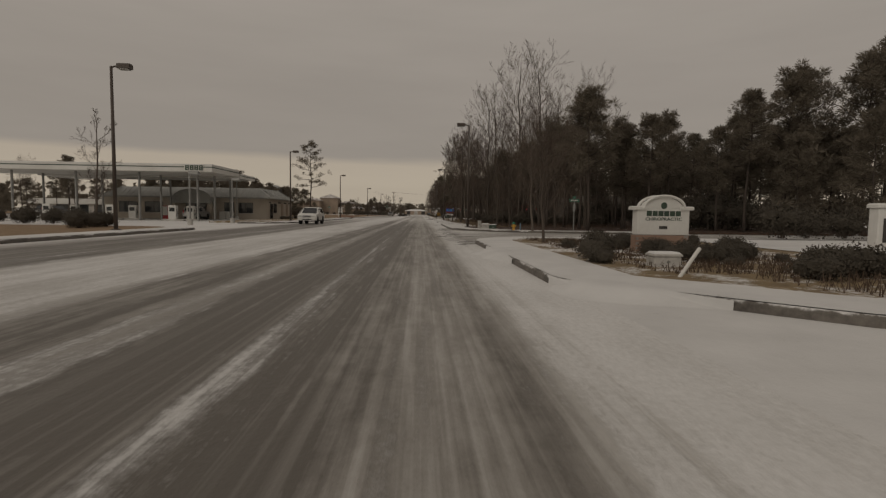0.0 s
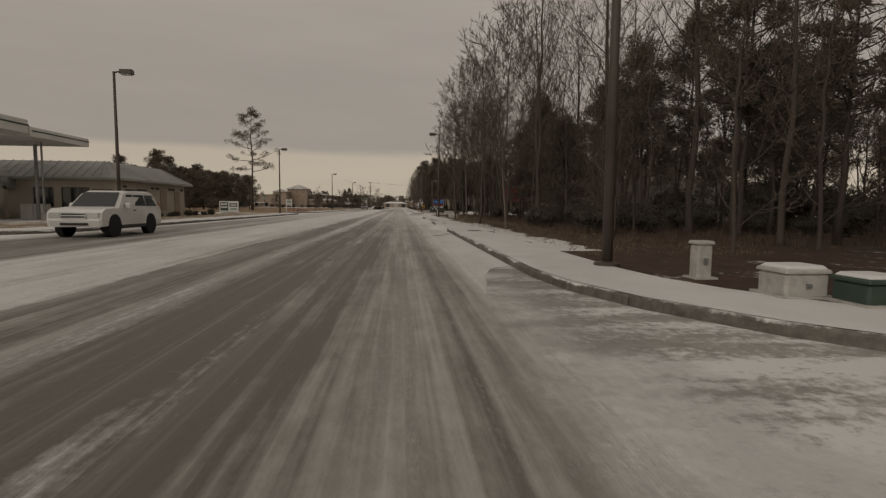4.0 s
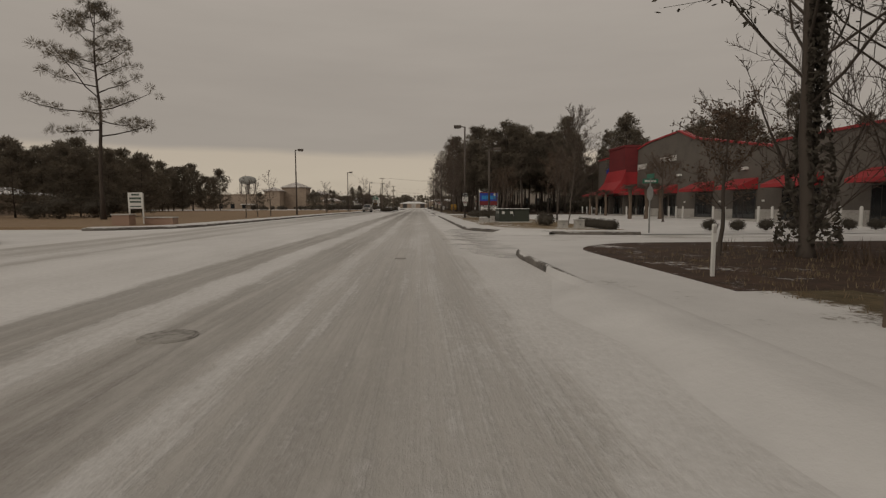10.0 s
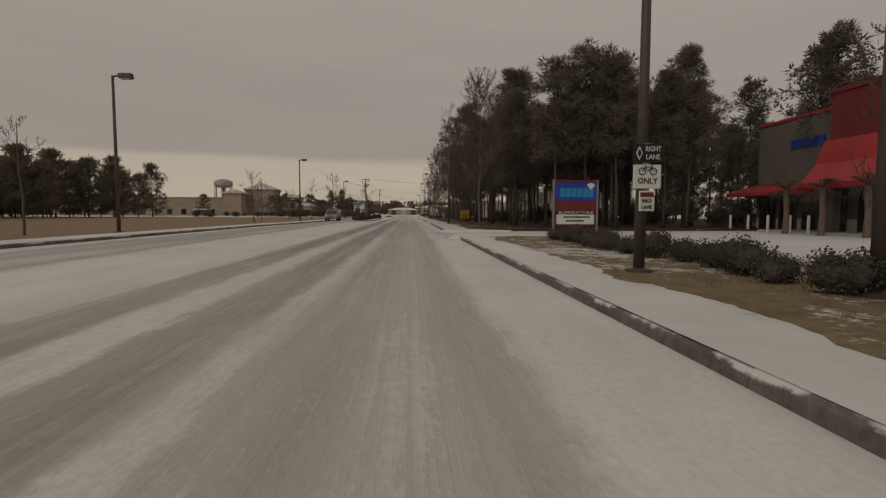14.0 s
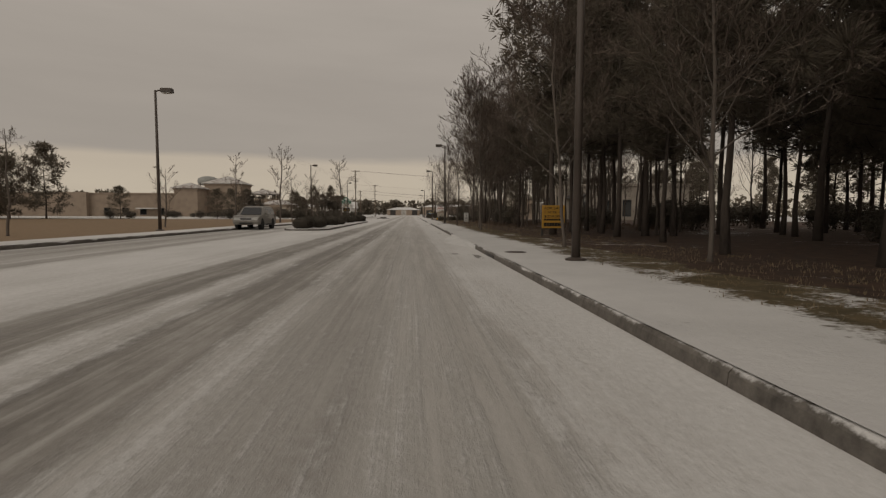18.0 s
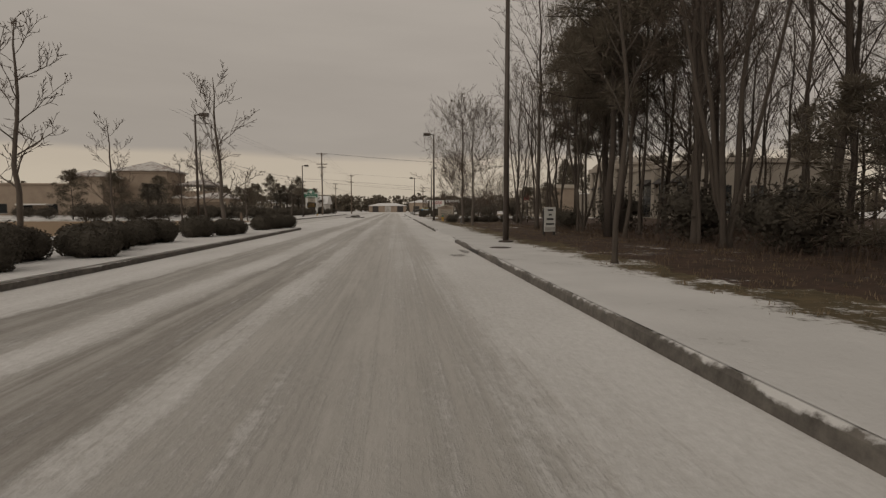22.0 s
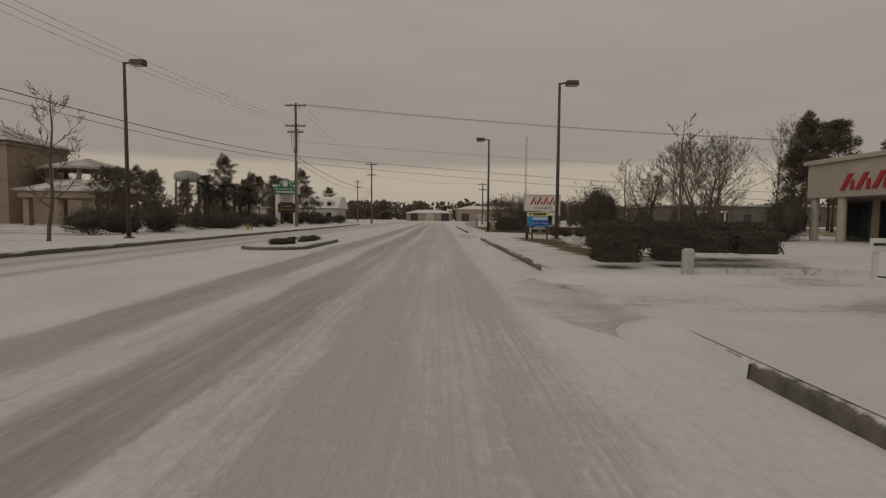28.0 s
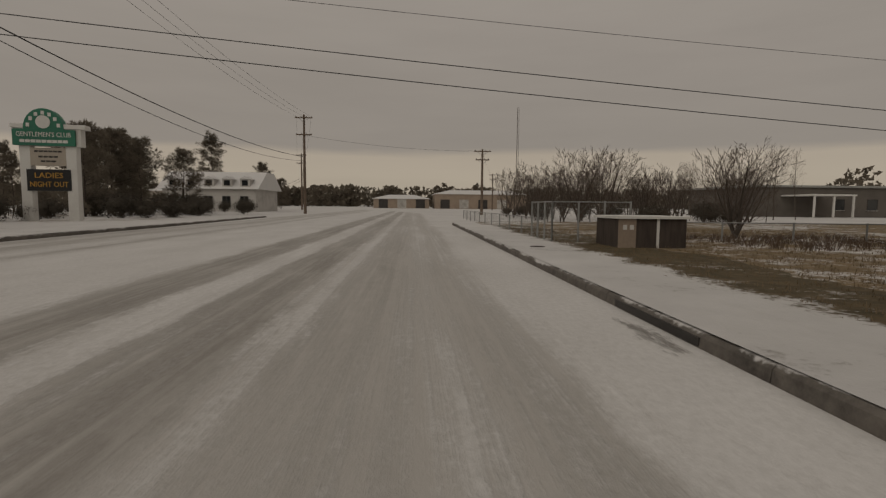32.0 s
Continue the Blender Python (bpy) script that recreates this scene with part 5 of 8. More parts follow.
canopy = thing("fuel_canopy", "flat white fuel canopy with dark stripes on steel columns", "canopy", (0, 0, 0))
part("canopy_roof", Soup().bbox(-52, 88.8, 5.5, -23.1, 97.2, 6.35, 0.05), M_white, canopy)
part("canopy_roof", Soup().bbox(-48, 97.2, 5.35, -23.0, 103.2, 5.95, 0.05), M_white, canopy)
part("stripe", Soup().box(-52, 88.785, 5.95, -23.1, 88.8, 6.05), M_dkgreen, canopy, "dark green stripe")
part("stripe", Soup().box(-23.1, 88.8, 5.95, -23.085, 97.2, 6.05), M_dkgreen, canopy, "dark green stripe")
part("stripe", Soup().box(-23.0, 97.3, 5.66, -22.985, 103.2, 5.74), M_dkgreen, canopy, "dark green stripe")
part("soffit_edge", Soup().box(-52, 88.82, 5.46, -23.12, 88.95, 5.5), M_concrete, canopy)
for x in (-46, -39, -32, -25.5):
    for y in (90.6, 95.4):
        part("column", Soup().tube([(x, y, 0), (x, y, 5.51)], [0.13, 0.13], 10), M_steel, canopy)
for x in (-34, -26):
    part("column", Soup().tube([(x, 102.0, 0), (x, 102.0, 5.36)], [0.12, 0.12], 10), M_steel, canopy)
part("sign_backing", Soup().box(-26.15, 88.76, 5.56, -24.05, 88.784, 6.3), M_white, canopy)
for k in range(4):
    x = -26.02 + 0.5 * k
    s = Soup()
    s.box(x, 88.73, 5.64, x + 0.13, 88.76, 6.2).box(x + 0.27, 88.73, 5.64, x + 0.4, 88.76, 6.2)
    for zz in (5.64, 5.86, 6.08):
        s.box(x + 0.13, 88.73, zz, x + 0.27, 88.76, zz + 0.12)
    part("logo_shape", s, M_dkgreen, canopy, "dark green block of the brand mark")


def fuel_pump(x, y):
    t = thing("fuel_pump", "white fuel pump on a concrete island", "fuel pump", (x, y, 0.0), group="fuel pumps under the canopy")
    part("plinth", Soup().bbox(-1.2, -0.5, -0.01, 1.2, 0.5, 0.15, 0.08), M_concrete, t)
    part("cabinet", Soup().bbox(-0.45, -0.28, 0.15, 0.45, 0.28, 1.75, 0.05), M_white, t)
    part("display", Soup().bbox(-0.3, -0.3, 1.05, 0.3, -0.28, 1.5, 0.01), M_glass, t)
    part("hose", Soup().tube([(0.45, -0.1, 1.3), (0.62, -0.15, 0.8), (0.5, -0.15, 0.45), (0.47, -0.15, 0.9)], [0.025] * 4, 6), M_tyre, t)


for x in (-42.5, -35.5, -28.5):
    for y in (91, 95.6):
        fuel_pump(x, y)

store = thing("filling_station_shop", "low cream shop with a grey metal roof", "shop", (0, 0, 0))
part("wall", Soup().box(-44, 104.0, 0, -21.6, 116.2, 3.1), M_cream, store)
part("roof", hip_roof(-44, 104, -21.6, 116.2, 3.15, 4.5, 0.6, 2.2), M_roof, store, "grey standing seam metal roof")
for k in range(34):
    x = -44.2 + 0.68 * k
    part("roof_rib", Soup().tube([(x, 103.4, 3.2), (min(max(x, -42.3), -23.2), 105.5, 4.55)], [0.025, 0.025], 4), M_roof, store)
for k in range(19):
    y = 103.8 + 0.7 * k
    part("roof_rib", Soup().tube([(-21.0, y, 3.2), (-23.1, min(max(y, 105.7), 114.6), 4.55)], [0.025, 0.025], 4), M_roof, store)
arch = Soup().wall([(-34.2, 2.2)] + [(-31.5 + 2.7 * math.cos(a), 2.7 + 1.5 * math.sin(a)) for a in [math.pi * (1 - i / 10) for i in range(11)]] + [(-28.8, 2.2)], "y", 102.6, 104.0)
part("entrance_gable", arch, M_roof, store)
for x in (-34.0, -29.0):
    part("column", Soup().box(x - 0.2, 102.7, 0, x + 0.2, 103.1, 2.4), M_cream, store)
for a, b in ((-42, -39.5), (-38.5, -36), (-27.6, -26.2), (-25.6, -23.6)):
    window(store, a, 0.9, b, 2.4, 104.0, bars_n=2)
door = part("door", Soup().box(-32.9, 103.93, 0, -30.1, 104.0, 2.3), M_frame, store)
part("pane", Soup().box(-32.8, 103.9, 0.1, -31.55, 103.93, 2.2), M_glass, door)
part("pane", Soup().box(-31.45, 103.9, 0.1, -30.2, 103.93, 2.2), M_glass, door)
# openings on the road side
for y0, y1, z0, z1 in ((105.2, 106.6, 0.05, 2.35), (107.0, 108.5, 0.95, 2.4), (111.0, 112.2, 0.6, 2.4), (113.9, 115.0, 0.2, 2.4)):
    fr = part("window", Soup().box(-21.6, y0, z0, -21.54, y1, z1), M_frame if y0 < 109 else M_tan, store)
    if y0 < 109:
        part("pane", Soup().box(-21.54, y0 + 0.1, z0 + 0.1, -21.52, (y0 + y1) / 2 - 0.04, z1 - 0.1), M_glass, fr)
        part("pane", Soup().box(-21.54, (y0 + y1) / 2 + 0.04, z0 + 0.1, -21.52, y1 - 0.1, z1 - 0.1), M_glass, fr)
for y in (105.0, 109.5, 110.4, 112.8, 113.5, 115.4):
    part("wall_lamp", Soup().box(-21.6, y - 0.12, 2.45, -21.42, y + 0.12, 2.6), M_dark, store)
rl = part("roof_light", Soup().bbox(-23.6, 117.3, 4.55, -23.2, 117.7, 4.95, 0.05), M_dark, store)
for k, x in enumerate((-27.5, -26.6)):
    t = thing("ice_chest", "white ice chest outside the shop", "ice chest", (x, 103.3, 0), group="ice chests by the shop")
    part("body", Soup().bbox(-0.42, -0.35, 0, 0.42, 0.35, 1.0, 0.03), M_white, t)
    part("lid", Soup().bbox(-0.42, -0.36, 1.0, 0.42, 0.36, 1.12, 0.03), M_white, t)
t = thing("drinks_machine", "red drinks vending machine against the shop", "vending machine", (-35.3, 103.4, 0))
part("body", Soup().bbox(-0.42, -0.4, 0, 0.42, 0.4, 1.8, 0.03), M_red, t)
part("front_panel", Soup().bbox(-0.36, -0.42, 0.5, 0.36, -0.4, 1.7, 0.01), M_white, t)

price = thing("price_sign", "white low price sign on the station verge", "sign", (-21.5, 129.1, 0.14))
price.scale = (0.84, 0.84, 0.84)
panel(price, "cabinet", M_white, -1.35, 0.15, 1.35, 1.75, 0, 0.4)
part("base", Soup().bbox(-1.1, 0.05, -0.05, 1.1, 0.35, 0.15, 0.02), M_concrete, price)
panel(price, "price_board", M_dkgreen, -1.2, 0.35, -0.05, 1.6, -0.02, 0.02)
panel(price, "logo_panel", M_black, 0.12, 0.95, 1.22, 1.45, -0.02, 0.02)
bars(price, M_white, [(-1.1, -0.2, 1.2, 0.22, 4), (-1.1, -0.2, 0.75, 0.22, 4), (0.25, 1.1, 1.1, 0.2, 3)], -0.02)
bars(price, M_green, [(0.2, 1.15, 0.5, 0.18, 5)], 0.0)


def lot_lamp(x, y, h, turn, mat=None):
    t = thing("lot_lamp", "pale metal area lamp on a straight pole", "lamp", (x, y, 0.0), turn, group="area lamps of the filling station")
    part("pole", Soup().tube([(0, 0, 0), (0, 0, h)], [0.08, 0.06], 8), mat or M_steel, t)
    part("head", Soup().wall([(-0.3, h - 0.12), (0.3, h - 0.2), (0.3, h - 0.02), (-0.3, h + 0.12)], "x", 0.05, 0.8), mat or M_steel, t)
    part("base", Soup().tube([(0, 0, -0.02), (0, 0, 0.5)], [0.22, 0.22], 10), M_concrete, t)


for x, y in ((-18.9, 73.6), (-18.4, 81.7), (-24.6, 100.5), (-37, 72), (-50, 88)):
    lot_lamp(x, y, 4.3 if x > -20 else 5.8, 0)


# ---------------------------------------------------------------- vehicles
def suv(x, y, turn, label, paint, length=4.45, width=1.8, height=1.72, rails=True):
    t = thing("suv", label, "car", (x, y, 0.0), turn)
    L2, W = length / 2, width / 2
    # side profile, front towards -y
    low = 0.28
    prof = [(-L2 + 0.05, low + 0.1), (-L2, 0.6), (-L2 + 0.06, 0.86), (-L2 + 0.25, 0.98), (-L2 + 1.15, 1.08), (-L2 + 1.75, 1.6), (-L2 + 2.1, height - 0.04), (L2 - 0.75, height - 0.02),
            (L2 - 0.4, height - 0.1), (L2 - 0.12, 1.12), (L2 - 0.02, 0.95), (L2, 0.5), (L2 - 0.08, low + 0.08)]
    body = Soup()
    n = len(prof)
    ring = []
    for px_, shrink in ((-W, 1.0), (-W + 0.09, 0.0), (W - 0.09, 0.0), (W, 1.0)):
        for yy, z in prof:
            tuck = max(0.0, (z - 1.0)) * 0.26
            xx = px_ - math.copysign(tuck, px_)
            k = 0.05 * shrink
            ring.append((xx, yy * (1 - k * 0.35), z - (k if z > 1 else -k * 0.6)))
    body.v = ring
    for r in range(3):
        body.f += [(r * n + i, r * n + (i + 1) % n, (r + 1) * n + (i + 1) % n, (r + 1) * n + i) for i in range(n)]
    body.f += [tuple(range(n)), tuple(reversed(range(3 * n, 4 * n)))]
    part("body", body, paint, t)

    def tuckx(z):
        return W - 0.04 - max(0.0, z - 1.0) * 0.26
    for sx in (-1, 1):
        for a, b, c, d in ((-L2 + 1.55, -L2 + 2.35, -L2 + 1.95, -L2 + 2.35), (-L2 + 2.42, -L2 + 3.25, -L2 + 2.42, -L2 + 3.2), (-L2 + 3.32, L2 - 0.28, -L2 + 3.27, L2 - 0.5)):
            x1, x2 = sx * (tuckx(1.12) + 0.012), sx * (tuckx(1.52) + 0.026)
            s = Soup().add([(x1, a, 1.12), (x1, b, 1.12), (x2, d, 1.54), (x2, c, 1.54), (x1 - sx * 0.04, a, 1.12), (x1 - sx * 0.04, b, 1.12), (x2 - sx * 0.04, d, 1.54), (x2 - sx * 0.04, c, 1.54)],
                           [(0, 1, 2, 3), (7, 6, 5, 4), (0, 4, 5, 1), (1, 5, 6, 2), (2, 6, 7, 3), (3, 7, 4, 0)])
            part("side_window", s, M_glass, t)
        for yy in (-L2 + 0.85, L2 - 0.95):
            wx = sx * (W - 0.12)
            wheel = part("wheel", Soup().tube([(wx - 0.1, yy, 0.35), (wx + 0.1, yy, 0.35)], [0.35, 0.35], 18), M_tyre, t)
            part("rim", Soup().tube([(wx + sx * 0.09, yy, 0.35), (wx + sx * 0.115, yy, 0.35)], [0.23, 0.2], 14), M_chrome, wheel)
            part("wheel_arch", Soup().tube([(sx * (W - 0.22), yy, 0.4), (sx * (W + 0.006), yy, 0.4)], [0.43, 0.42], 18), M_tyre, t)
        part("headlight", Soup().bbox(sx * 0.62 - 0.2, -L2 - 0.012, 0.7, sx * 0.62 + 0.2, -L2 + 0.1, 0.88, 0.02), M_lens, t)
        part("tail_light", Soup().bbox(sx * (W - 0.16) - 0.08, L2 - 0.14, 0.9, sx * (W - 0.16) + 0.08, L2 + 0.0, 1.25, 0.02), M_red, t)
        part("mirror", Soup().bbox(sx * (W + 0.08) - 0.1, -L2 + 1.55, 1.05, sx * (W + 0.08) + 0.1, -L2 + 1.68, 1.22, 0.03), paint, t)
        part("door_handle", Soup().box(sx * (W + 0.004) - 0.015, -L2 + 2.15, 0.93, sx * (W + 0.004) + 0.015, -L2 + 2.32, 0.97), M_dark, t)
        part("sill_trim", Soup().box(sx * (W - 0.02) - 0.02, -L2 + 1.3, 0.3, sx * (W - 0.02) + 0.03, L2 - 1.4, 0.42), M_dark, t)
        if rails:
            part("roof_rail", Soup().tube([(sx * 0.58, -L2 + 2.2, height + 0.02), (sx * 0.58, L2 - 0.9, height + 0.03)], [0.02, 0.02], 6), M_dark, t)
    s = Soup().add([(-0.74, -L2 + 1.16, 1.1), (0.74, -L2 + 1.16, 1.1), (0.62, -L2 + 1.76, 1.6), (-0.62, -L2 + 1.76, 1.6), (-0.74, -L2 + 1.12, 1.105), (0.74, -L2 + 1.12, 1.105), (0.62, -L2 + 1.72, 1.62), (-0.62, -L2 + 1.72, 1.62)],
                   [(3, 2, 1, 0), (4, 5, 6, 7), (0, 1, 5, 4), (1, 2, 6, 5), (2, 3, 7, 6), (3, 0, 4, 7)])
    part("windscreen", s, M_glass, t)
    part("rear_window", Soup().add([(-0.62, L2 - 0.1, 1.18), (0.62, L2 - 0.1, 1.18), (0.56, L2 - 0.34, 1.56), (-0.56, L2 - 0.34, 1.56)], [(0, 1, 2, 3), (3, 2, 1, 0)]), M_glass, t)
    part("grille", Soup().bbox(-0.42, -L2 - 0.02, 0.66, 0.42, -L2 + 0.08, 0.88, 0.02), M_chrome, t)
    for z in (0.7, 0.79):
        part("grille_slot", Soup().box(-0.38, -L2 - 0.03, z, 0.38, -L2 - 0.02, z + 0.055), M_black, t)
    part("bumper_vent", Soup().box(-0.45, -L2 - 0.012, 0.44, 0.45, -L2 + 0.05, 0.52), M_black, t)
    return t


M_carwhite = material("white_car_paint", (0.62, 0.61, 0.58), 0.35, grain=0.08, scale=5, bump=0.0, second=(0.5, 0.48, 0.46), spec=0.5)
M_carpewter = material("pewter_car_paint", (0.2, 0.185, 0.165), 0.35, 0.3, grain=0.1, scale=5, bump=0.0, second=(0.15, 0.14, 0.125), spec=0.5)
M_carsilver = material("silver_car_paint", (0.34, 0.33, 0.32), 0.35, 0.4, grain=0.1, scale=5, bump=0.0, second=(0.28, 0.27, 0.26), spec=0.5)
suv(-11.1, 83.5, 0, "white compact suv driving on the snowy road", M_carwhite)
suv(-11.6, 231.5, 0, "boxy pewter suv driving on the snowy road", M_carpewter, 4.6, 1.85, 1.75)
suv(-29.8, 100.2, 180, "silver suv parked in front of the station shop", M_carsilver)
for x, y, tn in ((-58, 112, 30), (-52, 106, 60)):
    suv(x, y, tn, "dark car parked beyond the fuel pumps", M_dark, 4.4, 1.75, 1.5, False)

# ---------------------------------------------------------------- signs along the road


def monument(x, y, turn=0):
    """Arched stucco name sign on a brick base."""
    t = thing("monument_sign", "white arched stucco sign on a brown brick base", "sign", (x, y, 0.12), turn)
    t.scale = (0.88, 0.88, 0.95)
    w = 0.95
    part("core", Soup().box(-w + 0.03, 0.03, -0.05, w - 0.03, 0.42, 0.55), M_mortar, t)
    for r in range(7):
        for k in range(9):
            off = 0.1 if r % 2 else 0.0
            x0 = -w + 0.215 * k + off
            if x0 + 0.2 > w + 0.01:
                continue
            part("brick", Soup().box(x0, 0.0, 0.0 + r * 0.078, x0 + 0.205, 0.04, r * 0.078 + 0.068), M_brick, t)
    for sx in (-1, 1):
        for r in range(7):
            part("brick", Soup().box(sx * w - 0.03, 0.05, r * 0.078, sx * w + 0.002, 0.4, r * 0.078 + 0.068), M_brick, t)
    part("sign_body", Soup().bbox(-w + 0.02, 0.0, 0.56, w - 0.02, 0.44, 1.42, 0.02), M_white, t)
    part("moulding", Soup().bbox(-w - 0.12, -0.06, 1.36, -w + 0.38, 0.5, 1.48, 0.03), M_white, t)
    part("moulding", Soup().bbox(w - 0.38, -0.06, 1.36, w + 0.12, 0.5, 1.48, 0.03), M_white, t)
    arc = [(0.66 * math.cos(a), 1.42 + 0.34 * math.sin(a)) for a in [math.pi * i / 12 for i in range(13)]]
    part("arched_head", Soup().wall(arc, "y", 0.0, 0.44), M_white, t)
    rim = [(0.72 * math.cos(math.pi * i / 14), -0.04, 1.42 + 0.39 * math.sin(math.pi * i / 14)) for i in range(15)]
    part("arch_moulding", Soup().tube(rim, [0.05] * 15, 6), M_white, t)
    part("arch_moulding", turned(Soup().tube(rim, [0.05] * 15, 6), lambda a, b, c: (a, b + 0.52, c)), M_white, t)
    part("emblem", Soup().tube([(0, -0.012, 1.5), (0, 0.01, 1.5)], [0.11, 0.11], 16), M_dkgreen, t, "round dark green emblem")
    bars(t, M_dkgreen, [(-0.62, 0.62, 1.16, 0.17, 6)], 0.0)
    letters("CHIROPRACTIC", 0.15, M_dkgreen, t, pose(0, -0.005, 1.06, *FACE_S), width=1.3)
    bars(t, M_dark, [(-0.15, 0.15, 0.74, 0.1, 4)], 0.0)
    return t


monument(7.5, 46.2, 0)
t = thing("monument_sign", "narrow white sign pillar behind the mulch bed", "sign", (15.6, 47.0, 0.15))
part("pillar", Soup().bbox(-0.45, 0, 0, 0.45, 0.4, 1.45, 0.03), M_white, t)
part("cap", Soup().bbox(-0.52, -0.07, 1.45, 0.52, 0.47, 1.6, 0.05), M_white, t)
panel(t, "dark_panel", M_dark, -0.28, 0.3, 0.0, 1.1, -0.02, 0.02)


def utility_box(x, y, sx, sy, h, mat, label, turn=0, snow=True, z=0.12):
    t = thing("utility_box", label, "utility box", (x, y, z), turn, group="utility boxes on the verge")
    part("plinth", Soup().box(-sx - 0.06, -sy - 0.06, -0.06, sx + 0.06, sy + 0.06, 0.05), M_concrete, t)
    part("cabinet", Soup().bbox(-sx, -sy, 0.05, sx, sy, h, 0.03), mat, t)
    part("lid", Soup().bbox(-sx - 0.02, -sy - 0.02, h, sx + 0.02, sy + 0.02, h + 0.05, 0.02), mat, t)
    if snow:
        part("snow_cap", Soup().bbox(-sx + 0.01, -sy + 0.01, h + 0.05, sx - 0.01, sy - 0.01, h + 0.09, 0.03), M_snowcap, t)
    part("handle", Soup().box(-0.03, -sy - 0.03, h * 0.45, 0.03, -sy, h * 0.62), M_steel, t)
    return t


utility_box(5.3, 41.6, 0.3, 0.22, 0.24, M_concrete, "low utility box with snow on its lid")
t = thing("marker_pipe", "leaning white marker pipe in the mulch bed", "post", (4.6, 39.6, 0.1))
part("pipe", Soup().tube([(0, 0, 0), (0.42, 0.1, 0.55)], [0.035, 0.035], 8), M_white, t)
utility_box(4.62, 70.3, 0.12, 0.12, 0.55, M_concrete, "slim grey cable pedestal on the verge", snow=False)
utility_box(4.9, 68.8, 0.28, 0.25, 0.32, M_concrete, "low grey utility box with snow on top")
utility_box(5.35, 68.2, 0.25, 0.25, 0.28, M_dkgreen, "low green utility box beside the side street")


def hydrant(x, y, z=0.13):
    t = thing("fire_hydrant", "yellow fire hydrant with a green bonnet", "fire hydrant", (x, y, z))
    part("barrel", Soup().tube([(0, 0, 0), (0, 0, 0.05), (0, 0, 0.06), (0, 0, 0.42)], [0.12, 0.12, 0.085, 0.085], 12), M_yellow, t)
    part("bonnet", Soup().tube([(0, 0, 0.42), (0, 0, 0.46), (0, 0, 0.53), (0, 0, 0.57)], [0.11, 0.11, 0.08, 0.025], 12), M_green, t, "green painted bonnet")
    for d in ((1, 0), (-1, 0), (0, -1)):
        part("nozzle", Soup().tube([(d[0] * 0.06, d[1] * 0.06, 0.3), (d[0] * 0.15, d[1] * 0.15, 0.3)], [0.05, 0.055], 10), M_yellow, t)


hydrant(6.5, 65.9)
hydrant(-14.9, 329.4)
hydrant(4.6, 278.6)
for x, y in ((6.95, 65.9), (-15.3, 331.2), (5.35, 270.3)):
    t = thing("marker_post", "short blue marker post beside the kerb", "post", (x, y, 0.13), group="blue marker posts")
    part("post", Soup().bbox(-0.04, -0.03, 0, 0.04, 0.03, 0.5, 0.01), M_marker, t)


def street_sign(x, y, turn=0, z=0.1):
    t = thing("street_sign", "green street name blades above a small stop sign seen from behind", "sign", (x, y, z), turn, group="street name signs")
    part("post", Soup().tube([(0, 0, 0), (0, 0, 2.2)], [0.03, 0.03], 8), M_steel, t)
    part("name_blade", Soup().bbox(-0.32, -0.012, 2.0, 0.32, 0.012, 2.18, 0.005), M_green, t)
    part("name_blade", Soup().bbox(-0.012, -0.32, 2.2, 0.012, 0.32, 2.38, 0.005), M_green, t)
    part("stop_plate", Soup().wall([(0.3 * math.cos(math.pi * (i + 0.5) / 4), 1.6 + 0.3 * math.sin(math.pi * (i + 0.5) / 4)) for i in range(8)], "x", -0.01, 0.01), M_steel, t, "octagonal metal plate, bare back")
    bars(t, M_white, [(-0.24, 0.24, 2.05, 0.08, 4)], -0.012)


street_sign(10.0, 63.6)
street_sign(9.3, 136.2)
street_sign(-18.0, 132.6)


def board_sign(name, label, x, y, z0, w, h, face, legs, turn=0, leg_mat=None, rim=None):
    """A flat board on posts, front to the oncoming car; w wide, its foot z0 above the ground."""
    t = thing(name, label, "sign", (x, y, 0.13), turn)
    panel(t, "board", face, -w / 2, z0, w / 2, z0 + h, 0.0, 0.04)
    for lx in legs:
        part("leg", Soup().bbox(lx - 0.045, 0.04, -0.05, lx + 0.045, 0.12, z0 + h * 0.96, 0.008), leg_mat or M_wood_post, t)
    return t


t = board_sign("land_sign", "yellow land sale board on dark posts", 6.75, 215.7, 0.42, 1.08, 1.06, M_yellow, (-0.5, 0.5), leg_mat=M_dark)
letters("FOR SALE", 0.17, M_black, t, pose(0, -0.004, 1.34, *FACE_S), width=0.85)
letters("1 ACRE +/-", 0.15, M_black, t, pose(0, -0.004, 1.15, *FACE_S), width=0.85)
letters("$250,000", 0.16, M_black, t, pose(0, -0.004, 0.96, *FACE_S), width=0.85)
bars(t, M_black, [(-0.45, 0.45, 0.77, 0.08, 8), (-0.45, 0.45, 0.5, 0.17, 7)], 0.0)
t = board_sign("yard_sign", "small white lettered sign on thin legs", 6.45, 250.3, 0.18, 0.52, 1.0, M_white, (-0.24, 0.24), turn=14, leg_mat=M_dark)
bars(t, M_black, [(-0.12, 0.14, 1.03, 0.07, 3), (-0.07, 0.07, 0.84, 0.07, 2), (-0.16, 0.16, 0.66, 0.07, 4), (-0.19, 0.19, 0.46, 0.07, 5)], 0.0)
panel(t, "grey_strip", M_concrete, -0.24, 0.21, 0.24, 0.36, -0.006, 0.006)
t = board_sign("lane_sign", "black and white lane signs fixed to a lamp post", 4.17, 162.11, 0.9, 0.5, 0.42, M_white, ())
panel(t, "black_plate", M_black, -0.27, 1.36, 0.27, 1.68, 0.0, 0.02)
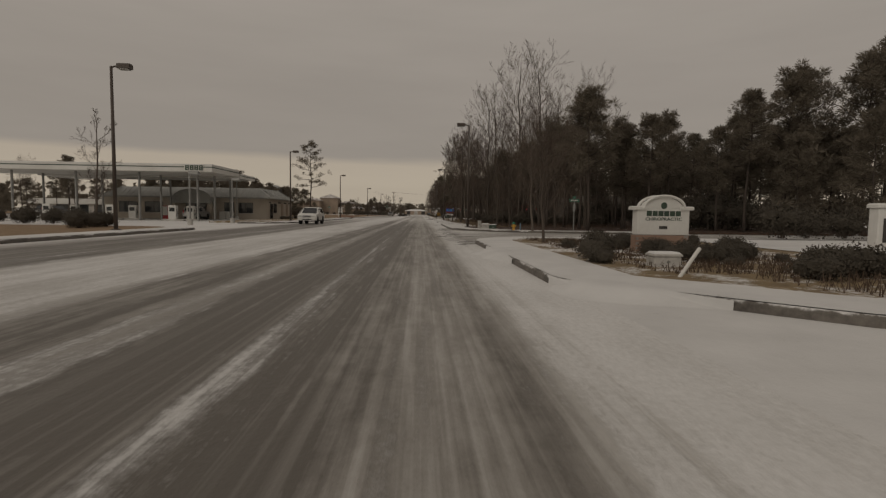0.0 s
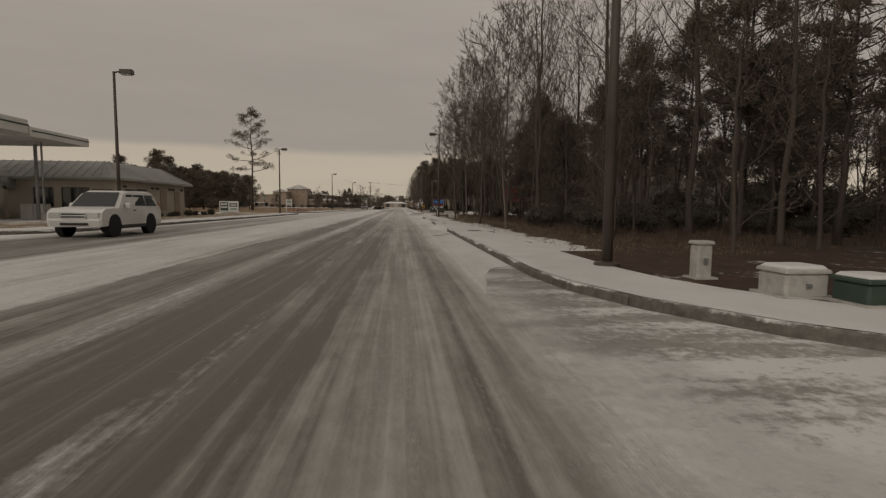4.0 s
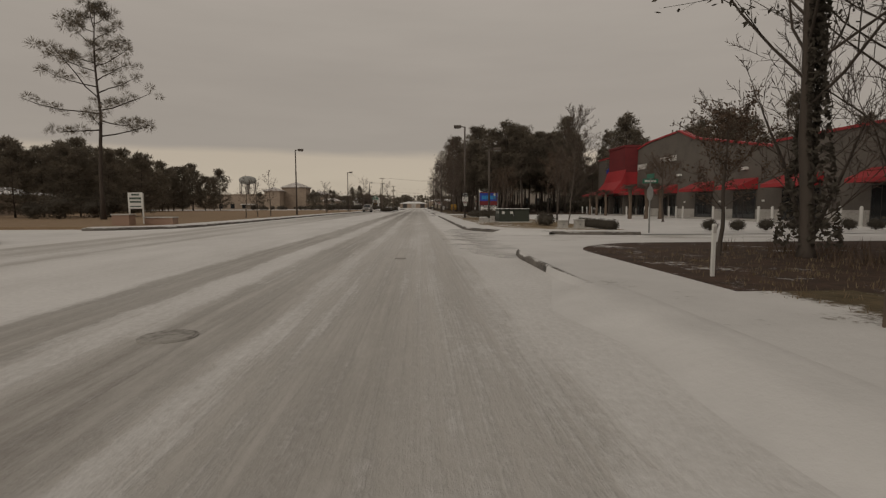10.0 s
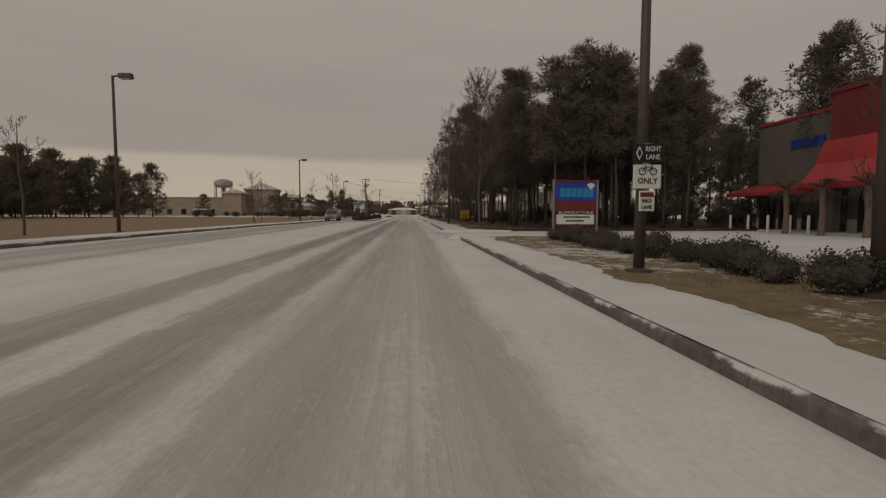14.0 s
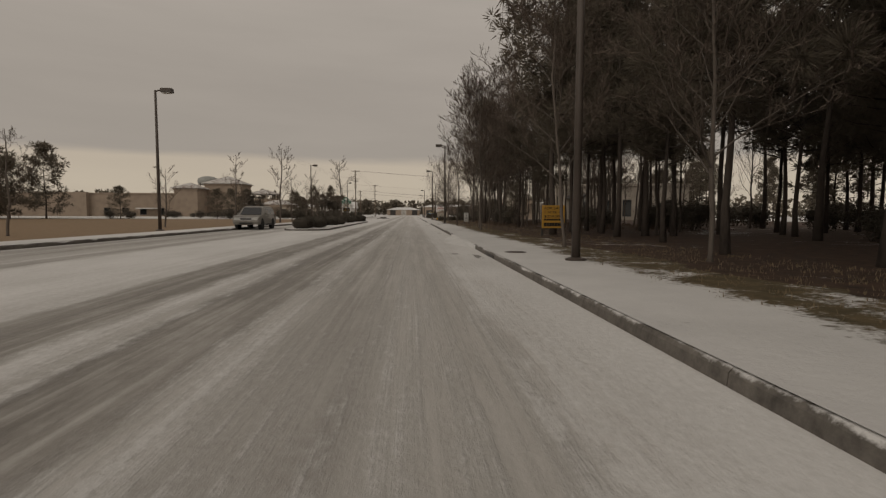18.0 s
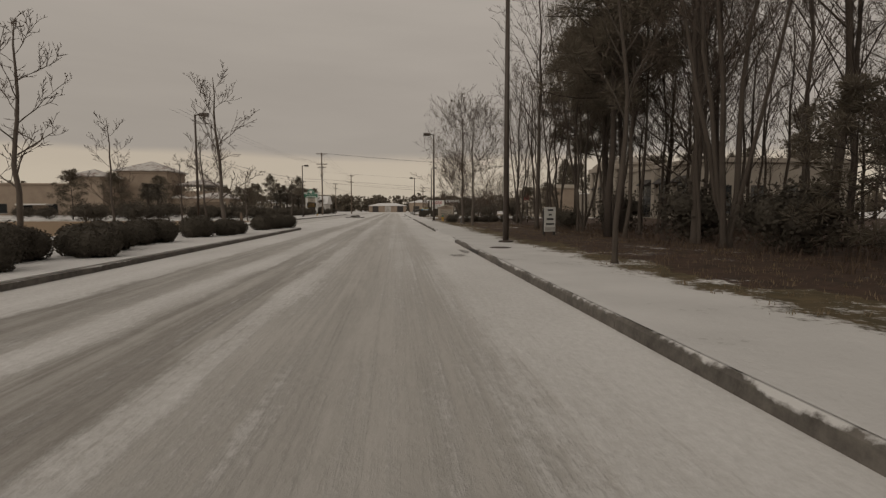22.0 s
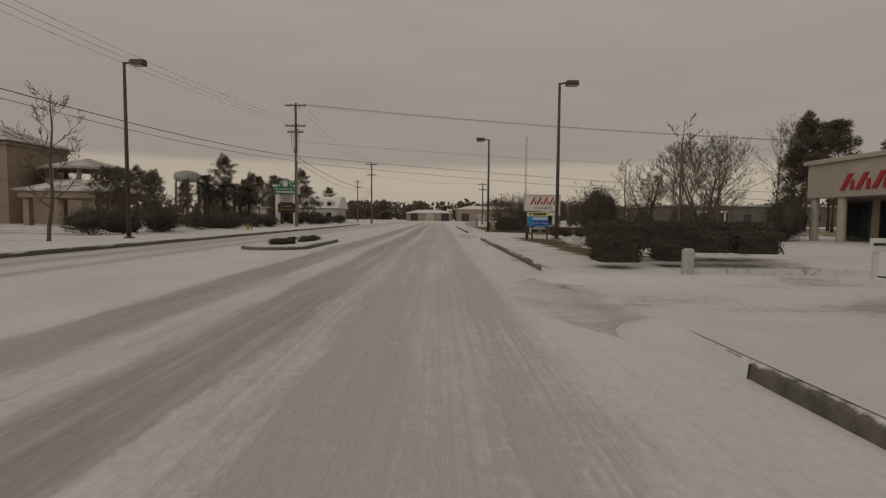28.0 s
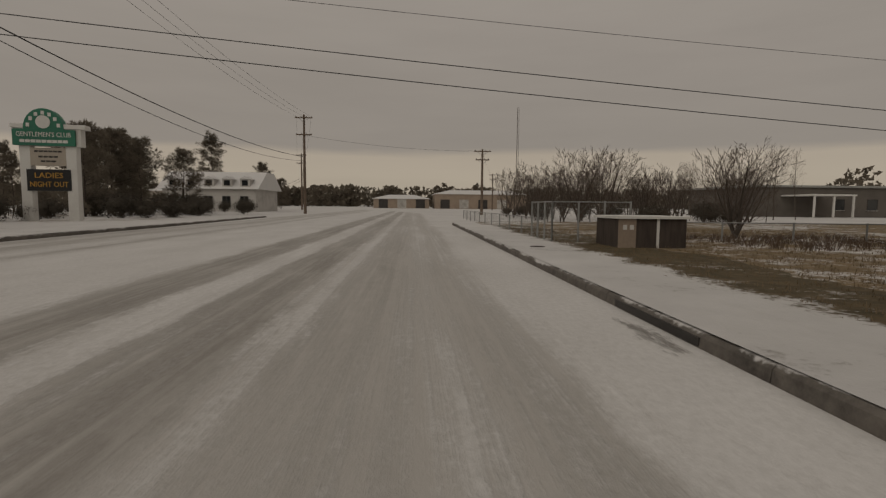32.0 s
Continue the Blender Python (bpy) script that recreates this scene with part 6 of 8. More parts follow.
panel(t, "small_plate", M_white, -0.14, 0.5, 0.14, 0.86, 0.0, 0.02)
letters("RIGHT", 0.13, M_white, t, pose(0.09, -0.004, 1.59, *FACE_S), width=0.28)
letters("LANE", 0.13, M_white, t, pose(0.09, -0.004, 1.45, *FACE_S), width=0.25)
part("diamond", Soup().wall([(-0.16, 1.4), (-0.1, 1.52), (-0.16, 1.64), (-0.22, 1.52)], "y", -0.012, 0.0), M_white, t)
part("diamond", Soup().wall([(-0.16, 1.44), (-0.12, 1.52), (-0.16, 1.6), (-0.2, 1.52)], "y", -0.016, -0.012), M_black, t)
for cx in (-0.1, 0.1):
    part("bicycle_wheel", Soup().tube([(cx + 0.06 * math.cos(math.pi * i / 6), -0.008, 1.2 + 0.06 * math.sin(math.pi * i / 6)) for i in range(13)], [0.009] * 13, 5), M_black, t)
part("bicycle_frame", Soup().tube([(-0.1, -0.008, 1.2), (-0.04, -0.008, 1.28), (0.07, -0.008, 1.28), (0.0, -0.008, 1.2), (-0.04, -0.008, 1.28), (-0.05, -0.008, 1.31)], [0.008] * 6, 5), M_black, t)
part("bicycle_frame", Soup().tube([(0.1, -0.008, 1.2), (0.065, -0.008, 1.31), (0.1, -0.008, 1.32)], [0.008] * 3, 5), M_black, t)
panel(t, "red_band", M_dull_red, -0.12, 0.75, 0.12, 0.83, -0.004, 0.004)
letters("BIKE", 0.1, M_black, t, pose(0, -0.004, 0.68, *FACE_S), width=0.18)
letters("LANE", 0.1, M_black, t, pose(0, -0.004, 0.57, *FACE_S), width=0.18)
letters("ONLY", 0.15, M_black, t, pose(0, -0.004, 1.03, *FACE_S), width=0.36)
part("mount", Soup().box(-0.05, 0.02, 0.5, 0.05, 0.12, 1.7), M_steel, t)
t.location.z += 0.62

t = thing("tenant_sign", "blue and red shop sign with a white message board", "sign", (8.7, 179.6, 0.1))
t.scale = (1.1, 1.1, 1.1)
for sx in (-1.06, 1.06):
    part("post", Soup().bbox(sx - 0.05, 0.05, -0.05, sx + 0.05, 0.15, 2.62, 0.01), M_steel, t)
panel(t, "blue_panel", M_navy, -1.0, 1.62, 1.0, 2.5, 0, 0.2)
panel(t, "red_cap", M_dull_red, -1.02, 2.5, 1.02, 2.6, -0.02, 0.24)
panel(t, "red_panel", M_dull_red, -1.0, 1.14, 1.0, 1.62, 0.01, 0.18)
panel(t, "dark_band", M_black, -0.98, 0.96, 0.98, 1.14, 0.01, 0.18)
panel(t, "message_board", M_white, -0.9, 0.5, 0.9, 0.96, 0.0, 0.2)
panel(t, "red_sill", M_dull_red, -1.02, 0.42, 1.02, 0.5, -0.01, 0.22)
bars(t, M_blue, [(-0.8, 0.85, 1.8, 0.42, 6)], -0.005)
part("gem_mark", Soup().wall([(0.5, 2.36), (0.62, 2.46), (0.78, 2.46), (0.9, 2.36), (0.7, 2.16)], "y", -0.02, 0.0), M_white, t, "pale gem-shaped mark")
letters("SUPERSTORE", 0.15, M_white, t, pose(0, -0.006, 1.05, *FACE_S), width=1.7)
bars(t, M_dark, [(-0.6, 0.7, 0.8, 0.08, 9), (-0.5, 0.4, 0.62, 0.08, 5)], 0.0)

gs = thing("gallery_sign", "tan gabled stucco sign with dark lettering", "sign", (6.35, 292.6, 0.13))
part("base", Soup().bbox(-1.02, 0.0, -0.05, 1.02, 0.5, 0.3, 0.03), M_tan, gs)
part("sign_body", Soup().bbox(-0.75, 0.06, 0.3, 0.75, 0.44, 1.26, 0.01), M_tan, gs)
for sx in (-1, 1):
    part("pier", Soup().bbox(sx * 0.86 - 0.14, 0.02, 0.3, sx * 0.86 + 0.14, 0.48, 1.26, 0.02), M_cream, gs)
part("gable", Soup().wall([(-1.05, 1.26), (1.05, 1.26), (1.05, 1.32), (0.0, 1.66), (-1.05, 1.32)], "y", 0.0, 0.5), M_tan, gs)
for sx in (-1, 1):
    part("gable_moulding", Soup().wall([(0.0, 1.66), (sx * 1.12, 1.3), (sx * 1.12, 1.36), (0.0, 1.73)][::sx], "y", -0.06, 0.56), M_cream, gs)
panel(gs, "name_panel", M_cream, -0.66, 0.4, 0.66, 1.18, 0.045, 0.015)
bars(gs, M_dark, [(-0.14, 0.14, 1.42, 0.09, 4)], 0.0)
script = [(-0.6 + 0.05 * i, 0.035, 0.9 + 0.09 * math.sin(i * 1.5) + 0.05 * math.sin(i * 0.6)) for i in range(15)]
part("logo_shape", Soup().tube(script, [0.014] * 15, 5), M_black, gs, "dark scrolled brand mark")
part("logo_shape", Soup().tube([(0.15, 0.035, 1.1), (0.35, 0.035, 1.07), (0.58, 0.035, 1.12), (0.6, 0.035, 0.9), (0.45, 0.035, 0.72), (0.52, 0.035, 0.9)], [0.012] * 6, 5), M_black, gs, "dark chair outline of the brand mark")
letters("INTERIORS &", 0.13, M_black, gs, pose(-0.22, 0.04, 0.66, *FACE_S), width=0.8)
letters("FURNITURE GALLERY", 0.13, M_black, gs, pose(0.0, 0.04, 0.54, *FACE_S), width=1.25)
bars(gs, M_black, [(-0.62, 0.62, 0.43, 0.035, 9)], 0.045)

t = thing("avenue_sign", "large white shop sign panel on two white posts", "sign", (8.3, 331.0, 0.6))
for sx in (-0.85, 0.95):
    part("post", Soup().bbox(sx - 0.1, 0.06, -0.52, sx + 0.1, 0.3, 1.0, 0.02), M_white, t)
panel(t, "cabinet", M_white, -1.42, 0.92, 1.42, 2.55, 0.0, 0.36)
for a, b, c, e in ((-1.46, 0.88, 1.46, 0.95), (-1.46, 2.5, 1.46, 2.58), (-1.46, 0.95, -1.38, 2.5), (1.38, 0.95, 1.46, 2.5)):
    panel(t, "frame_bar", M_concrete, a, b, c, e, -0.03, 0.42)
for k, flip in enumerate((1, 0, 1, 2)):
    x = -0.95 + 0.5 * k
    pts = ((x - 0.05, 1.78), (x + 0.1, 1.78), (x + 0.42, 2.38), (x + 0.27, 2.38))
    part("logo_shape", Soup().wall(pts, "y", -0.012, 0.0), M_red, t, "slanted red block of the brand mark")
    part("logo_shape", Soup().wall([(x + 0.3, 1.78), (x + 0.42, 1.78), (x + 0.46, 2.1), (x + 0.36, 2.1)], "y", -0.012, 0.0), M_red, t, "slanted red block of the brand mark")
letters("AUDIO VIDEO", 0.3, M_black, t, pose(0.05, -0.004, 1.5, *FACE_S), width=1.5)
letters("APPLIANCE CORP", 0.3, M_black, t, pose(0.0, -0.004, 1.17, *FACE_S), width=2.1)

t = board_sign("lease_sign", "blue and yellow property board on dark posts", 5.08, 316.3, 0.72, 1.26, 0.76, M_blue, (-0.58, -0.3, 0.6), leg_mat=M_dark)
t.scale = (0.88, 0.9, 0.98)
panel(t, "yellow_band", M_pale_yellow, -0.63, 1.24, 0.63, 1.48, -0.006, 0.006)
panel(t, "black_band", M_black, -0.36, 0.56, 0.58, 0.72, 0.0, 0.03)
part("globe_mark", Soup().tube([(-0.43, -0.012, 1.37), (-0.43, -0.006, 1.37)], [0.075, 0.075], 14), M_blue, t, "round blue mark")
bars(t, M_dark, [(-0.28, 0.5, 1.3, 0.13, 5)], -0.006)
bars(t, M_white, [(-0.3, 0.58, 1.07, 0.12, 8), (-0.2, 0.4, 0.66, 0.04, 6), (-0.3, 0.52, 0.58, 0.05, 10)], 0.0)
panel(t, "dark_label", M_navy, -0.28, 0.78, 0.56, 0.98, -0.004, 0.004)
letters("For Sale or Lease", 0.13, M_white, t, pose(0.14, -0.008, 0.88, *FACE_S), width=0.78)
t = thing("post_box", "dark mailbox post beside the property board", "post", (4.6, 316.9, 0.13))
part("post", Soup().bbox(-0.04, -0.04, 0, 0.04, 0.04, 0.6, 0.01), M_dark, t)
part("box", Soup().bbox(-0.07, -0.1, 0.6, 0.07, 0.1, 0.7, 0.02), M_dark, t)

cs = thing("club_sign", "tall white pylon sign with a green arched top", "sign", (-20.5, 358.5, 0.13), 8)
for sx in (-1.25, 1.05):
    part("post", Soup().bbox(sx - 0.28, 0, -0.05, sx + 0.28, 0.5, 5.2, 0.03), M_white, cs)
panel(cs, "cornice", M_white, -1.85, 5.15, 1.85, 5.4, -0.1, 0.7)
panel(cs, "head_board", M_white, -1.6, 4.2, 1.6, 5.15, -0.02, 0.54)
panel(cs, "green_board", M_green, -1.75, 4.2, 1.35, 5.1, -0.14, 0.12)
arc = [(-0.2 + 1.0 * math.cos(math.pi * i / 14), 5.1 + 1.15 * math.sin(math.pi * i / 14)) for i in range(15)]
part("arched_top", Soup().wall(arc, "y", -0.14, 0.3), M_green, cs, "green arched top with a pale round emblem")
part("emblem", Soup().tube([(-0.2, -0.17, 5.5), (-0.2, -0.14, 5.5)], [0.36, 0.36], 18), M_white, cs)
for k in range(7):
    a = math.pi * (0.92 - 0.84 * k / 6)
    part("text_bar", turned(Soup().box(-0.08, -0.16, -0.1, 0.08, -0.14, 0.1), lambda x, y, z, a=a: (-0.2 + 0.78 * math.cos(a) + x, y, 5.1 + 0.9 * math.sin(a) + z)), M_white, cs)
letters("GENTLEMEN'S CLUB", 0.36, M_white, cs, pose(-0.2, -0.15, 4.8, *FACE_S), width=2.7)
bars(cs, M_white, [(-1.4, 1.0, 4.36, 0.16, 9)], -0.14)
panel(cs, "letter_board", M_cream, -1.0, 3.1, 0.8, 4.1, 0.0, 0.2)
bars(cs, M_dark, [(-0.8, 0.6, 3.85, 0.1, 6), (-0.6, 0.4, 3.55, 0.1, 4), (-0.5, 0.3, 3.3, 0.1, 3)], 0.0)
panel(cs, "message_board", M_black, -1.2, 1.7, 1.0, 2.9, -0.04, 0.3)
letters("LADIES", 0.42, M_yellow, cs, pose(-0.1, -0.05, 2.55, *FACE_S), width=1.4)
letters("NIGHT OUT", 0.42, M_yellow, cs, pose(-0.1, -0.05, 2.05, *FACE_S), width=1.9)

t = board_sign("notice_sign", "white notice board on white legs beside brick boxes", -18.6, 150.4, 1.0, 0.95, 1.05, M_white, (-0.44, 0.44), leg_mat=M_white)
bars(t, M_dkgreen, [(-0.25, 0.25, 1.85, 0.12, 3), (-0.38, 0.38, 1.6, 0.13, 5), (-0.36, 0.36, 1.38, 0.12, 5), (-0.36, 0.36, 1.1, 0.08, 7)], 0.0)
for x, y, w, h in ((-17.6, 147.2, 0.5, 0.62), (-16.0, 148.4, 0.85, 0.42)):
    t = thing("brick_box", "low brick box with a pale cap of snow", "utility box", (x, y, 0.13), group="brick boxes on the verge")
    part("wall", Soup().box(-w, -0.35, -0.05, w, 0.35, h), M_brick, t)
    part("cap", Soup().bbox(-w - 0.05, -0.4, h, w + 0.05, 0.4, h + 0.07, 0.02), M_concrete, t)

# ---------------------------------------------------------------- shops with red awnings (east side)
shop = thing("shopping_parade", "grey stucco shops with red awnings and a red tower", "shop", (0, 0, 0))
X = 26.6
fac = Soup()
fac.wall([(138.0, 0.9), (190.8, 0.9), (190.8, 7.7), (181.5, 7.8), (177.0, 8.0), (174.5, 8.4), (167.5, 8.7), (164.5, 7.6), (153.5, 5.6), (153.4, 5.9), (138.0, 5.9)][::-1], "x", X, X + 0.4)
part("wall", fac, M_grey_wall, shop)
part("wall", Soup().box(X - 0.02, 138.0, 0, X + 0.42, 190.8, 0.9), M_concrete, shop, "stone faced lower wall")
part("wall", Soup().box(X + 0.4, 138.0, 0, 58, 190.8, 5.4), M_grey_wall, shop)
for (y0, z0), (y1, z1) in (((190.8, 7.7), (181.5, 7.8)), ((181.5, 7.8), (177, 8.0)), ((177.0, 8.0), (174.5, 8.4)), ((174.5, 8.4), (167.5, 8.7)), ((167.5, 8.7), (164.5, 7.6)), ((164.5, 7.6), (153.5, 5.6)), ((153.4, 5.9), (138.0, 5.9))):
    part("parapet_cap", Soup().wall([(y0, z0), (y1, z1), (y1, z1 + 0.18), (y0, z0 + 0.18)], "x", X - 0.12, X + 0.5), M_red, shop, "red metal parapet cap")
part("tower", Soup().box(25.0, 177.3, 5.3, X, 182.4, 8.3), M_dull_red, shop, "dull red panelled entrance tower")
part("cornice", Soup().bbox(24.9, 177.2, 8.3, X + 0.3, 182.5, 8.55, 0.03), M_dull_red, shop, "red tower cornice")
part("tower", Soup().box(25.0, 177.3, 3.0, X, 182.4, 5.3), M_red, shop, "bright red base of the tower")
for y in (177.5, 182.2):
    part("tower_pier", Soup().box(25.0, y - 0.25, 0, 25.5, y + 0.25, 3.0), M_grey_wall, shop)



def awning(y0, y1, z0=2.5, z1=3.4, deep=1.6):
    s = Soup().wall([(X, z1), (X - deep, z0 + 0.25), (X - deep, z0), (X, z0)], "y", y0, y1)
    part("awning", s, M_red, shop, "red fabric awning")


for y0, y1 in ((141.5, 145.0), (148.5, 152.4), (155.0, 158.2), (161.0, 164.2), (167.5, 171.0), (174.0, 177.2), (182.5, 186.4), (186.5, 190.6)):
    if y0 < 173:
        awning(y0, y1)
    n = max(1, round((y1 - y0) / 2.2))
    for k in range(n):
        a, b = y0 + (y1 - y0) * k / n + 0.15, y0 + (y1 - y0) * (k + 1) / n - 0.15
        f = part("shop_window", Soup().box(X - 0.06, a, 0.1, X - 0.02, b, 2.45), M_frame, shop)
        part("pane", Soup().box(X - 0.08, a + 0.08, 0.2, X - 0.06, (a + b) / 2 - 0.04, 2.35), M_glass, f)
        part("pane", Soup().box(X - 0.08, (a + b) / 2 + 0.04, 0.2, X - 0.06, b - 0.08, 2.35), M_glass, f)
f = part("shop_window", Soup().box(X - 0.06, 177.7, 0.1, X - 0.02, 181.9, 2.9), M_frame, shop)
for k in range(3):
    part("pane", Soup().box(X - 0.08, 177.8 + 1.38 * k, 0.2, X - 0.06, 179.08 + 1.38 * k, 2.8), M_glass, f)
awning(173.8, 176.9, deep=2.4)
awning(182.8, 190.9, deep=2.4)
part("awning", Soup().wall([(25.0, 5.6), (24.5, 4.2), (23.5, 3.0), (23.5, 2.7), (25.0, 2.7)], "y", 176.9, 182.8), M_red, shop, "deep red awning below the tower")
WEST = (90, 0, -90)
letters("JEWELRY", 0.85, M_white, shop, pose(X - 0.06, 175.9, 5.8, *WEST), width=2.5, depth=0.04)
letters("TITLE LOANS", 0.85, M_white, shop, pose(X - 0.06, 169.6, 6.1, *WEST), width=3.6, depth=0.04)
for k in range(5):
    part("logo_shape", Soup().wall([(184.6 + 0.6 * k, 5.7), (185.05 + 0.6 * k, 5.7), (185.05 + 0.6 * k, 6.3 + 0.2 * (k % 2)), (184.6 + 0.6 * k, 6.3)], "x", X - 0.1, X), M_navy, shop, "blue block of the brand mark")
for y, z in ((167.0, 4.2), (156.5, 4.1)):
    part("wall_lamp", Soup().bbox(X - 0.3, y - 0.3, z, X, y + 0.3, z + 0.22, 0.03), M_white, shop)
for y in (154.3, 160.0, 166.0):
    part("notice_plate", Soup().box(X - 0.03, y - 0.15, 1.5, X, y + 0.15, 1.65), M_white, shop)
for k, y in enumerate((142.6, 144.0, 149.6, 151.0, 155.0, 156.6, 161.4, 162.6, 164.0, 168.2, 169.2, 173.0, 174.0, 182.5, 184.0, 186.0, 188.0, 190.0)):
    t = thing("bollard", "white steel bollard before the shop fronts", "bollard", (X - 2.6, y, 0.03), group="bollards before the shops")
    part("post", Soup().tube([(0, 0, -0.02), (0, 0, 1.05), (0, 0, 1.12)], [0.09, 0.09, 0.04], 10), M_white, t)
tagged(part("shop_walkway", Soup().bbox(X - 2.3, 138.0, 0.0, X, 190.8, 0.14, 0.03), M_concrete), "raised concrete walk before the shop fronts", "pavement", kind="structure")
for x, y in ((22.6, 182.6), (22.5, 179.8), (22.7, 177.2), (20.4, 161.0), (21.4, 160.4), (19.0, 161.2)):
    rp = random.Random(int(y))
    t = thing("palmetto", "small palmetto with a brown trunk before the shops", "tree", (x, y, 0.03), group="palmettos before the shops")
    part("trunk", Soup().tube([(0, 0, -0.02), (0.05, 0, 1.2), (0, 0.05, 2.6)], [0.19, 0.15, 0.17], 9), M_wood_post, t)
    s = Soup()
    for k in range(26):
        a, up = k * 2.4, rp.uniform(-0.5, 1.0)
        d = Vector((math.cos(a), math.sin(a), up)).normalized()
        side = d.cross(Vector((0, 0, 1))).normalized() * 0.16
        p0, p1 = Vector((0, 0.05, 2.6)), Vector((0, 0.05, 2.6)) + d * 0.8
        p2 = p1 + d * 0.5 - Vector((0, 0, 0.35))
        for j in (-1.6, -0.8, 0, 0.8, 1.6):
            s.add([tuple(p0), tuple(p1 + side * j), tuple(p2 + side * j * 1.7), tuple(p1 + side * (j + 0.35))], [(0, 1, 2, 3)])
    part("crown", s, M_shrub, t)

tf = thing("transformer", "large dark green transformer cabinet on a concrete pad", "transformer", (6.1, 149.8, 0.13))
part("pad", Soup().box(-1.05, -1.2, -0.06, 1.2, 0.9, 0.08), M_concrete, tf)
part("cabinet", Soup().bbox(-0.92, -1.0, 0.08, 1.05, 0.75, 0.84, 0.03), M_olive, tf)
part("lid", Soup().bbox(-0.96, -1.04, 0.84, 1.09, 0.79, 0.9, 0.03), M_olive, tf)
part("snow_cap", Soup().bbox(-0.94, -1.02, 0.9, 1.07, 0.77, 0.925, 0.02), M_snowcap, tf)
for y in (-0.7, -0.1):
    part("label_plate", Soup().box(-0.93, y, 0.6, -0.92, y + 0.16, 0.74), M_white, tf)
for x in (-0.75, -0.2):
    part("label_plate", Soup().box(x, -1.01, 0.58, x + 0.17, -1.0, 0.74), M_white, tf)
part("door_seam", Soup().box(0.05, -1.012, 0.1, 0.07, -1.0, 0.82), M_black, tf)
part("handle", Soup().tube([(0.0, -1.02, 0.45), (0.0, -1.05, 0.5), (0.0, -1.02, 0.56)], [0.015] * 3, 6), M_steel, tf)
utility_box(4.34, 150.4, 0.26, 0.24, 0.28, M_concrete, "low grey utility box with snow on top")
utility_box(4.78, 149.1, 0.14, 0.14, 0.4, M_concrete, "grey cable pedestal beside the transformer", snow=False)
utility_box(4.62, 149.6, 0.1, 0.1, 0.24, M_concrete, "small grey cable pedestal", snow=False)
utility_box(6.9, 140.2, 0.22, 0.18, 0.36, M_concrete, "grey utility box near the shop entrance", snow=False)
utility_box(7.6, 139.9, 0.22, 0.18, 0.4, M_concrete, "grey utility box near the shop entrance", snow=False)
utility_box(5.1, 112.2, 0.42, 0.3, 0.3, M_concrete, "low grey box with a white cap of snow")
t = thing("bollard", "short grey timber bollard beside a utility box", "bollard", (4.55, 112.4, 0.13))
part("post", Soup().tube([(0, 0, -0.04), (0, 0, 0.3), (0, 0, 0.33)], [0.07, 0.07, 0.04], 9), M_wood_post, t)
t = thing("bollard", "grey weathered timber bollard beside the pavement", "bollard", (4.05, 120.1, 0.13))
part("post", Soup().tube([(0, 0, -0.04), (0, 0, 0.52), (0, 0, 0.56)], [0.075, 0.07, 0.04], 10), M_wood_post, t)
t = thing("marker_post", "slim white marker stake near the drive", "post", (4.4, 123.4, 0.13))
part("stake", Soup().bbox(-0.03, -0.02, -0.04, 0.03, 0.02, 0.8, 0.008), M_white, t)
part("reflector", Soup().box(-0.024, -0.026, 0.66, 0.024, -0.02, 0.76), M_concrete, t)

# planting round the shops
for k, (x, y, s) in enumerate([(5.9 + 0.25 * math.sin(k), 155.0 + 1.15 * k, 0.62 + 0.12 * math.sin(k * 2.3)) for k in range(17)]
                              + [(8.5 + 0.05 * k, 138.3 + 0.9 * k, 0.5) for k in range(6)] + [(13.0 + 1.3 * k, 138.2, 0.5) for k in range(10)] + [(6.6, 153.4, 0.85), (5.7, 158.0, 0.9), (7.0, 143.6, 0.8)]):
    plant("shrub%d" % (k % 3), x, y, 0.13, k * 50, s, label="rounded evergreen shrub beside the shop car park")

# ---------------------------------------------------------------- office and appliance shop (east side)
off = thing("office_building", "cream stucco office with tall columns and dark openings", "building", (0, 0, 0))
OX = 32.0
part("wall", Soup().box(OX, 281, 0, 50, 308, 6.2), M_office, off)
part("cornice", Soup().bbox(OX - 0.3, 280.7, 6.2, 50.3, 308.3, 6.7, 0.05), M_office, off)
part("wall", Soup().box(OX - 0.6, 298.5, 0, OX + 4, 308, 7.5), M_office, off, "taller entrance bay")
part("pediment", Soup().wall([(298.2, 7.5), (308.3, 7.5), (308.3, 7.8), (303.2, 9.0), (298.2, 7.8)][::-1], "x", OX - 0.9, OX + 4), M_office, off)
for y in (282.0, 286.0, 290.0, 294.0):
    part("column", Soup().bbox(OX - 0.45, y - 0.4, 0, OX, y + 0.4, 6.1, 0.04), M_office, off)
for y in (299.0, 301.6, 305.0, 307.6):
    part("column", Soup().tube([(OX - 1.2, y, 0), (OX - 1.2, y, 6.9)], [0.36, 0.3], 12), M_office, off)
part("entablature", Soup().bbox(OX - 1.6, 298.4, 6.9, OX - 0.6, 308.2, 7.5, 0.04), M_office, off)
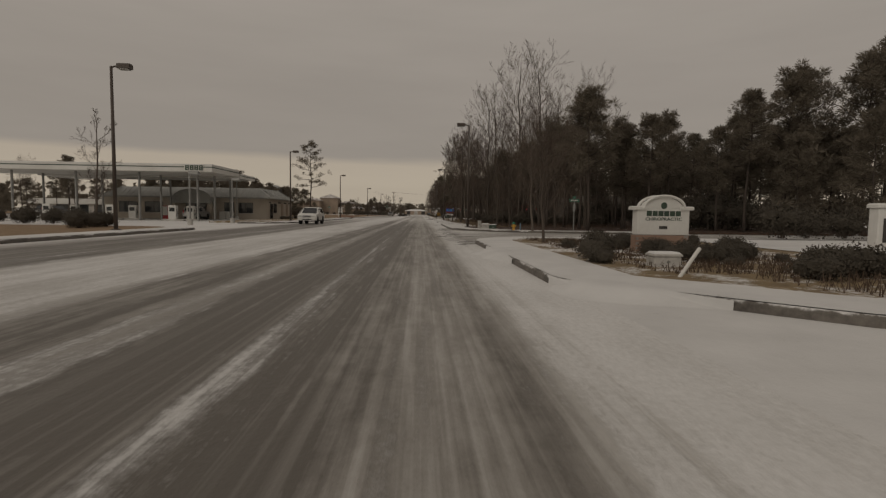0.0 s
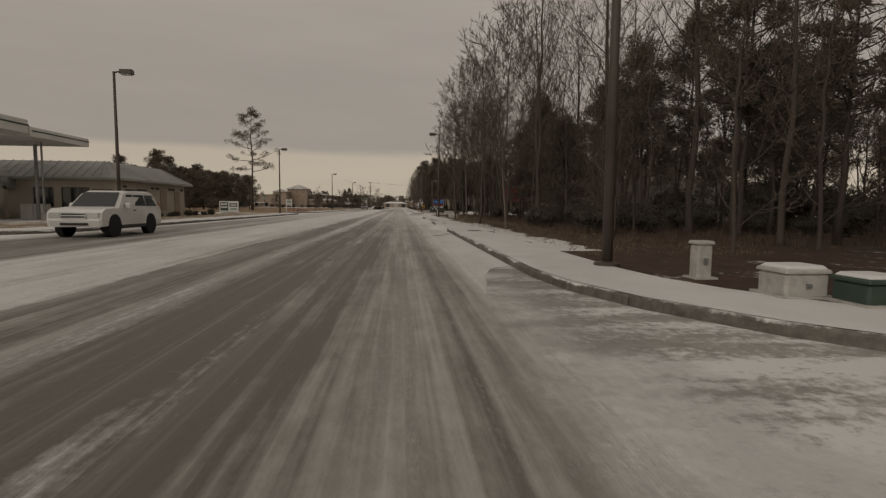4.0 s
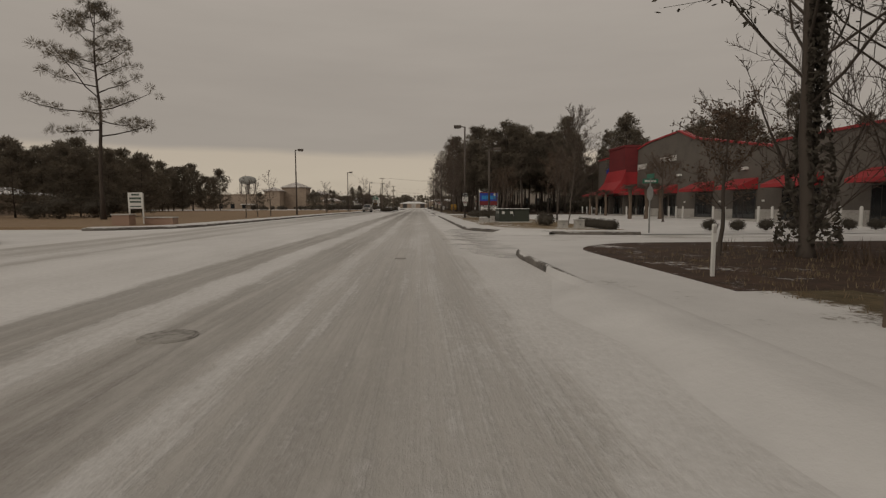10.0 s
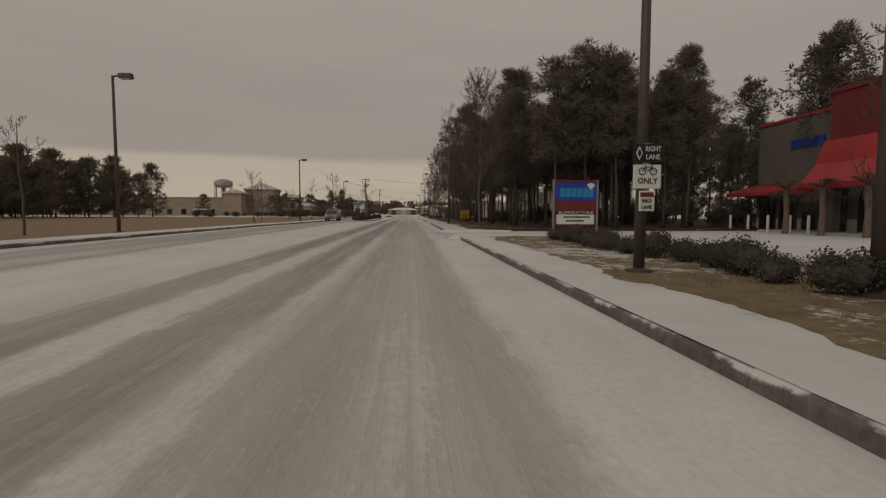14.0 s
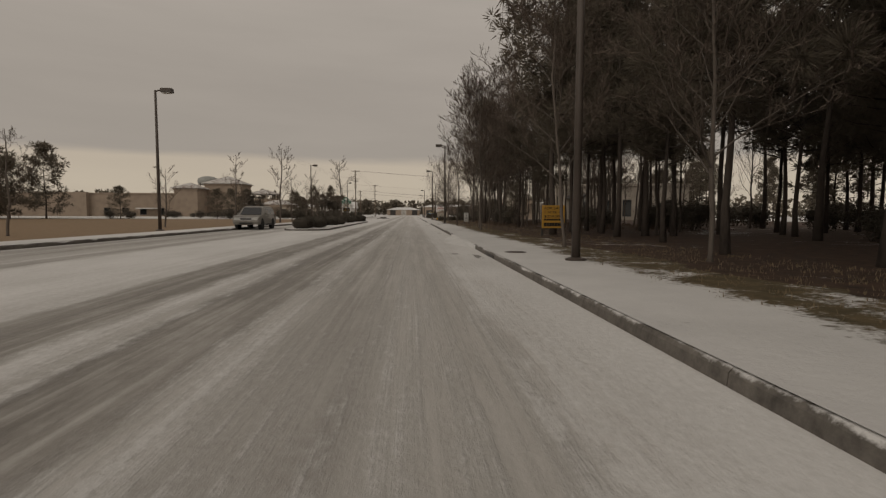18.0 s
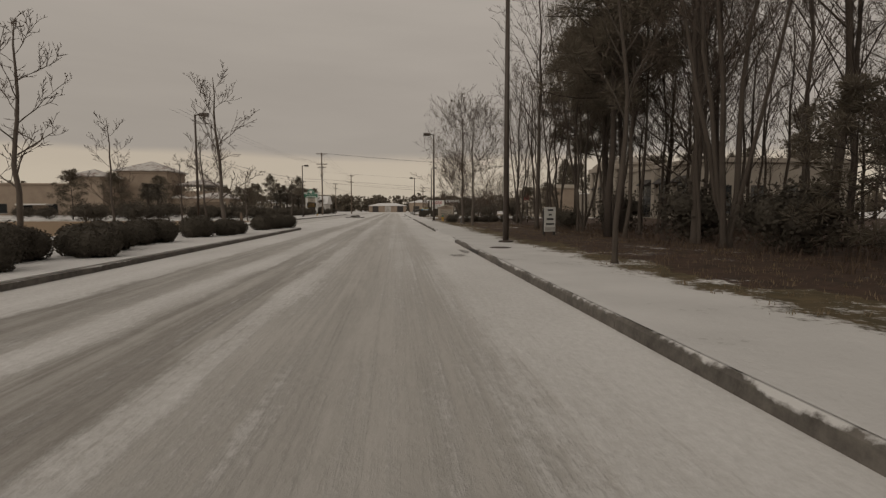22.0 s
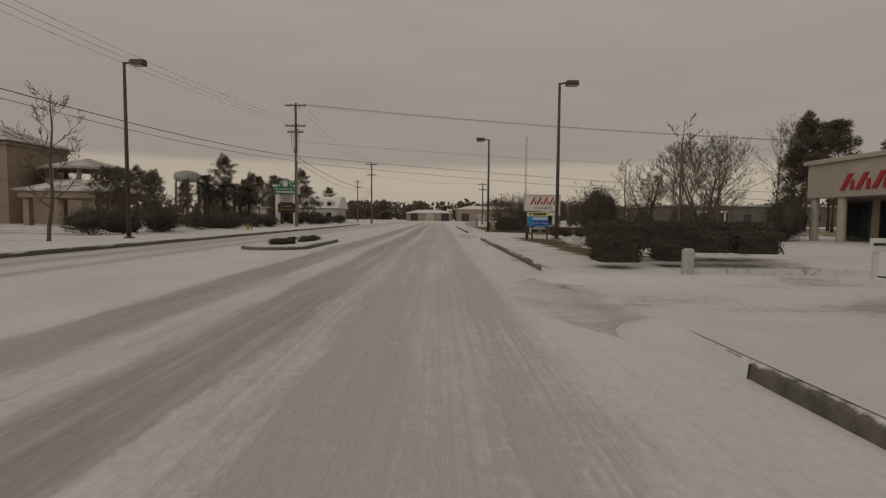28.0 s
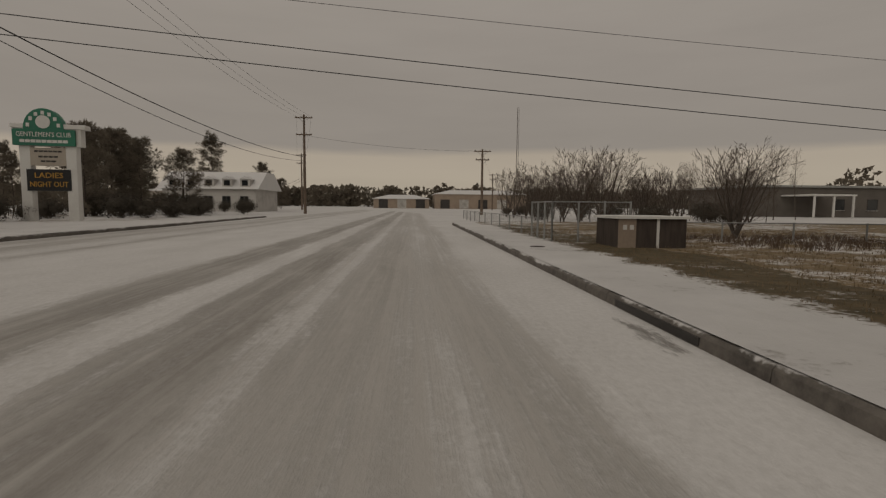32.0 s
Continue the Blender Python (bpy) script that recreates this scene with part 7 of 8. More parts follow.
for y0, y1, xx in ((283, 285.2, OX), (287, 289.2, OX), (291, 293.2, OX), (299.5, 301.1, OX - 0.6), (302.2, 304.4, OX - 0.6), (305.5, 307.1, OX - 0.6)):
    f = part("window", Soup().box(xx - 0.05, y0, 0.3, xx, y1, 4.3), M_frame, off)
    part("pane", Soup().box(xx - 0.07, y0 + 0.1, 0.4, xx - 0.05, (y0 + y1) / 2 - 0.05, 4.2), M_glass, f)
    part("pane", Soup().box(xx - 0.07, (y0 + y1) / 2 + 0.05, 0.4, xx - 0.05, y1 - 0.1, 4.2), M_glass, f)
    part("canopy_hood", Soup().wall([(xx, 5.0), (xx - 0.9, 4.4), (xx - 0.9, 4.3), (xx, 4.3)], "y", y0 - 0.2, y1 + 0.2), M_dark, off)
for k in range(4):
    x0 = OX + 2.0 + 3.8 * k
    window(off, x0, 0.8, x0 + 1.6, 3.8, 281.0)
wing = thing("shop_wing", "low cream stucco shop wing with snow on its roof", "building", (0, 0, 0))
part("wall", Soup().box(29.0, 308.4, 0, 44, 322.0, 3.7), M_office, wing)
part("snow_roof", Soup().bbox(28.8, 308.4, 3.7, 44.2, 322.0, 3.86, 0.05), M_snowcap, wing)
for k in range(3):
    part("wall_panel", Soup().box(28.94, 309.5 + 4.2 * k, 0.1, 29.0, 313.4 + 4.2 * k, 3.4), M_tan, wing)
av = thing("appliance_shop", "tan stucco shop with a portico and red wall lettering", "shop", (0, 0, 0))
part("wall", Soup().box(24.6, 308.4, 0, 28.7, 321.0, 4.6), M_tan, av)
part("wall", Soup().box(22.6, 312.0, 2.6, 24.6, 321.0, 4.6), M_cream, av, "portico front")
part("wall", Soup().box(22.6, 312.0, 0, 24.6, 313.0, 2.6), M_cream, av)
part("cornice", Soup().bbox(22.4, 311.8, 4.6, 28.7, 321.2, 4.85, 0.05), M_cream, av)
part("parapet", Soup().bbox(24.4, 308.2, 4.6, 28.7, 311.8, 5.2, 0.05), M_cream, av)
for y in (315.2, 318.6, 320.7):
    part("column", Soup().tube([(22.9, y, 0), (22.9, y, 2.6)], [0.24, 0.22], 12), M_cream, av)
for y0 in (313.4, 316.0, 318.6):
    f = part("window", Soup().box(24.54, y0, 0.1, 24.6, y0 + 2.0, 2.4), M_frame, av)
    part("pane", Soup().box(24.51, y0 + 0.1, 0.2, 24.54, y0 + 1.9, 2.3), M_glass, f)
for k in range(4):
    y = 318.4 - 1.05 * k
    part("logo_shape", Soup().wall([(y, 2.95), (y - 0.3, 2.95), (y - 0.85, 3.85), (y - 0.55, 3.85)], "x", 22.52, 22.6), M_red, av, "slanted red block of the brand mark")
    part("logo_shape", Soup().wall([(y - 0.7, 2.95), (y - 0.9, 2.95), (y - 0.95, 3.5), (y - 0.78, 3.5)], "x", 22.52, 22.6), M_red, av, "slanted red block of the brand mark")


def hedge(x0, y0, x1, y1, h, seed, label, z=0.1):
    """A clipped hedge: dense small leaves over a rough core."""
    rnd = random.Random(seed)
    g = Soup().bbox(x0 + 0.03, y0 + 0.03, 0.02, x1 - 0.03, y1 - 0.03, h - 0.03, 0.06)
    area = (x1 - x0) * (y1 - y0) + 2 * h * (x1 - x0 + y1 - y0)
    for _ in range(int(min(7000, area * 900))):
        f = rnd.random() * area
        if f < (x1 - x0) * (y1 - y0):
            p = Vector((rnd.uniform(x0, x1), rnd.uniform(y0, y1), h))
        else:
            u, z = rnd.random() * 2 * (x1 - x0 + y1 - y0), rnd.uniform(0.03, h)
            if u < x1 - x0:
                p = Vector((x0 + u, y0, z))
            elif u < x1 - x0 + y1 - y0:
                p = Vector((x1, y0 + u - (x1 - x0), z))
            elif u < 2 * (x1 - x0) + y1 - y0:
                p = Vector((x0 + u - (x1 - x0 + y1 - y0), y1, z))
            else:
                p = Vector((x0, y0 + u - (2 * (x1 - x0) + y1 - y0), z))
        p += Vector((rnd.gauss(0, 0.025), rnd.gauss(0, 0.025), rnd.gauss(0, 0.022)))
        p.z = max(p.z, 0.05)
        a, b = Vector((rnd.gauss(0, 1), rnd.gauss(0, 1), rnd.gauss(0, 1))).normalized() * 0.032, Vector((rnd.gauss(0, 1), rnd.gauss(0, 1), rnd.gauss(0, 1))).normalized() * 0.024
        g.add([tuple(p - a), tuple(p + b), tuple(p + a), tuple(p - b)], [(0, 1, 2, 3)])
    t = thing("hedge", label, "hedge", (0, 0, z))
    part("foliage", g, M_shrub, t)


hedge(3.4, 300.5, 4.25, 301.4, 0.54, 1, "clipped dark hedge at the mouth of the drive")
hedge(4.95, 301.0, 5.5, 301.8, 0.44, 2, "small clipped dark hedge along the drive")
hedge(5.7, 301.0, 6.5, 301.8, 0.46, 8, "clipped dark hedge along the drive")
hedge(6.7, 301.0, 7.6, 301.9, 0.48, 9, "clipped dark hedge along the drive")
hedge(3.9, 302.6, 8.6, 303.6, 0.68, 3, "long clipped dark hedge behind the drive")
hedge(4.9, 331.7, 7.3, 333.0, 1.1, 4, "dark clipped hedge beside the shop sign")
hedge(7.4, 331.7, 9.8, 332.9, 1.0, 5, "dark clipped hedge behind the shop sign")
for k, x in enumerate((6.9, 7.6, 8.3, 9.0, 9.6)):
    plant("shrub%d" % (k % 3), x, 330.3 + 0.1 * (k % 2), 0.13, k * 70, 0.34, label="small round shrub below the shop sign")
hedge(5.4, 324.2, 6.7, 325.4, 1.05, 6, "tall dark clipped hedge beside the drive", 0.0)
t = thing("cable_pedestal", "pale slim cable pedestal beside the hedge", "utility box", (4.75, 299.5, 0.1))
part("post", Soup().bbox(-0.1, -0.08, 0, 0.1, 0.08, 0.56, 0.03), M_concrete, t)
t = board_sign("drive_sign", "small white sign box on a post", 8.3, 299.3, 0.5, 0.34, 0.26, M_white, (0.0,), leg_mat=M_white)
bars(t, M_dark, [(-0.12, 0.12, 0.62, 0.05, 4)], 0.0)
for k, (x, y, s) in enumerate(((5.0, 274.0, 0.75), (6.1, 273.8, 0.6), (6.8, 273.6, 0.7), (7.7, 273.5, 0.75), (8.6, 273.5, 0.75), (9.6, 273.5, 0.7), (10.7, 273.5, 0.7), (6.2, 296.0, 0.5), (7.2, 296.4, 0.6), (8.1, 296.8, 0.6),
                               (7.2, 321.4, 0.75), (8.0, 321.8, 0.6), (9.0, 322.0, 0.7), (10.0, 322.4, 0.8), (4.5, 43.6, 0.75), (4.1, 42.2, 0.5), (4.9, 47.4, 0.35), (6.9, 43.0, 0.45), (9.2, 42.0, 0.55), (10.4, 41.2, 0.6),
                               (11.8, 40.4, 0.6), (8.2, 39.8, 0.7), (9.4, 38.6, 0.7), (7.0, 39.4, 0.6), (13.2, 41.8, 0.5))):
    plant("shrub%d" % (k % 3), x, y, 0.12, k * 70, s, label="rounded dark shrub in a planting bed")
plant("cedar1", 13.7, 333.2, 0.1, 30, 0.82)
plant("cedar0", 12.6, 325.0, 0.02, 130, 0.34)
plant("cedar1", 19.8, 318.6, 0.02, 70, 0.62)
plant("cedar0", 21.3, 321.0, 0.02, 170, 0.72)
plant("spread0", 31.4, 346.4, 0.08, 40, 0.78)
plant("tall1", 38.6, 347.7, 0.08, 120, 0.7)
plant("tall2", 40.9, 348.5, 0.08, 300, 0.72)
plant("oakling0", 19.65, 337.1, 0.08, 60, 1.15)
for x, y, s in ((14.5, 326.0, 0.38), (16.5, 324.0, 0.42), (18.5, 328.5, 0.4), (11.8, 312.5, 0.3), (20.0, 331.0, 0.42)):
    plant("cedar%d" % (int(y) % 2), x, y, 0.02, x * 40, s * 1.35, label="dense rounded evergreen at the edge of the car park")
plant("low1", 12.6, 331.5, 0.1, 40, 0.8)
plant("low0", 14.5, 318.0, 0.08, 10, 1.0)
plant("low1", 19.0, 326.0, 0.08, 200, 1.3)
plant("cedar0", 15.8, 340.0, 0.12, 20, 1.1, label="dark conical evergreen behind the shop sign")
plant("low0", 20.4, 339.5, 0.12, 120, 1.3)
plant("street1", 24.5, 341.0, 0.12, 60, 0.85)
plant("young2", 16.5, 335.0, 0.1, 90, 0.95)

# fenced cabinet and meadow near the end of the drive
cab = thing("equipment_shed", "low dark brown equipment shed with a white roof edge", "shed", (6.05, 341.2, 0.12))
part("wall", Soup().box(-0.9, 0, -0.05, 0.9, 1.6, 0.78), material("dark_stained_boards", (0.07, 0.055, 0.046), 0.9, grain=0.4, scale=8, bump=0.4, second=(0.035, 0.028, 0.024), stretch=(1, 1, 0.2)), cab)
part("roof", Soup().bbox(-0.98, -0.1, 0.78, 0.98, 1.7, 0.85, 0.01), M_white, cab)
part("corner_board", Soup().box(0.1, -0.02, 0, 0.17, 0.0, 0.78), M_white, cab)
part("wall", Soup().box(-0.92, -0.015, 0, -0.45, 0.0, 0.78), M_tan, cab)
for x in (-0.8, -0.62):
    part("meter_plate", Soup().box(x, -0.03, 0.5, x + 0.1, -0.015, 0.62), M_white, cab)
fen = thing("wire_fence", "chain-link fence of thin steel posts and wire", "fence", (0, 0, 0.12))
for a, b, h, n in (((4.0, 343.4), (6.4, 343.4), 1.25, 3), ((4.0, 343.4), (4.0, 346.0), 1.25, 3), ((7.4, 344.0), (26.0, 341.0), 0.65, 9), ((4.2, 346.0), (4.2, 372.0), 0.7, 10)):
    A, B = Vector((*a, 0)), Vector((*b, 0))
    for k in range(n + 1):
        p = A.lerp(B, k / n)
        part("post", Soup().tube([(p.x, p.y, -0.05), (p.x, p.y, h)], [0.03, 0.03], 6), M_steel, fen)
    part("top_rail", Soup().tube([(A.x, A.y, h - 0.03), (B.x, B.y, h - 0.03)], [0.018, 0.018], 5), M_steel, fen)
    d = (B - A).normalized()
    s = Soup()
    step = 0.2 if h > 1 else 0.34
    run = (B - A).length
    for k in range(int((run + h) / step)):
        for sgn in (1, -1):
            u0 = k * step - (h if sgn > 0 else 0)
            u1 = u0 + h if sgn > 0 else u0 - h
            c0, c1 = max(0, min(run, u0)), max(0, min(run, u1))
            if abs(c1 - c0) < 0.02:
                continue
            z0, z1 = abs(c0 - u0), abs(c1 - u0)
            p, q = A + d * c0, A + d * c1
            s.tube([(p.x, p.y, z0), (q.x, q.y, z1)], [0.0026, 0.0026], 3, caps=False)
    w = part("wire_mesh", s, M_steel, fen)
    w["kind"] = "stuff"

hall = thing("low_building", "long low grey building with a white porch", "building", (0, 0, 0))
part("wall", Soup().box(48, 398, 0, 95, 415, 4.2), M_grey_wall, hall)
part("roof", Soup().bbox(47.6, 397.6, 4.2, 95.4, 415.4, 4.5, 0.05), M_roof, hall)
part("porch_roof", Soup().bbox(52, 392, 2.9, 58, 398, 3.1, 0.04), M_white, hall)
for x in (52.3, 55, 57.7):
    part("porch_post", Soup().box(x - 0.1, 392.1, 0, x + 0.1, 392.3, 2.9), M_white, hall)
for k in range(6):
    window(hall, 60 + 5 * k, 1.0, 61.6 + 5 * k, 2.6, 398.0)

# ---------------------------------------------------------------- west side beyond the field
big = thing("superstore", "large tan stucco store with hipped entrance towers", "building", (0, 0, 0))
part("wall", Soup().box(-150, 345, 0, -67.5, 375, 6.6), M_tan, big)
part("wall", Soup().box(-105, 343.6, 0, -92, 345, 7.0), M_tan, big)
part("parapet", Soup().bbox(-150.2, 344.7, 6.6, -67.5, 375, 6.9, 0.05), M_tan, big)
for x0, x1, y0, y1, e, a in ((-67.5, -61.0, 343, 350, 8.3, 10.0), (-62.0, -51.4, 351, 361, 10.1, 12.6)):
    part("tower", Soup().box(x0, y0, 0, x1, y1, e), M_tan, big)
    part("cornice", Soup().bbox(x0 - 0.25, y0 - 0.25, e - 0.55, x1 + 0.25, y1 + 0.25, e - 0.15, 0.04), M_tan, big)
    part("roof", hip_roof(x0, y0, x1, y1, e + 0.1, a, 0.7), M_tile, big, "hipped brown roof dusted with snow")
part("wall", Soup().box(-51.4, 353, 0, -44, 361, 4.0), M_tan, big)
part("roof", hip_roof(-51.4, 353, -44, 361, 4.1, 5.4, 0.6, 3.0), M_tile, big, "low roof dusted with snow")
part("rotunda", Soup().tube([(-46.0, 357.0, 0), (-46.0, 357.0, 5.6)], [4.6, 4.6], 8), M_tan, big, "eight-sided lobby below the lantern roof")
for k in range(8):
    a = 2 * math.pi * (k + 0.5) / 8
    part("lantern_post", Soup().tube([(-46.0 + 4.3 * math.cos(a), 357.0 + 4.3 * math.sin(a), 5.5), (-46.0 + 4.3 * math.cos(a), 357.0 + 4.3 * math.sin(a), 7.0)], [0.25, 0.25], 8), M_cream, big)
part("roof", Soup().tube([(-46.0, 357.0, 6.95), (-46.0, 357.0, 7.2), (-46.0, 357.0, 8.6)], [5.4, 5.5, 0.2], 8), M_tile, big, "eight-sided roof dusted with snow")
part("porch_roof", Soup().bbox(-43, 342, 3.0, -35, 352, 3.7, 0.05), M_tan, big)
part("porch_roof", hip_roof(-43, 342, -35, 352, 3.85, 5.0, 0.3, 3.2), M_tile, big, "hipped porch roof dusted with snow")
for x in (-42.4, -35.6):
    for y in (342.6, 347.5):
        part("column", Soup().box(x - 0.3, y - 0.3, 0, x + 0.3, y + 0.3, 3.0), M_tan, big)
for k in range(4):
    window(big, -88 + 5 * k, 0.6, -86.2 + 5 * k, 2.6, 345.0)
part("loading_canopy", Soup().bbox(-78, 342.5, 2.3, -72, 345, 2.6, 0.05), M_white, big)

strip_shop = thing("roadside_shop", "low white shop with a dark front beyond the filling station", "shop", (0, 0, 0))
part("wall", Soup().box(-88, 150, 0, -61, 162, 3.4), M_offwhite, strip_shop)
part("fascia", Soup().bbox(-88.3, 149.4, 2.3, -60.7, 150.0, 3.5, 0.04), M_white, strip_shop)
for k in range(6):
    window(strip_shop, -86.5 + 4.2 * k, 0.3, -83.6 + 4.2 * k, 2.2, 150.0, bars_n=2)
low = thing("low_house", "low tan building behind the trees", "building", (0, 0, 0))
part("wall", Soup().box(-78, 186, 0, -57, 198, 3.0), M_tan, low)
part("roof", hip_roof(-78, 186, -57, 198, 3.1, 4.2, 0.5, 4.0), M_snowcap, low)
for k in range(4):
    window(low, -76 + 4.6 * k, 0.9, -74.4 + 4.6 * k, 2.2, 186.0)
inn = thing("dormer_building", "white building with a snowy roof and a row of dormers", "building", (0, 0, 0))
inn.scale = (1, 1, 0.8)
part("wall", Soup().box(-37, 406, 0, -23.5, 418, 4.2), M_offwhite, inn)
part("roof", Soup().wall([(405.2, 4.2), (418.8, 4.2), (414.0, 7.6), (410.0, 7.6)], "x", -37.6, -22.9), M_snowcap, inn, "steep roof covered with snow")
for k in range(5):
    x = -35.4 + 2.6 * k
    d = part("dormer", Soup().box(x - 0.7, 405.8, 4.6, x + 0.7, 409.5, 6.0), M_offwhite, inn)
    part("dormer_roof", Soup().wall([(x - 0.85, 6.0), (x + 0.85, 6.0), (x, 6.6)], "y", 405.6, 410.2), M_snowcap, d)
    part("pane", Soup().box(x - 0.42, 405.74, 4.85, x + 0.42, 405.8, 5.8), M_glass, d)
for k in range(5):
    window(inn, -36.2 + 2.6 * k, 0.9, -35.0 + 2.6 * k, 2.9, 406.0, bars_n=2)
for x0, x1, y0, y1, h, m, nm in ((-15, 6, 522, 545, 3.6, M_tan, "long low warehouse at the end of the road"), (8, 42, 516, 540, 5.4, M_tan, "long tan warehouse at the end of the road"),
                                 (-72, -50, 470, 490, 4.5, M_cream, "pale shop building beyond the bend")):
    t = thing("warehouse", nm, "building", (0, 0, 0))
    part("wall", Soup().box(x0, y0, 0, x1, y1, h), m, t)
    part("roof", hip_roof(x0, y0, x1, y1, h + 0.1, h + 1.6, 0.4, 6.0), M_snowcap, t)
    n = int((x1 - x0) / 7)
    for k in range(n):
        x = x0 + 2 + 7 * k
        part("loading_door", Soup().box(x, y0 - 0.06, 0.1, x + 3.4, y0, 3.4), M_concrete if k % 2 else M_dark, t)

wt = thing("water_tower", "pale water tower standing on tall steel legs", "water tower", (-172, 640, 0))
prof = [(0.2, 24.0), (5.5, 24.6), (8.0, 26.2), (8.3, 28.5), (7.6, 30.4), (4.5, 31.8), (0.3, 32.4)]
part("tank", Soup().tube([(0, 0, z) for _, z in prof], [r for r, _ in prof], 24), M_roof, wt, smooth=True)
for k in range(6):
    a = math.pi * k / 3
    part("leg", Soup().tube([(8.6 * math.cos(a), 8.6 * math.sin(a), 0), (7.6 * math.cos(a), 7.6 * math.sin(a), 26.5)], [0.45, 0.4], 8), M_bronze, wt)
    b = math.pi * (k + 1) / 3
    part("brace", Soup().tube([(8.2 * math.cos(a), 8.2 * math.sin(a), 12), (8.2 * math.cos(b), 8.2 * math.sin(b), 12)], [0.16, 0.16], 5), M_bronze, wt)
part("riser_pipe", Soup().tube([(0, 0, 0), (0, 0, 24.2)], [0.9, 0.9], 10), M_bronze, wt)

mast = thing("radio_mast", "thin lattice radio mast beyond the shops", "mast", (39, 520, 0))
for k in range(3):
    a = 2 * math.pi * k / 3
    part("leg", Soup().tube([(0.5 * math.cos(a), 0.5 * math.sin(a), 0), (0.35 * math.cos(a), 0.35 * math.sin(a), 38)], [0.06, 0.05], 4), M_bronze, mast)
for k in range(24):
    a, b = 2 * math.pi * k / 3, 2 * math.pi * (k + 1) / 3
    part("brace", Soup().tube([(0.45 * math.cos(a), 0.45 * math.sin(a), 1.5 * k + 1), (0.45 * math.cos(b), 0.45 * math.sin(b), 1.5 * k + 2.5)], [0.03, 0.03], 3), M_bronze, mast)

# ---------------------------------------------------------------- utility poles and wires


def utility_pole(x, y, h, arms, turn=0, lean=0.0, gear=False, label="brown timber utility pole with crossarms"):
    t = thing("utility_pole", label, "utility pole", (x, y, 0.05), turn, group="utility poles")
    t.matrix_basis = pose(x, y, 0.05, 0, lean, turn)
    part("pole", Soup().tube([(0, 0, -0.05), (0, 0, h * 0.5), (0, 0, h)], [0.2, 0.16, 0.12], 10), M_wood_post, t)
    for z, w in arms:
        part("crossarm", Soup().bbox(-w / 2, -0.2, z - 0.07, w / 2, -0.1, z + 0.07, 0.01), M_wood_post, t)
        for k in range(4):
            xx = -w / 2 + 0.12 + (w - 0.24) * k / 3
            part("insulator", Soup().tube([(xx, -0.15, z + 0.07), (xx, -0.15, z + 0.14), (xx, -0.15, z + 0.22)], [0.03, 0.06, 0.025], 7), M_steel, t)
        for sx in (-1, 1):
            part("brace", Soup().tube([(0, -0.16, z - 0.55), (sx * w * 0.3, -0.16, z - 0.07)], [0.018, 0.018], 4), M_steel, t)
    if gear:
        for sx in (-0.45, -0.25, 0.25, 0.45):
            part("cutout", Soup().tube([(sx, -0.2, h * 0.79), (sx, -0.24, h * 0.74)], [0.04, 0.03], 6), M_steel, t)
            part("riser", Soup().tube([(sx, -0.22, h * 0.74), (sx * 0.9, -0.24, h * 0.66), (sx * 0.3, -0.2, h * 0.6)], [0.02] * 3, 5), M_cable, t)
        part("conduit", Soup().tube([(0.14, -0.12, 0), (0.12, -0.12, h * 0.6)], [0.05, 0.05], 6), M_steel, t)
    return t


P1, P2, P3 = (-16.6, 349.0), (-13.9, 394.5), (-24.0, 440.0)
utility_pole(*P1, 14.2, ((13.9, 2.4), (11.6, 2.4), (10.9, 1.9)), gear=True)
utility_pole(*P2, 12.4, ((12.0, 2.2), (9.9, 2.0)))
utility_pole(*P3, 12.0, ((11.6, 2.2), (9.9, 2.0)))
utility_pole(9.0, 396.0, 8.6, ((8.3, 2.2), (7.2, 1.8)))
utility_pole(22.0, 470.0, 10.0, ((9.7, 2.2), (8.4, 1.8)))
utility_pole(30.0, 500.0, 10.0, ((9.7, 2.2),))
utility_pole(-45.0, 490.0, 11.0, ((10.6, 2.2),))
utility_pole(50.0, 352.0, 11.0, ((10.6, 2.4), (5.4, 1.8)))
utility_pole(-17.5, 290.0, 0.9, (), label="short timber stub post by the kerb")


def wire(a, b, sag, r=0.018):
    t = thing("overhead_wire", "black overhead wire sagging between utility poles", "wire", (0, 0, 0), group="overhead wires")
    A, B = Vector(a), Vector(b)
    pts = []
    for i in range(17):
        f = i / 16
        p = A.lerp(B, f)
        p.z -= sag * 4 * f * (1 - f)
        pts.append(p)
    part("strand", Soup().tube(pts, [r] * 17, 4), M_cable, t)


for dx, z in ((-1.0, 14.1), (0.3, 14.1), (1.0, 14.1)):
    wire((P1[0] + dx, P1[1] - 0.15, z), (50 + dx, 352, 10.8), 0.5, 0.011)
wire((P1[0], P1[1] - 0.2, 9.9), (50, 352, 7.0), 0.4, 0.01)
wire((P1[0], P1[1] - 0.2, 8.25), (50, 352, 4.3), 0.35)
wire((P1[0], P1[1] - 0.2, 7.5), (50, 352, 3.3), 0.35)
for z1, z2, sag, r in ((8.2, 7.2, 0.9, 0.03), (7.7, 6.7, 1.2, 0.02)):
    wire((P1[0], P1[1], z1), (P2[0], P2[1], z2), sag, r)
    wire((P2[0], P2[1], z2), (P3[0], P3[1], z2 - 0.3), sag * 0.7, r)
    wire((P3[0], P3[1], z2 - 0.3), (-45.0, 490.0, z2 - 0.3), sag, r)
    wire((P1[0], P1[1], z1), (-26, 300, z1 + 0.5), 0.9, r)
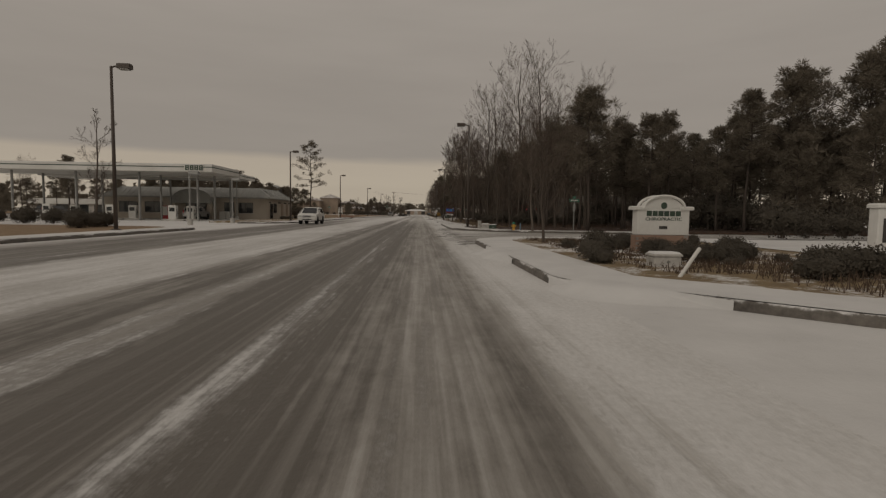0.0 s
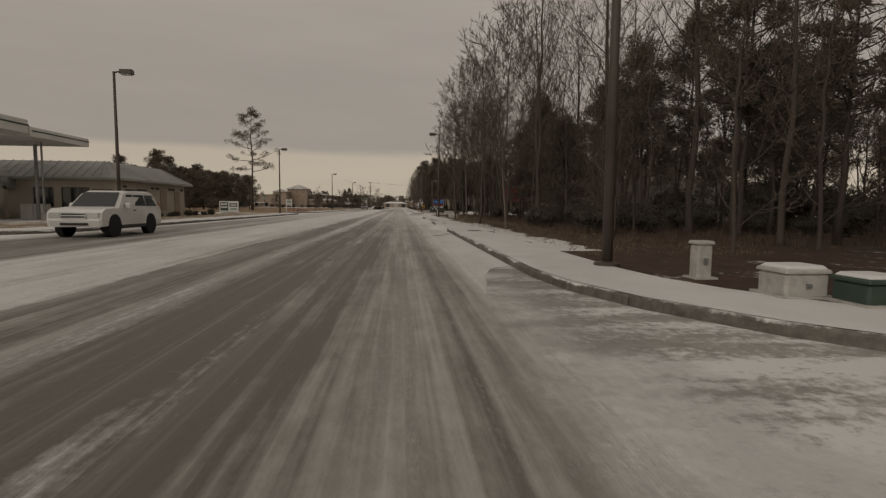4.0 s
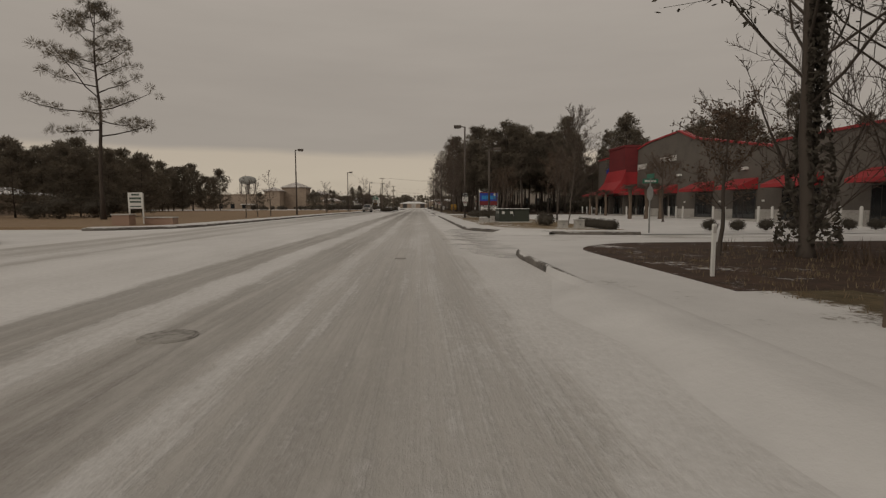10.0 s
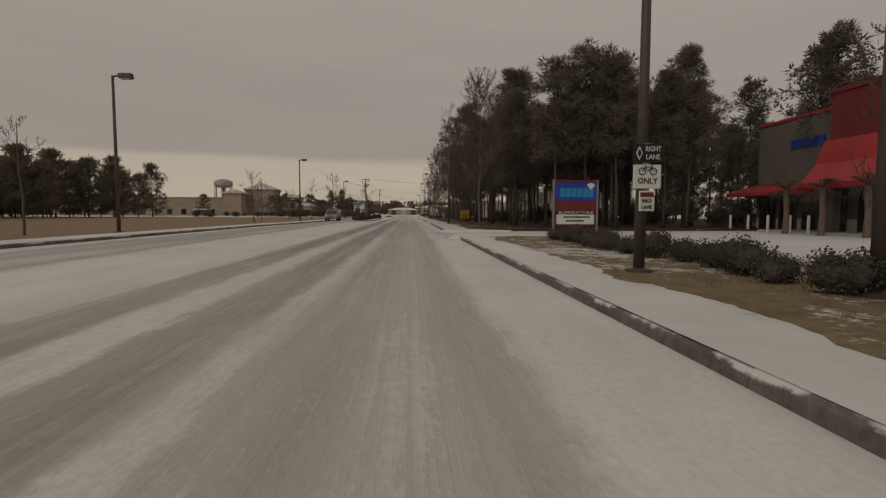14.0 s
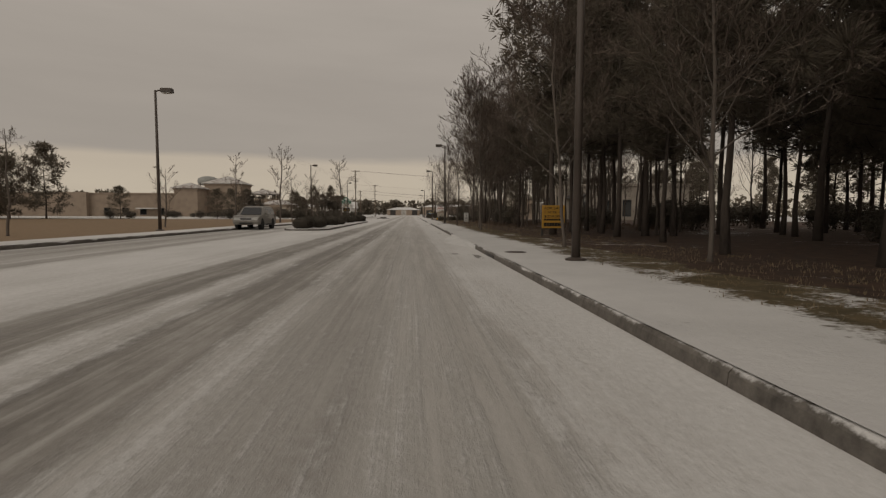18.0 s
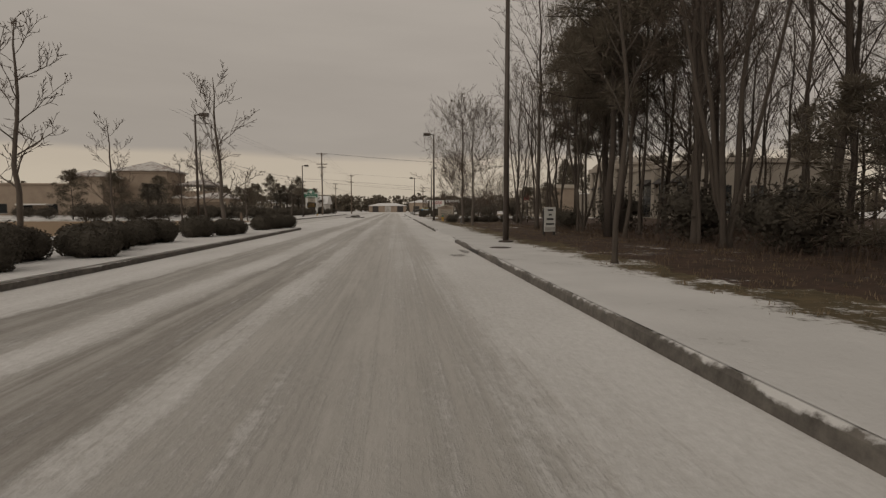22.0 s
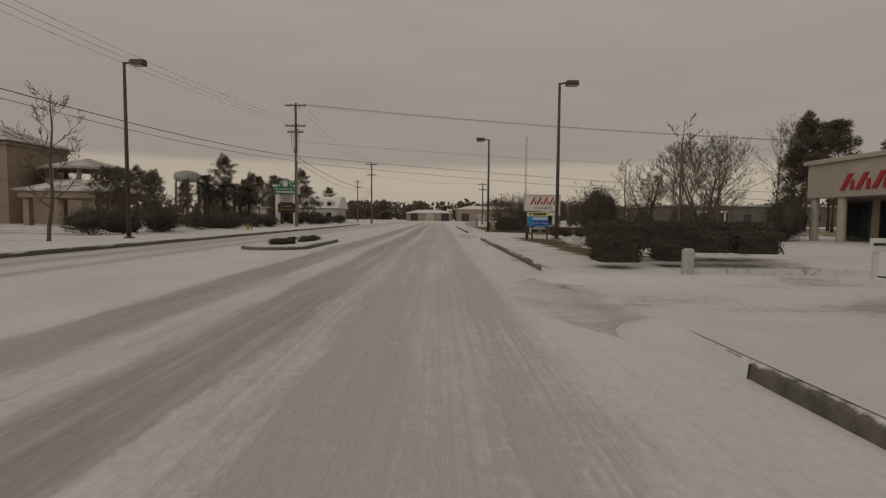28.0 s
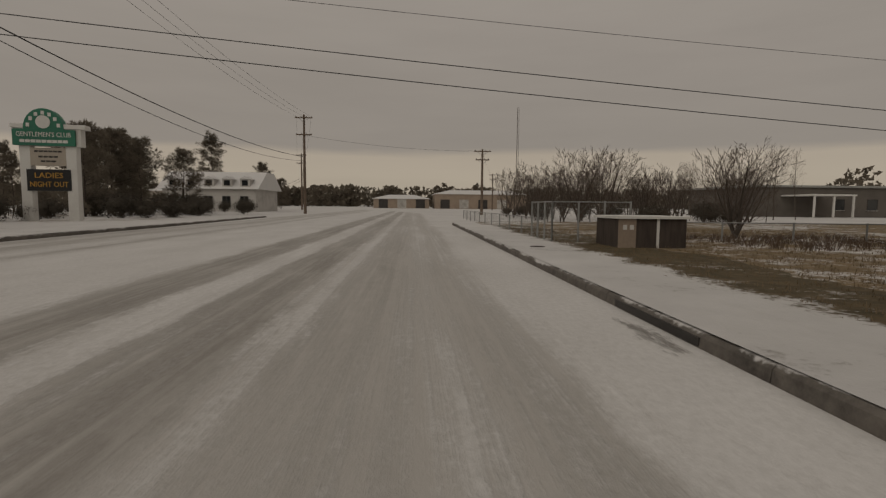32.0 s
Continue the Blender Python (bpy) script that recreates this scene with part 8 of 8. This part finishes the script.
for dx in (-0.9, 0.0, 0.9):
    wire((P1[0] + dx, P1[1], 14.0), (P2[0] + dx, P2[1], 12.2), 0.8, 0.01)
    wire((P2[0] + dx, P2[1], 12.2), (P3[0] + dx, P3[1], 11.8), 0.8, 0.01)
    wire((P1[0] + dx, P1[1], 11.8), (-24 + dx, 290, 12.5), 1.0, 0.01)
wire((9.0, 396, 8.4), (22, 470, 9.9), 1.0, 0.012)
wire((P2[0], P2[1], 9.9), (9.0, 396, 8.4), 0.5, 0.012)

# ---------------------------------------------------------------- planting on the islands and the west verge
rs = random.Random(21)
for k in range(23):
    y = 228.9 + 1.55 * k + rs.uniform(-0.3, 0.3)
    if y > 256.8 or (y > 249 and k % 4 == 1):
        continue
    plant("dome%d" % (k % 3), -7.6 + rs.uniform(-0.75, 0.65) if k > 1 else -7.6 + 0.9 * k, y, 0.17, rs.uniform(0, 360), rs.uniform(0.66, 0.9), label="dark clipped shrub on the snowy traffic island")
    if k < 12:
        plant("dome%d" % ((k + 1) % 3), -7.9 + rs.uniform(-0.4, 1.2), y + 0.8, 0.17, rs.uniform(0, 360), rs.uniform(0.66, 0.9), label="dark clipped shrub on the snowy traffic island")
for k, (x, y) in enumerate(((-7.1, 258.1), (-6.9, 259.9), (-6.6, 261.4), (-7.3, 260.9))):
    plant("dome%d" % (k % 3), x, y, 0.17, k * 70, 0.86, label="dark clipped shrub near the nose of the snowy traffic island")
plant("young1", -8.3, 255.8, 0.13, 30, 1.25, label="young leafless tree on the snowy traffic island")
for x, y, k in ((-20.8, 323.2, 1.55), (-24.5, 334.6, 1.6), (-20.3, 336.3, 1.5), (-22.6, 331.0, 1.2)):
    plant("dome%d" % (int(y) % 3), x, y, 0.1, x * 31, k, label="broad clipped shrub on the snowy verge", tall=0.75)
for k in range(14):
    plant("thicket%d" % (k % 2), -25.5 + 0.75 * k, 296.5 + 2.5 * rs.random(), 0.1, rs.uniform(0, 360), rs.uniform(0.55, 0.8), label="dark brush before the large store")
for k in range(9):
    plant("shrub%d" % (k % 3), -6.3 + rs.uniform(-0.7, 0.7), 309.6 + 0.55 * k, 0.13, rs.uniform(0, 360), rs.uniform(0.3, 0.5), tall=0.65, label="low sprawling shrub on the traffic island")
for k in range(16):
    plant("shrub%d" % (k % 3), -17.5 - rs.uniform(0, 6), 62 + 1.1 * k if k < 2 else -30 + 6.0 * k, 0.14, rs.uniform(0, 360), rs.uniform(0.8, 1.2), label="rounded dark shrub along the station lot")
for k in range(12):
    plant("shrub%d" % (k % 3), -24.0 - 2.0 * k, 70.5 + rs.uniform(-0.6, 0.6), 0.1, rs.uniform(0, 360), rs.uniform(0.9, 1.3), label="rounded dark shrub along the station lot")
for k in range(8):
    plant("shrub%d" % (k % 3), -19.4 - rs.uniform(0, 0.8), 104.5 + 1.9 * k, 0.13, rs.uniform(0, 360), rs.uniform(0.35, 0.6), label="small shrub along the shop wall")
for k in range(40):
    plant("thicket%d" % (k % 2), -17.6 - 8 * rs.random() ** 2 - 2 * rs.random(), 318 + 1.7 * k, 0.13, rs.uniform(0, 360), rs.uniform(0.35, 0.75), label="dark brush behind the snowy verge")
for k in range(12):
    plant("thicket%d" % (k % 2), -26 - rs.uniform(0, 8), 284 + 3.2 * k, 0.1, rs.uniform(0, 360), rs.uniform(0.6, 1.0), label="dark brush before the large store")

for k in range(26):
    plant("shrub%d" % (k % 3), 6.0 + 5.0 * rs.random(), 40.5 + 13.0 * rs.random(), 0.13, rs.uniform(0, 360), rs.uniform(0.25, 0.6), label="low sprawling shrub in the mulch bed")

# ---------------------------------------------------------------- small things on the ground


M_dusted = material("snow_dusted_iron", (0.34, 0.325, 0.3), 0.8, grain=0.4, scale=14, bump=0.3, second=(0.12, 0.11, 0.1))


def cover(x, y, r, z, label, mat=None):
    t = thing("manhole_cover", label, "manhole cover", (x, y, z), group="manhole covers")
    part("rim", Soup().tube([(0, 0, -0.02), (0, 0, 0.006), (0, 0, 0.009)], [r, r, r * 0.96], 28), mat or M_iron, t)
    part("lid", Soup().tube([(0, 0, 0.0), (0, 0, 0.013), (0, 0, 0.016)], [r * 0.9, r * 0.9, r * 0.86], 28), mat or M_iron, t)


for x, y in ((3.3, 85.2), (2.98, 206.1), (3.02, 243.8)):
    cover(x, y, 0.31, 0.142, "bare rusty manhole cover in the snowy pavement")
cover(-2.05, 149.0, 0.075, 0.001, "small iron cover in the snowy road", M_dusted)
cover(-2.35, 120.75, 0.26, 0.001, "iron manhole cover dusted with snow in the road", M_dusted)
cover(-0.45, 127.7, 0.13, 0.001, "small iron cover in the snowy road", M_dusted)
cover(3.1, 341.5, 0.2, 0.142, "small iron cover in the pavement")


def ice_material():
    """Dark bare ice that frays out into the snow at its rim."""
    m, n, l, b = nodes_of("bare_ice")
    o = n.new("ShaderNodeTexCoord").outputs["Object"]
    ob = n.new("ShaderNodeObjectInfo")
    ln = n.new("ShaderNodeVectorMath")
    ln.operation = "LENGTH"
    l.new(o, ln.inputs[0])
    sh = n.new("ShaderNodeVectorMath")
    sh.operation = "ADD"
    l.new(o, sh.inputs[0])
    l.new(ob.outputs["Location"], sh.inputs[1])
    wide = noise_at(n, l, sh.outputs[0], 1.8, 5, 0.6)
    fine = noise_at(n, l, sh.outputs[0], 9.0, 5, 0.7)
    f = calc(n, l, "MULTIPLY_ADD", wide, 1.8, calc(n, l, "MULTIPLY_ADD", fine, 1.1, -0.95))
    f = calc(n, l, "SUBTRACT", f, ln.outputs["Value"])
    l.new(ramp(n, l, f, [(0.0, 0.0), (0.25, 0.4), (0.6, 0.85)]), b.inputs["Alpha"])
    l.new(ramp(n, l, fine, [(0.35, (0.17, 0.157, 0.14)), (0.65, (0.28, 0.262, 0.238))]), b.inputs["Base Color"])
    b.inputs["Roughness"].default_value = 0.45
    return m


M_ice = ice_material()
ICE_DISC = None


def splash(x, y, sx, sy, seed, z):
    """A thin uneven patch where the snow has gone to ice."""
    global ICE_DISC
    if ICE_DISC is None:
        s = Soup()
        s.v, s.f = [(1.15 * math.cos(math.pi * i / 12), 1.15 * math.sin(math.pi * i / 12), 0) for i in range(24)], [tuple(range(24))]
        ICE_DISC = s.mesh("ice_patch")
    ob = part("ice_patch", ICE_DISC, M_ice)
    ob.matrix_basis = pose(x, y, z + 0.0004 * (seed % 9))
    ob.scale = (sx, sy, 1)
    tagged(ob, "dark bare ice patch beside the kerb", "ice", kind="structure")


for k, (x, y, sx, sy) in enumerate(((1.6, 83.9, 0.55, 0.8), (2.0, 84.9, 0.34, 1.3), (1.75, 243.0, 0.5, 0.9), (2.05, 244.4, 0.25, 1.6), (1.95, 206.4, 0.3, 1.5), (1.4, 207.4, 0.3, 0.6), (1.7, 50.6, 0.5, 1.4), (2.0, 53.0, 0.7, 1.0),
                                   (1.6, 187.6, 0.35, 0.5), (1.25, 188.9, 0.3, 0.4), (1.85, 223.4, 0.3, 0.8), (2.05, 332.9, 0.25, 1.2), (1.9, 60.5, 0.8, 1.8), (1.2, 58.0, 0.6, 1.4),
                                   (2.12, 304.4, 0.16, 1.5), (2.15, 298.6, 0.2, 0.8), (2.8, 58.2, 1.0, 1.2), (2.1, 312.5, 0.2, 1.4), (0.9, 94.0, 0.5, 0.7), (1.5, 95.0, 0.4, 0.6))):
    splash(x, y, sx, sy, k + 3, 0.004)
for k, (x, y, sx, sy) in enumerate(((2.72, 101.2, 0.75, 1.3), (2.85, 101.5, 0.7, 1.2), (2.5, 102.2, 0.5, 1.6), (2.52, 103.6, 0.5, 1.3), (2.6, 105.3, 0.42, 1.4), (2.85, 95.2, 0.5, 1.0), (2.65, 93.7, 0.32, 0.8), (3.1, 98.6, 0.3, 0.8), (3.4, 184.9, 0.6, 0.35), (3.9, 185.9, 0.3, 0.3), (2.9, 95.6, 0.25, 0.6))):
    splash(x, y, sx, sy, k + 40, 0.16 if 99 < y < 109 else 0.148)


def drift(line, seed):
    """Snow blown smooth over the kerb from the road to the pavement, along a line of the kerb's edge."""
    rnd = random.Random(seed)
    pts = []
    for (ax, ay), (bx, by) in zip(line, line[1:]):
        n = max(2, int(math.dist((ax, ay), (bx, by)) / 0.25))
        pts += [(ax + (bx - ax) * i / n, ay + (by - ay) * i / n) for i in range(n)]
    pts.append(line[-1])
    s, nx = Soup(), 12
    p1, p2 = rnd.uniform(0, 6), rnd.uniform(0, 6)
    for j, p in enumerate(pts):
        a, b = Vector(pts[max(j - 1, 0)]), Vector(pts[min(j + 1, len(pts) - 1)])
        t = (b - a).normalized()
        f = j / (len(pts) - 1)
        k = min(1.0, 3.0 * min(f, 1 - f))
        k = k * k * (3 - 2 * k)
        out = 0.12 + (0.62 + 0.12 * math.sin(9 * f + p1) + 0.07 * math.sin(23 * f + p2)) * k
        for i in range(nx + 1):
            d = out * (1 - i / 8) if i <= 8 else -0.45 * (i - 8) / 4
            u = min(1.0, max(0.0, 1 - d / out))
            u = u * u * (3 - 2 * u)
            z = -0.012 + (0.17 * u) * k if d >= 0.01 else 0.12 + 0.038 * k
            if i == nx:
                z -= 0.03
            s.v.append((p[0] - t.y * d, p[1] + t.x * d, z))
    for j in range(len(pts) - 1):
        s.f += [(j * (nx + 1) + i, j * (nx + 1) + i + 1, (j + 1) * (nx + 1) + i + 1, (j + 1) * (nx + 1) + i) for i in range(nx)]
    tagged(part("snow_drift", s, M_snow, smooth=True), "smooth snow drifted over the kerb", "snow", kind="structure")


for k, (a, b) in enumerate(((87.4, 95.2), (114.6, 125.0), (209.4, 219.6), (248.4, 257.6), (43.2, 48.2), (99.6, 109.2))):
    drift([(R, a), (R, b)], k)
drift([(4.1, 37.2), (3.6, 37.75), (2.9, 38.4), (2.45, 39.0), (R, 39.6)], 9)
for y, r in ((186.6, 0.8), (300.0, 0.6), (328.6, 0.6)):
    drift([(R + 4.2, y - r), (R + r, y - r), (R + r * 0.3, y - r * 0.7), (R, y), (R, y + 1.3)], int(y))
for y, r in ((177.5, 1.0), (294.8, 0.6), (319.6, 0.6)):
    drift([(R, y - 1.3), (R, y), (R + r * 0.3, y + r * 0.7), (R + r, y + r), (R + 4.2, y + r)], int(y))
drift([(5.4, 136.9), (4.2, 138.2), (3.3, 139.9)], 10)
inlet = thing("storm_inlet", "storm drain mouth shown by a dark plate as its shade", "drain", (0, 0, 0), kind="structure")
# no opening is cut: dark plates on the kerb face imitate its shade
for y0, y1 in ((332.5, 334.3), (83.6, 85.0), (243.2, 244.8), (205.6, 207.0)):
    part("inlet_mouth", Soup().box(R - 0.006, y0, 0.012, R + 0.012, y1, 0.09), M_dark, inlet)


def tufts(name, x0, x1, y0, y1, count, h, mat, label, seed, z=0.13):
    """Scattered dead grass blades, as one body of stuff."""
    rnd = random.Random(seed)
    s = Soup()
    for _ in range(count):
        x, y = x0 + (x1 - x0) * rnd.random(), rnd.uniform(y0, y1)
        for _ in range(5):
            a, hh = rnd.uniform(0, 6.28), h * rnd.uniform(0.4, 1.2)
            bx, by = x + rnd.gauss(0, 0.06), y + rnd.gauss(0, 0.06)
            w = 0.012
            s.add([(bx - w * math.sin(a), by + w * math.cos(a), z - 0.02), (bx + w * math.sin(a), by - w * math.cos(a), z - 0.02), (bx + math.cos(a) * hh * 0.5, by + math.sin(a) * hh * 0.5, z + hh)], [(0, 1, 2)])
    tagged(part(name, s, mat), label, "grass", kind="stuff")


M_straw = material("dead_grass", (0.18, 0.136, 0.085), 0.95, grain=0.2, scale=3, bump=0, second=(0.1, 0.07, 0.045), island=0.5)
tufts("dead_grass", 4.2, 9.0, 74, 128, 2600, 0.09, M_straw, "dead grass and stalks through thin snow", 1)
tufts("dead_grass", 4.0, 9.0, 188, 292, 4200, 0.08, M_straw, "dead grass and stalks through thin snow", 2)
tufts("dead_grass", 4.0, 18.0, 331, 352, 5200, 0.08, M_straw, "rough dead grass of the meadow", 3)
tufts("dead_grass", 4.2, 9.0, 143, 174, 1600, 0.06, M_straw, "brown grass through thin snow", 4)
tufts("dead_grass", 4.2, 9.0, 305, 318, 900, 0.07, M_straw, "brown grass through thin snow", 5)
tufts("dead_stalks", 6.0, 16.0, 30, 42, 1500, 0.22, M_dry, "dry brown stalks in the mulch bed", 6)
tufts("dead_stalks", 9.0, 15.0, 340.5, 346, 500, 0.25, M_dry, "dry reddish brush in the meadow", 7)
tufts("dead_stalks", 4.6, 10.0, 40, 53, 1500, 0.16, M_dry, "dry brown stalks in the mulch bed", 8)
tufts("dead_stalks", 7.0, 22.0, 76, 128, 3600, 0.3, M_dry, "dry brush under the bare trees", 9)
tufts("dead_stalks", 7.5, 22.0, 225, 264, 2600, 0.28, M_dry, "dry brush under the bare trees", 10)
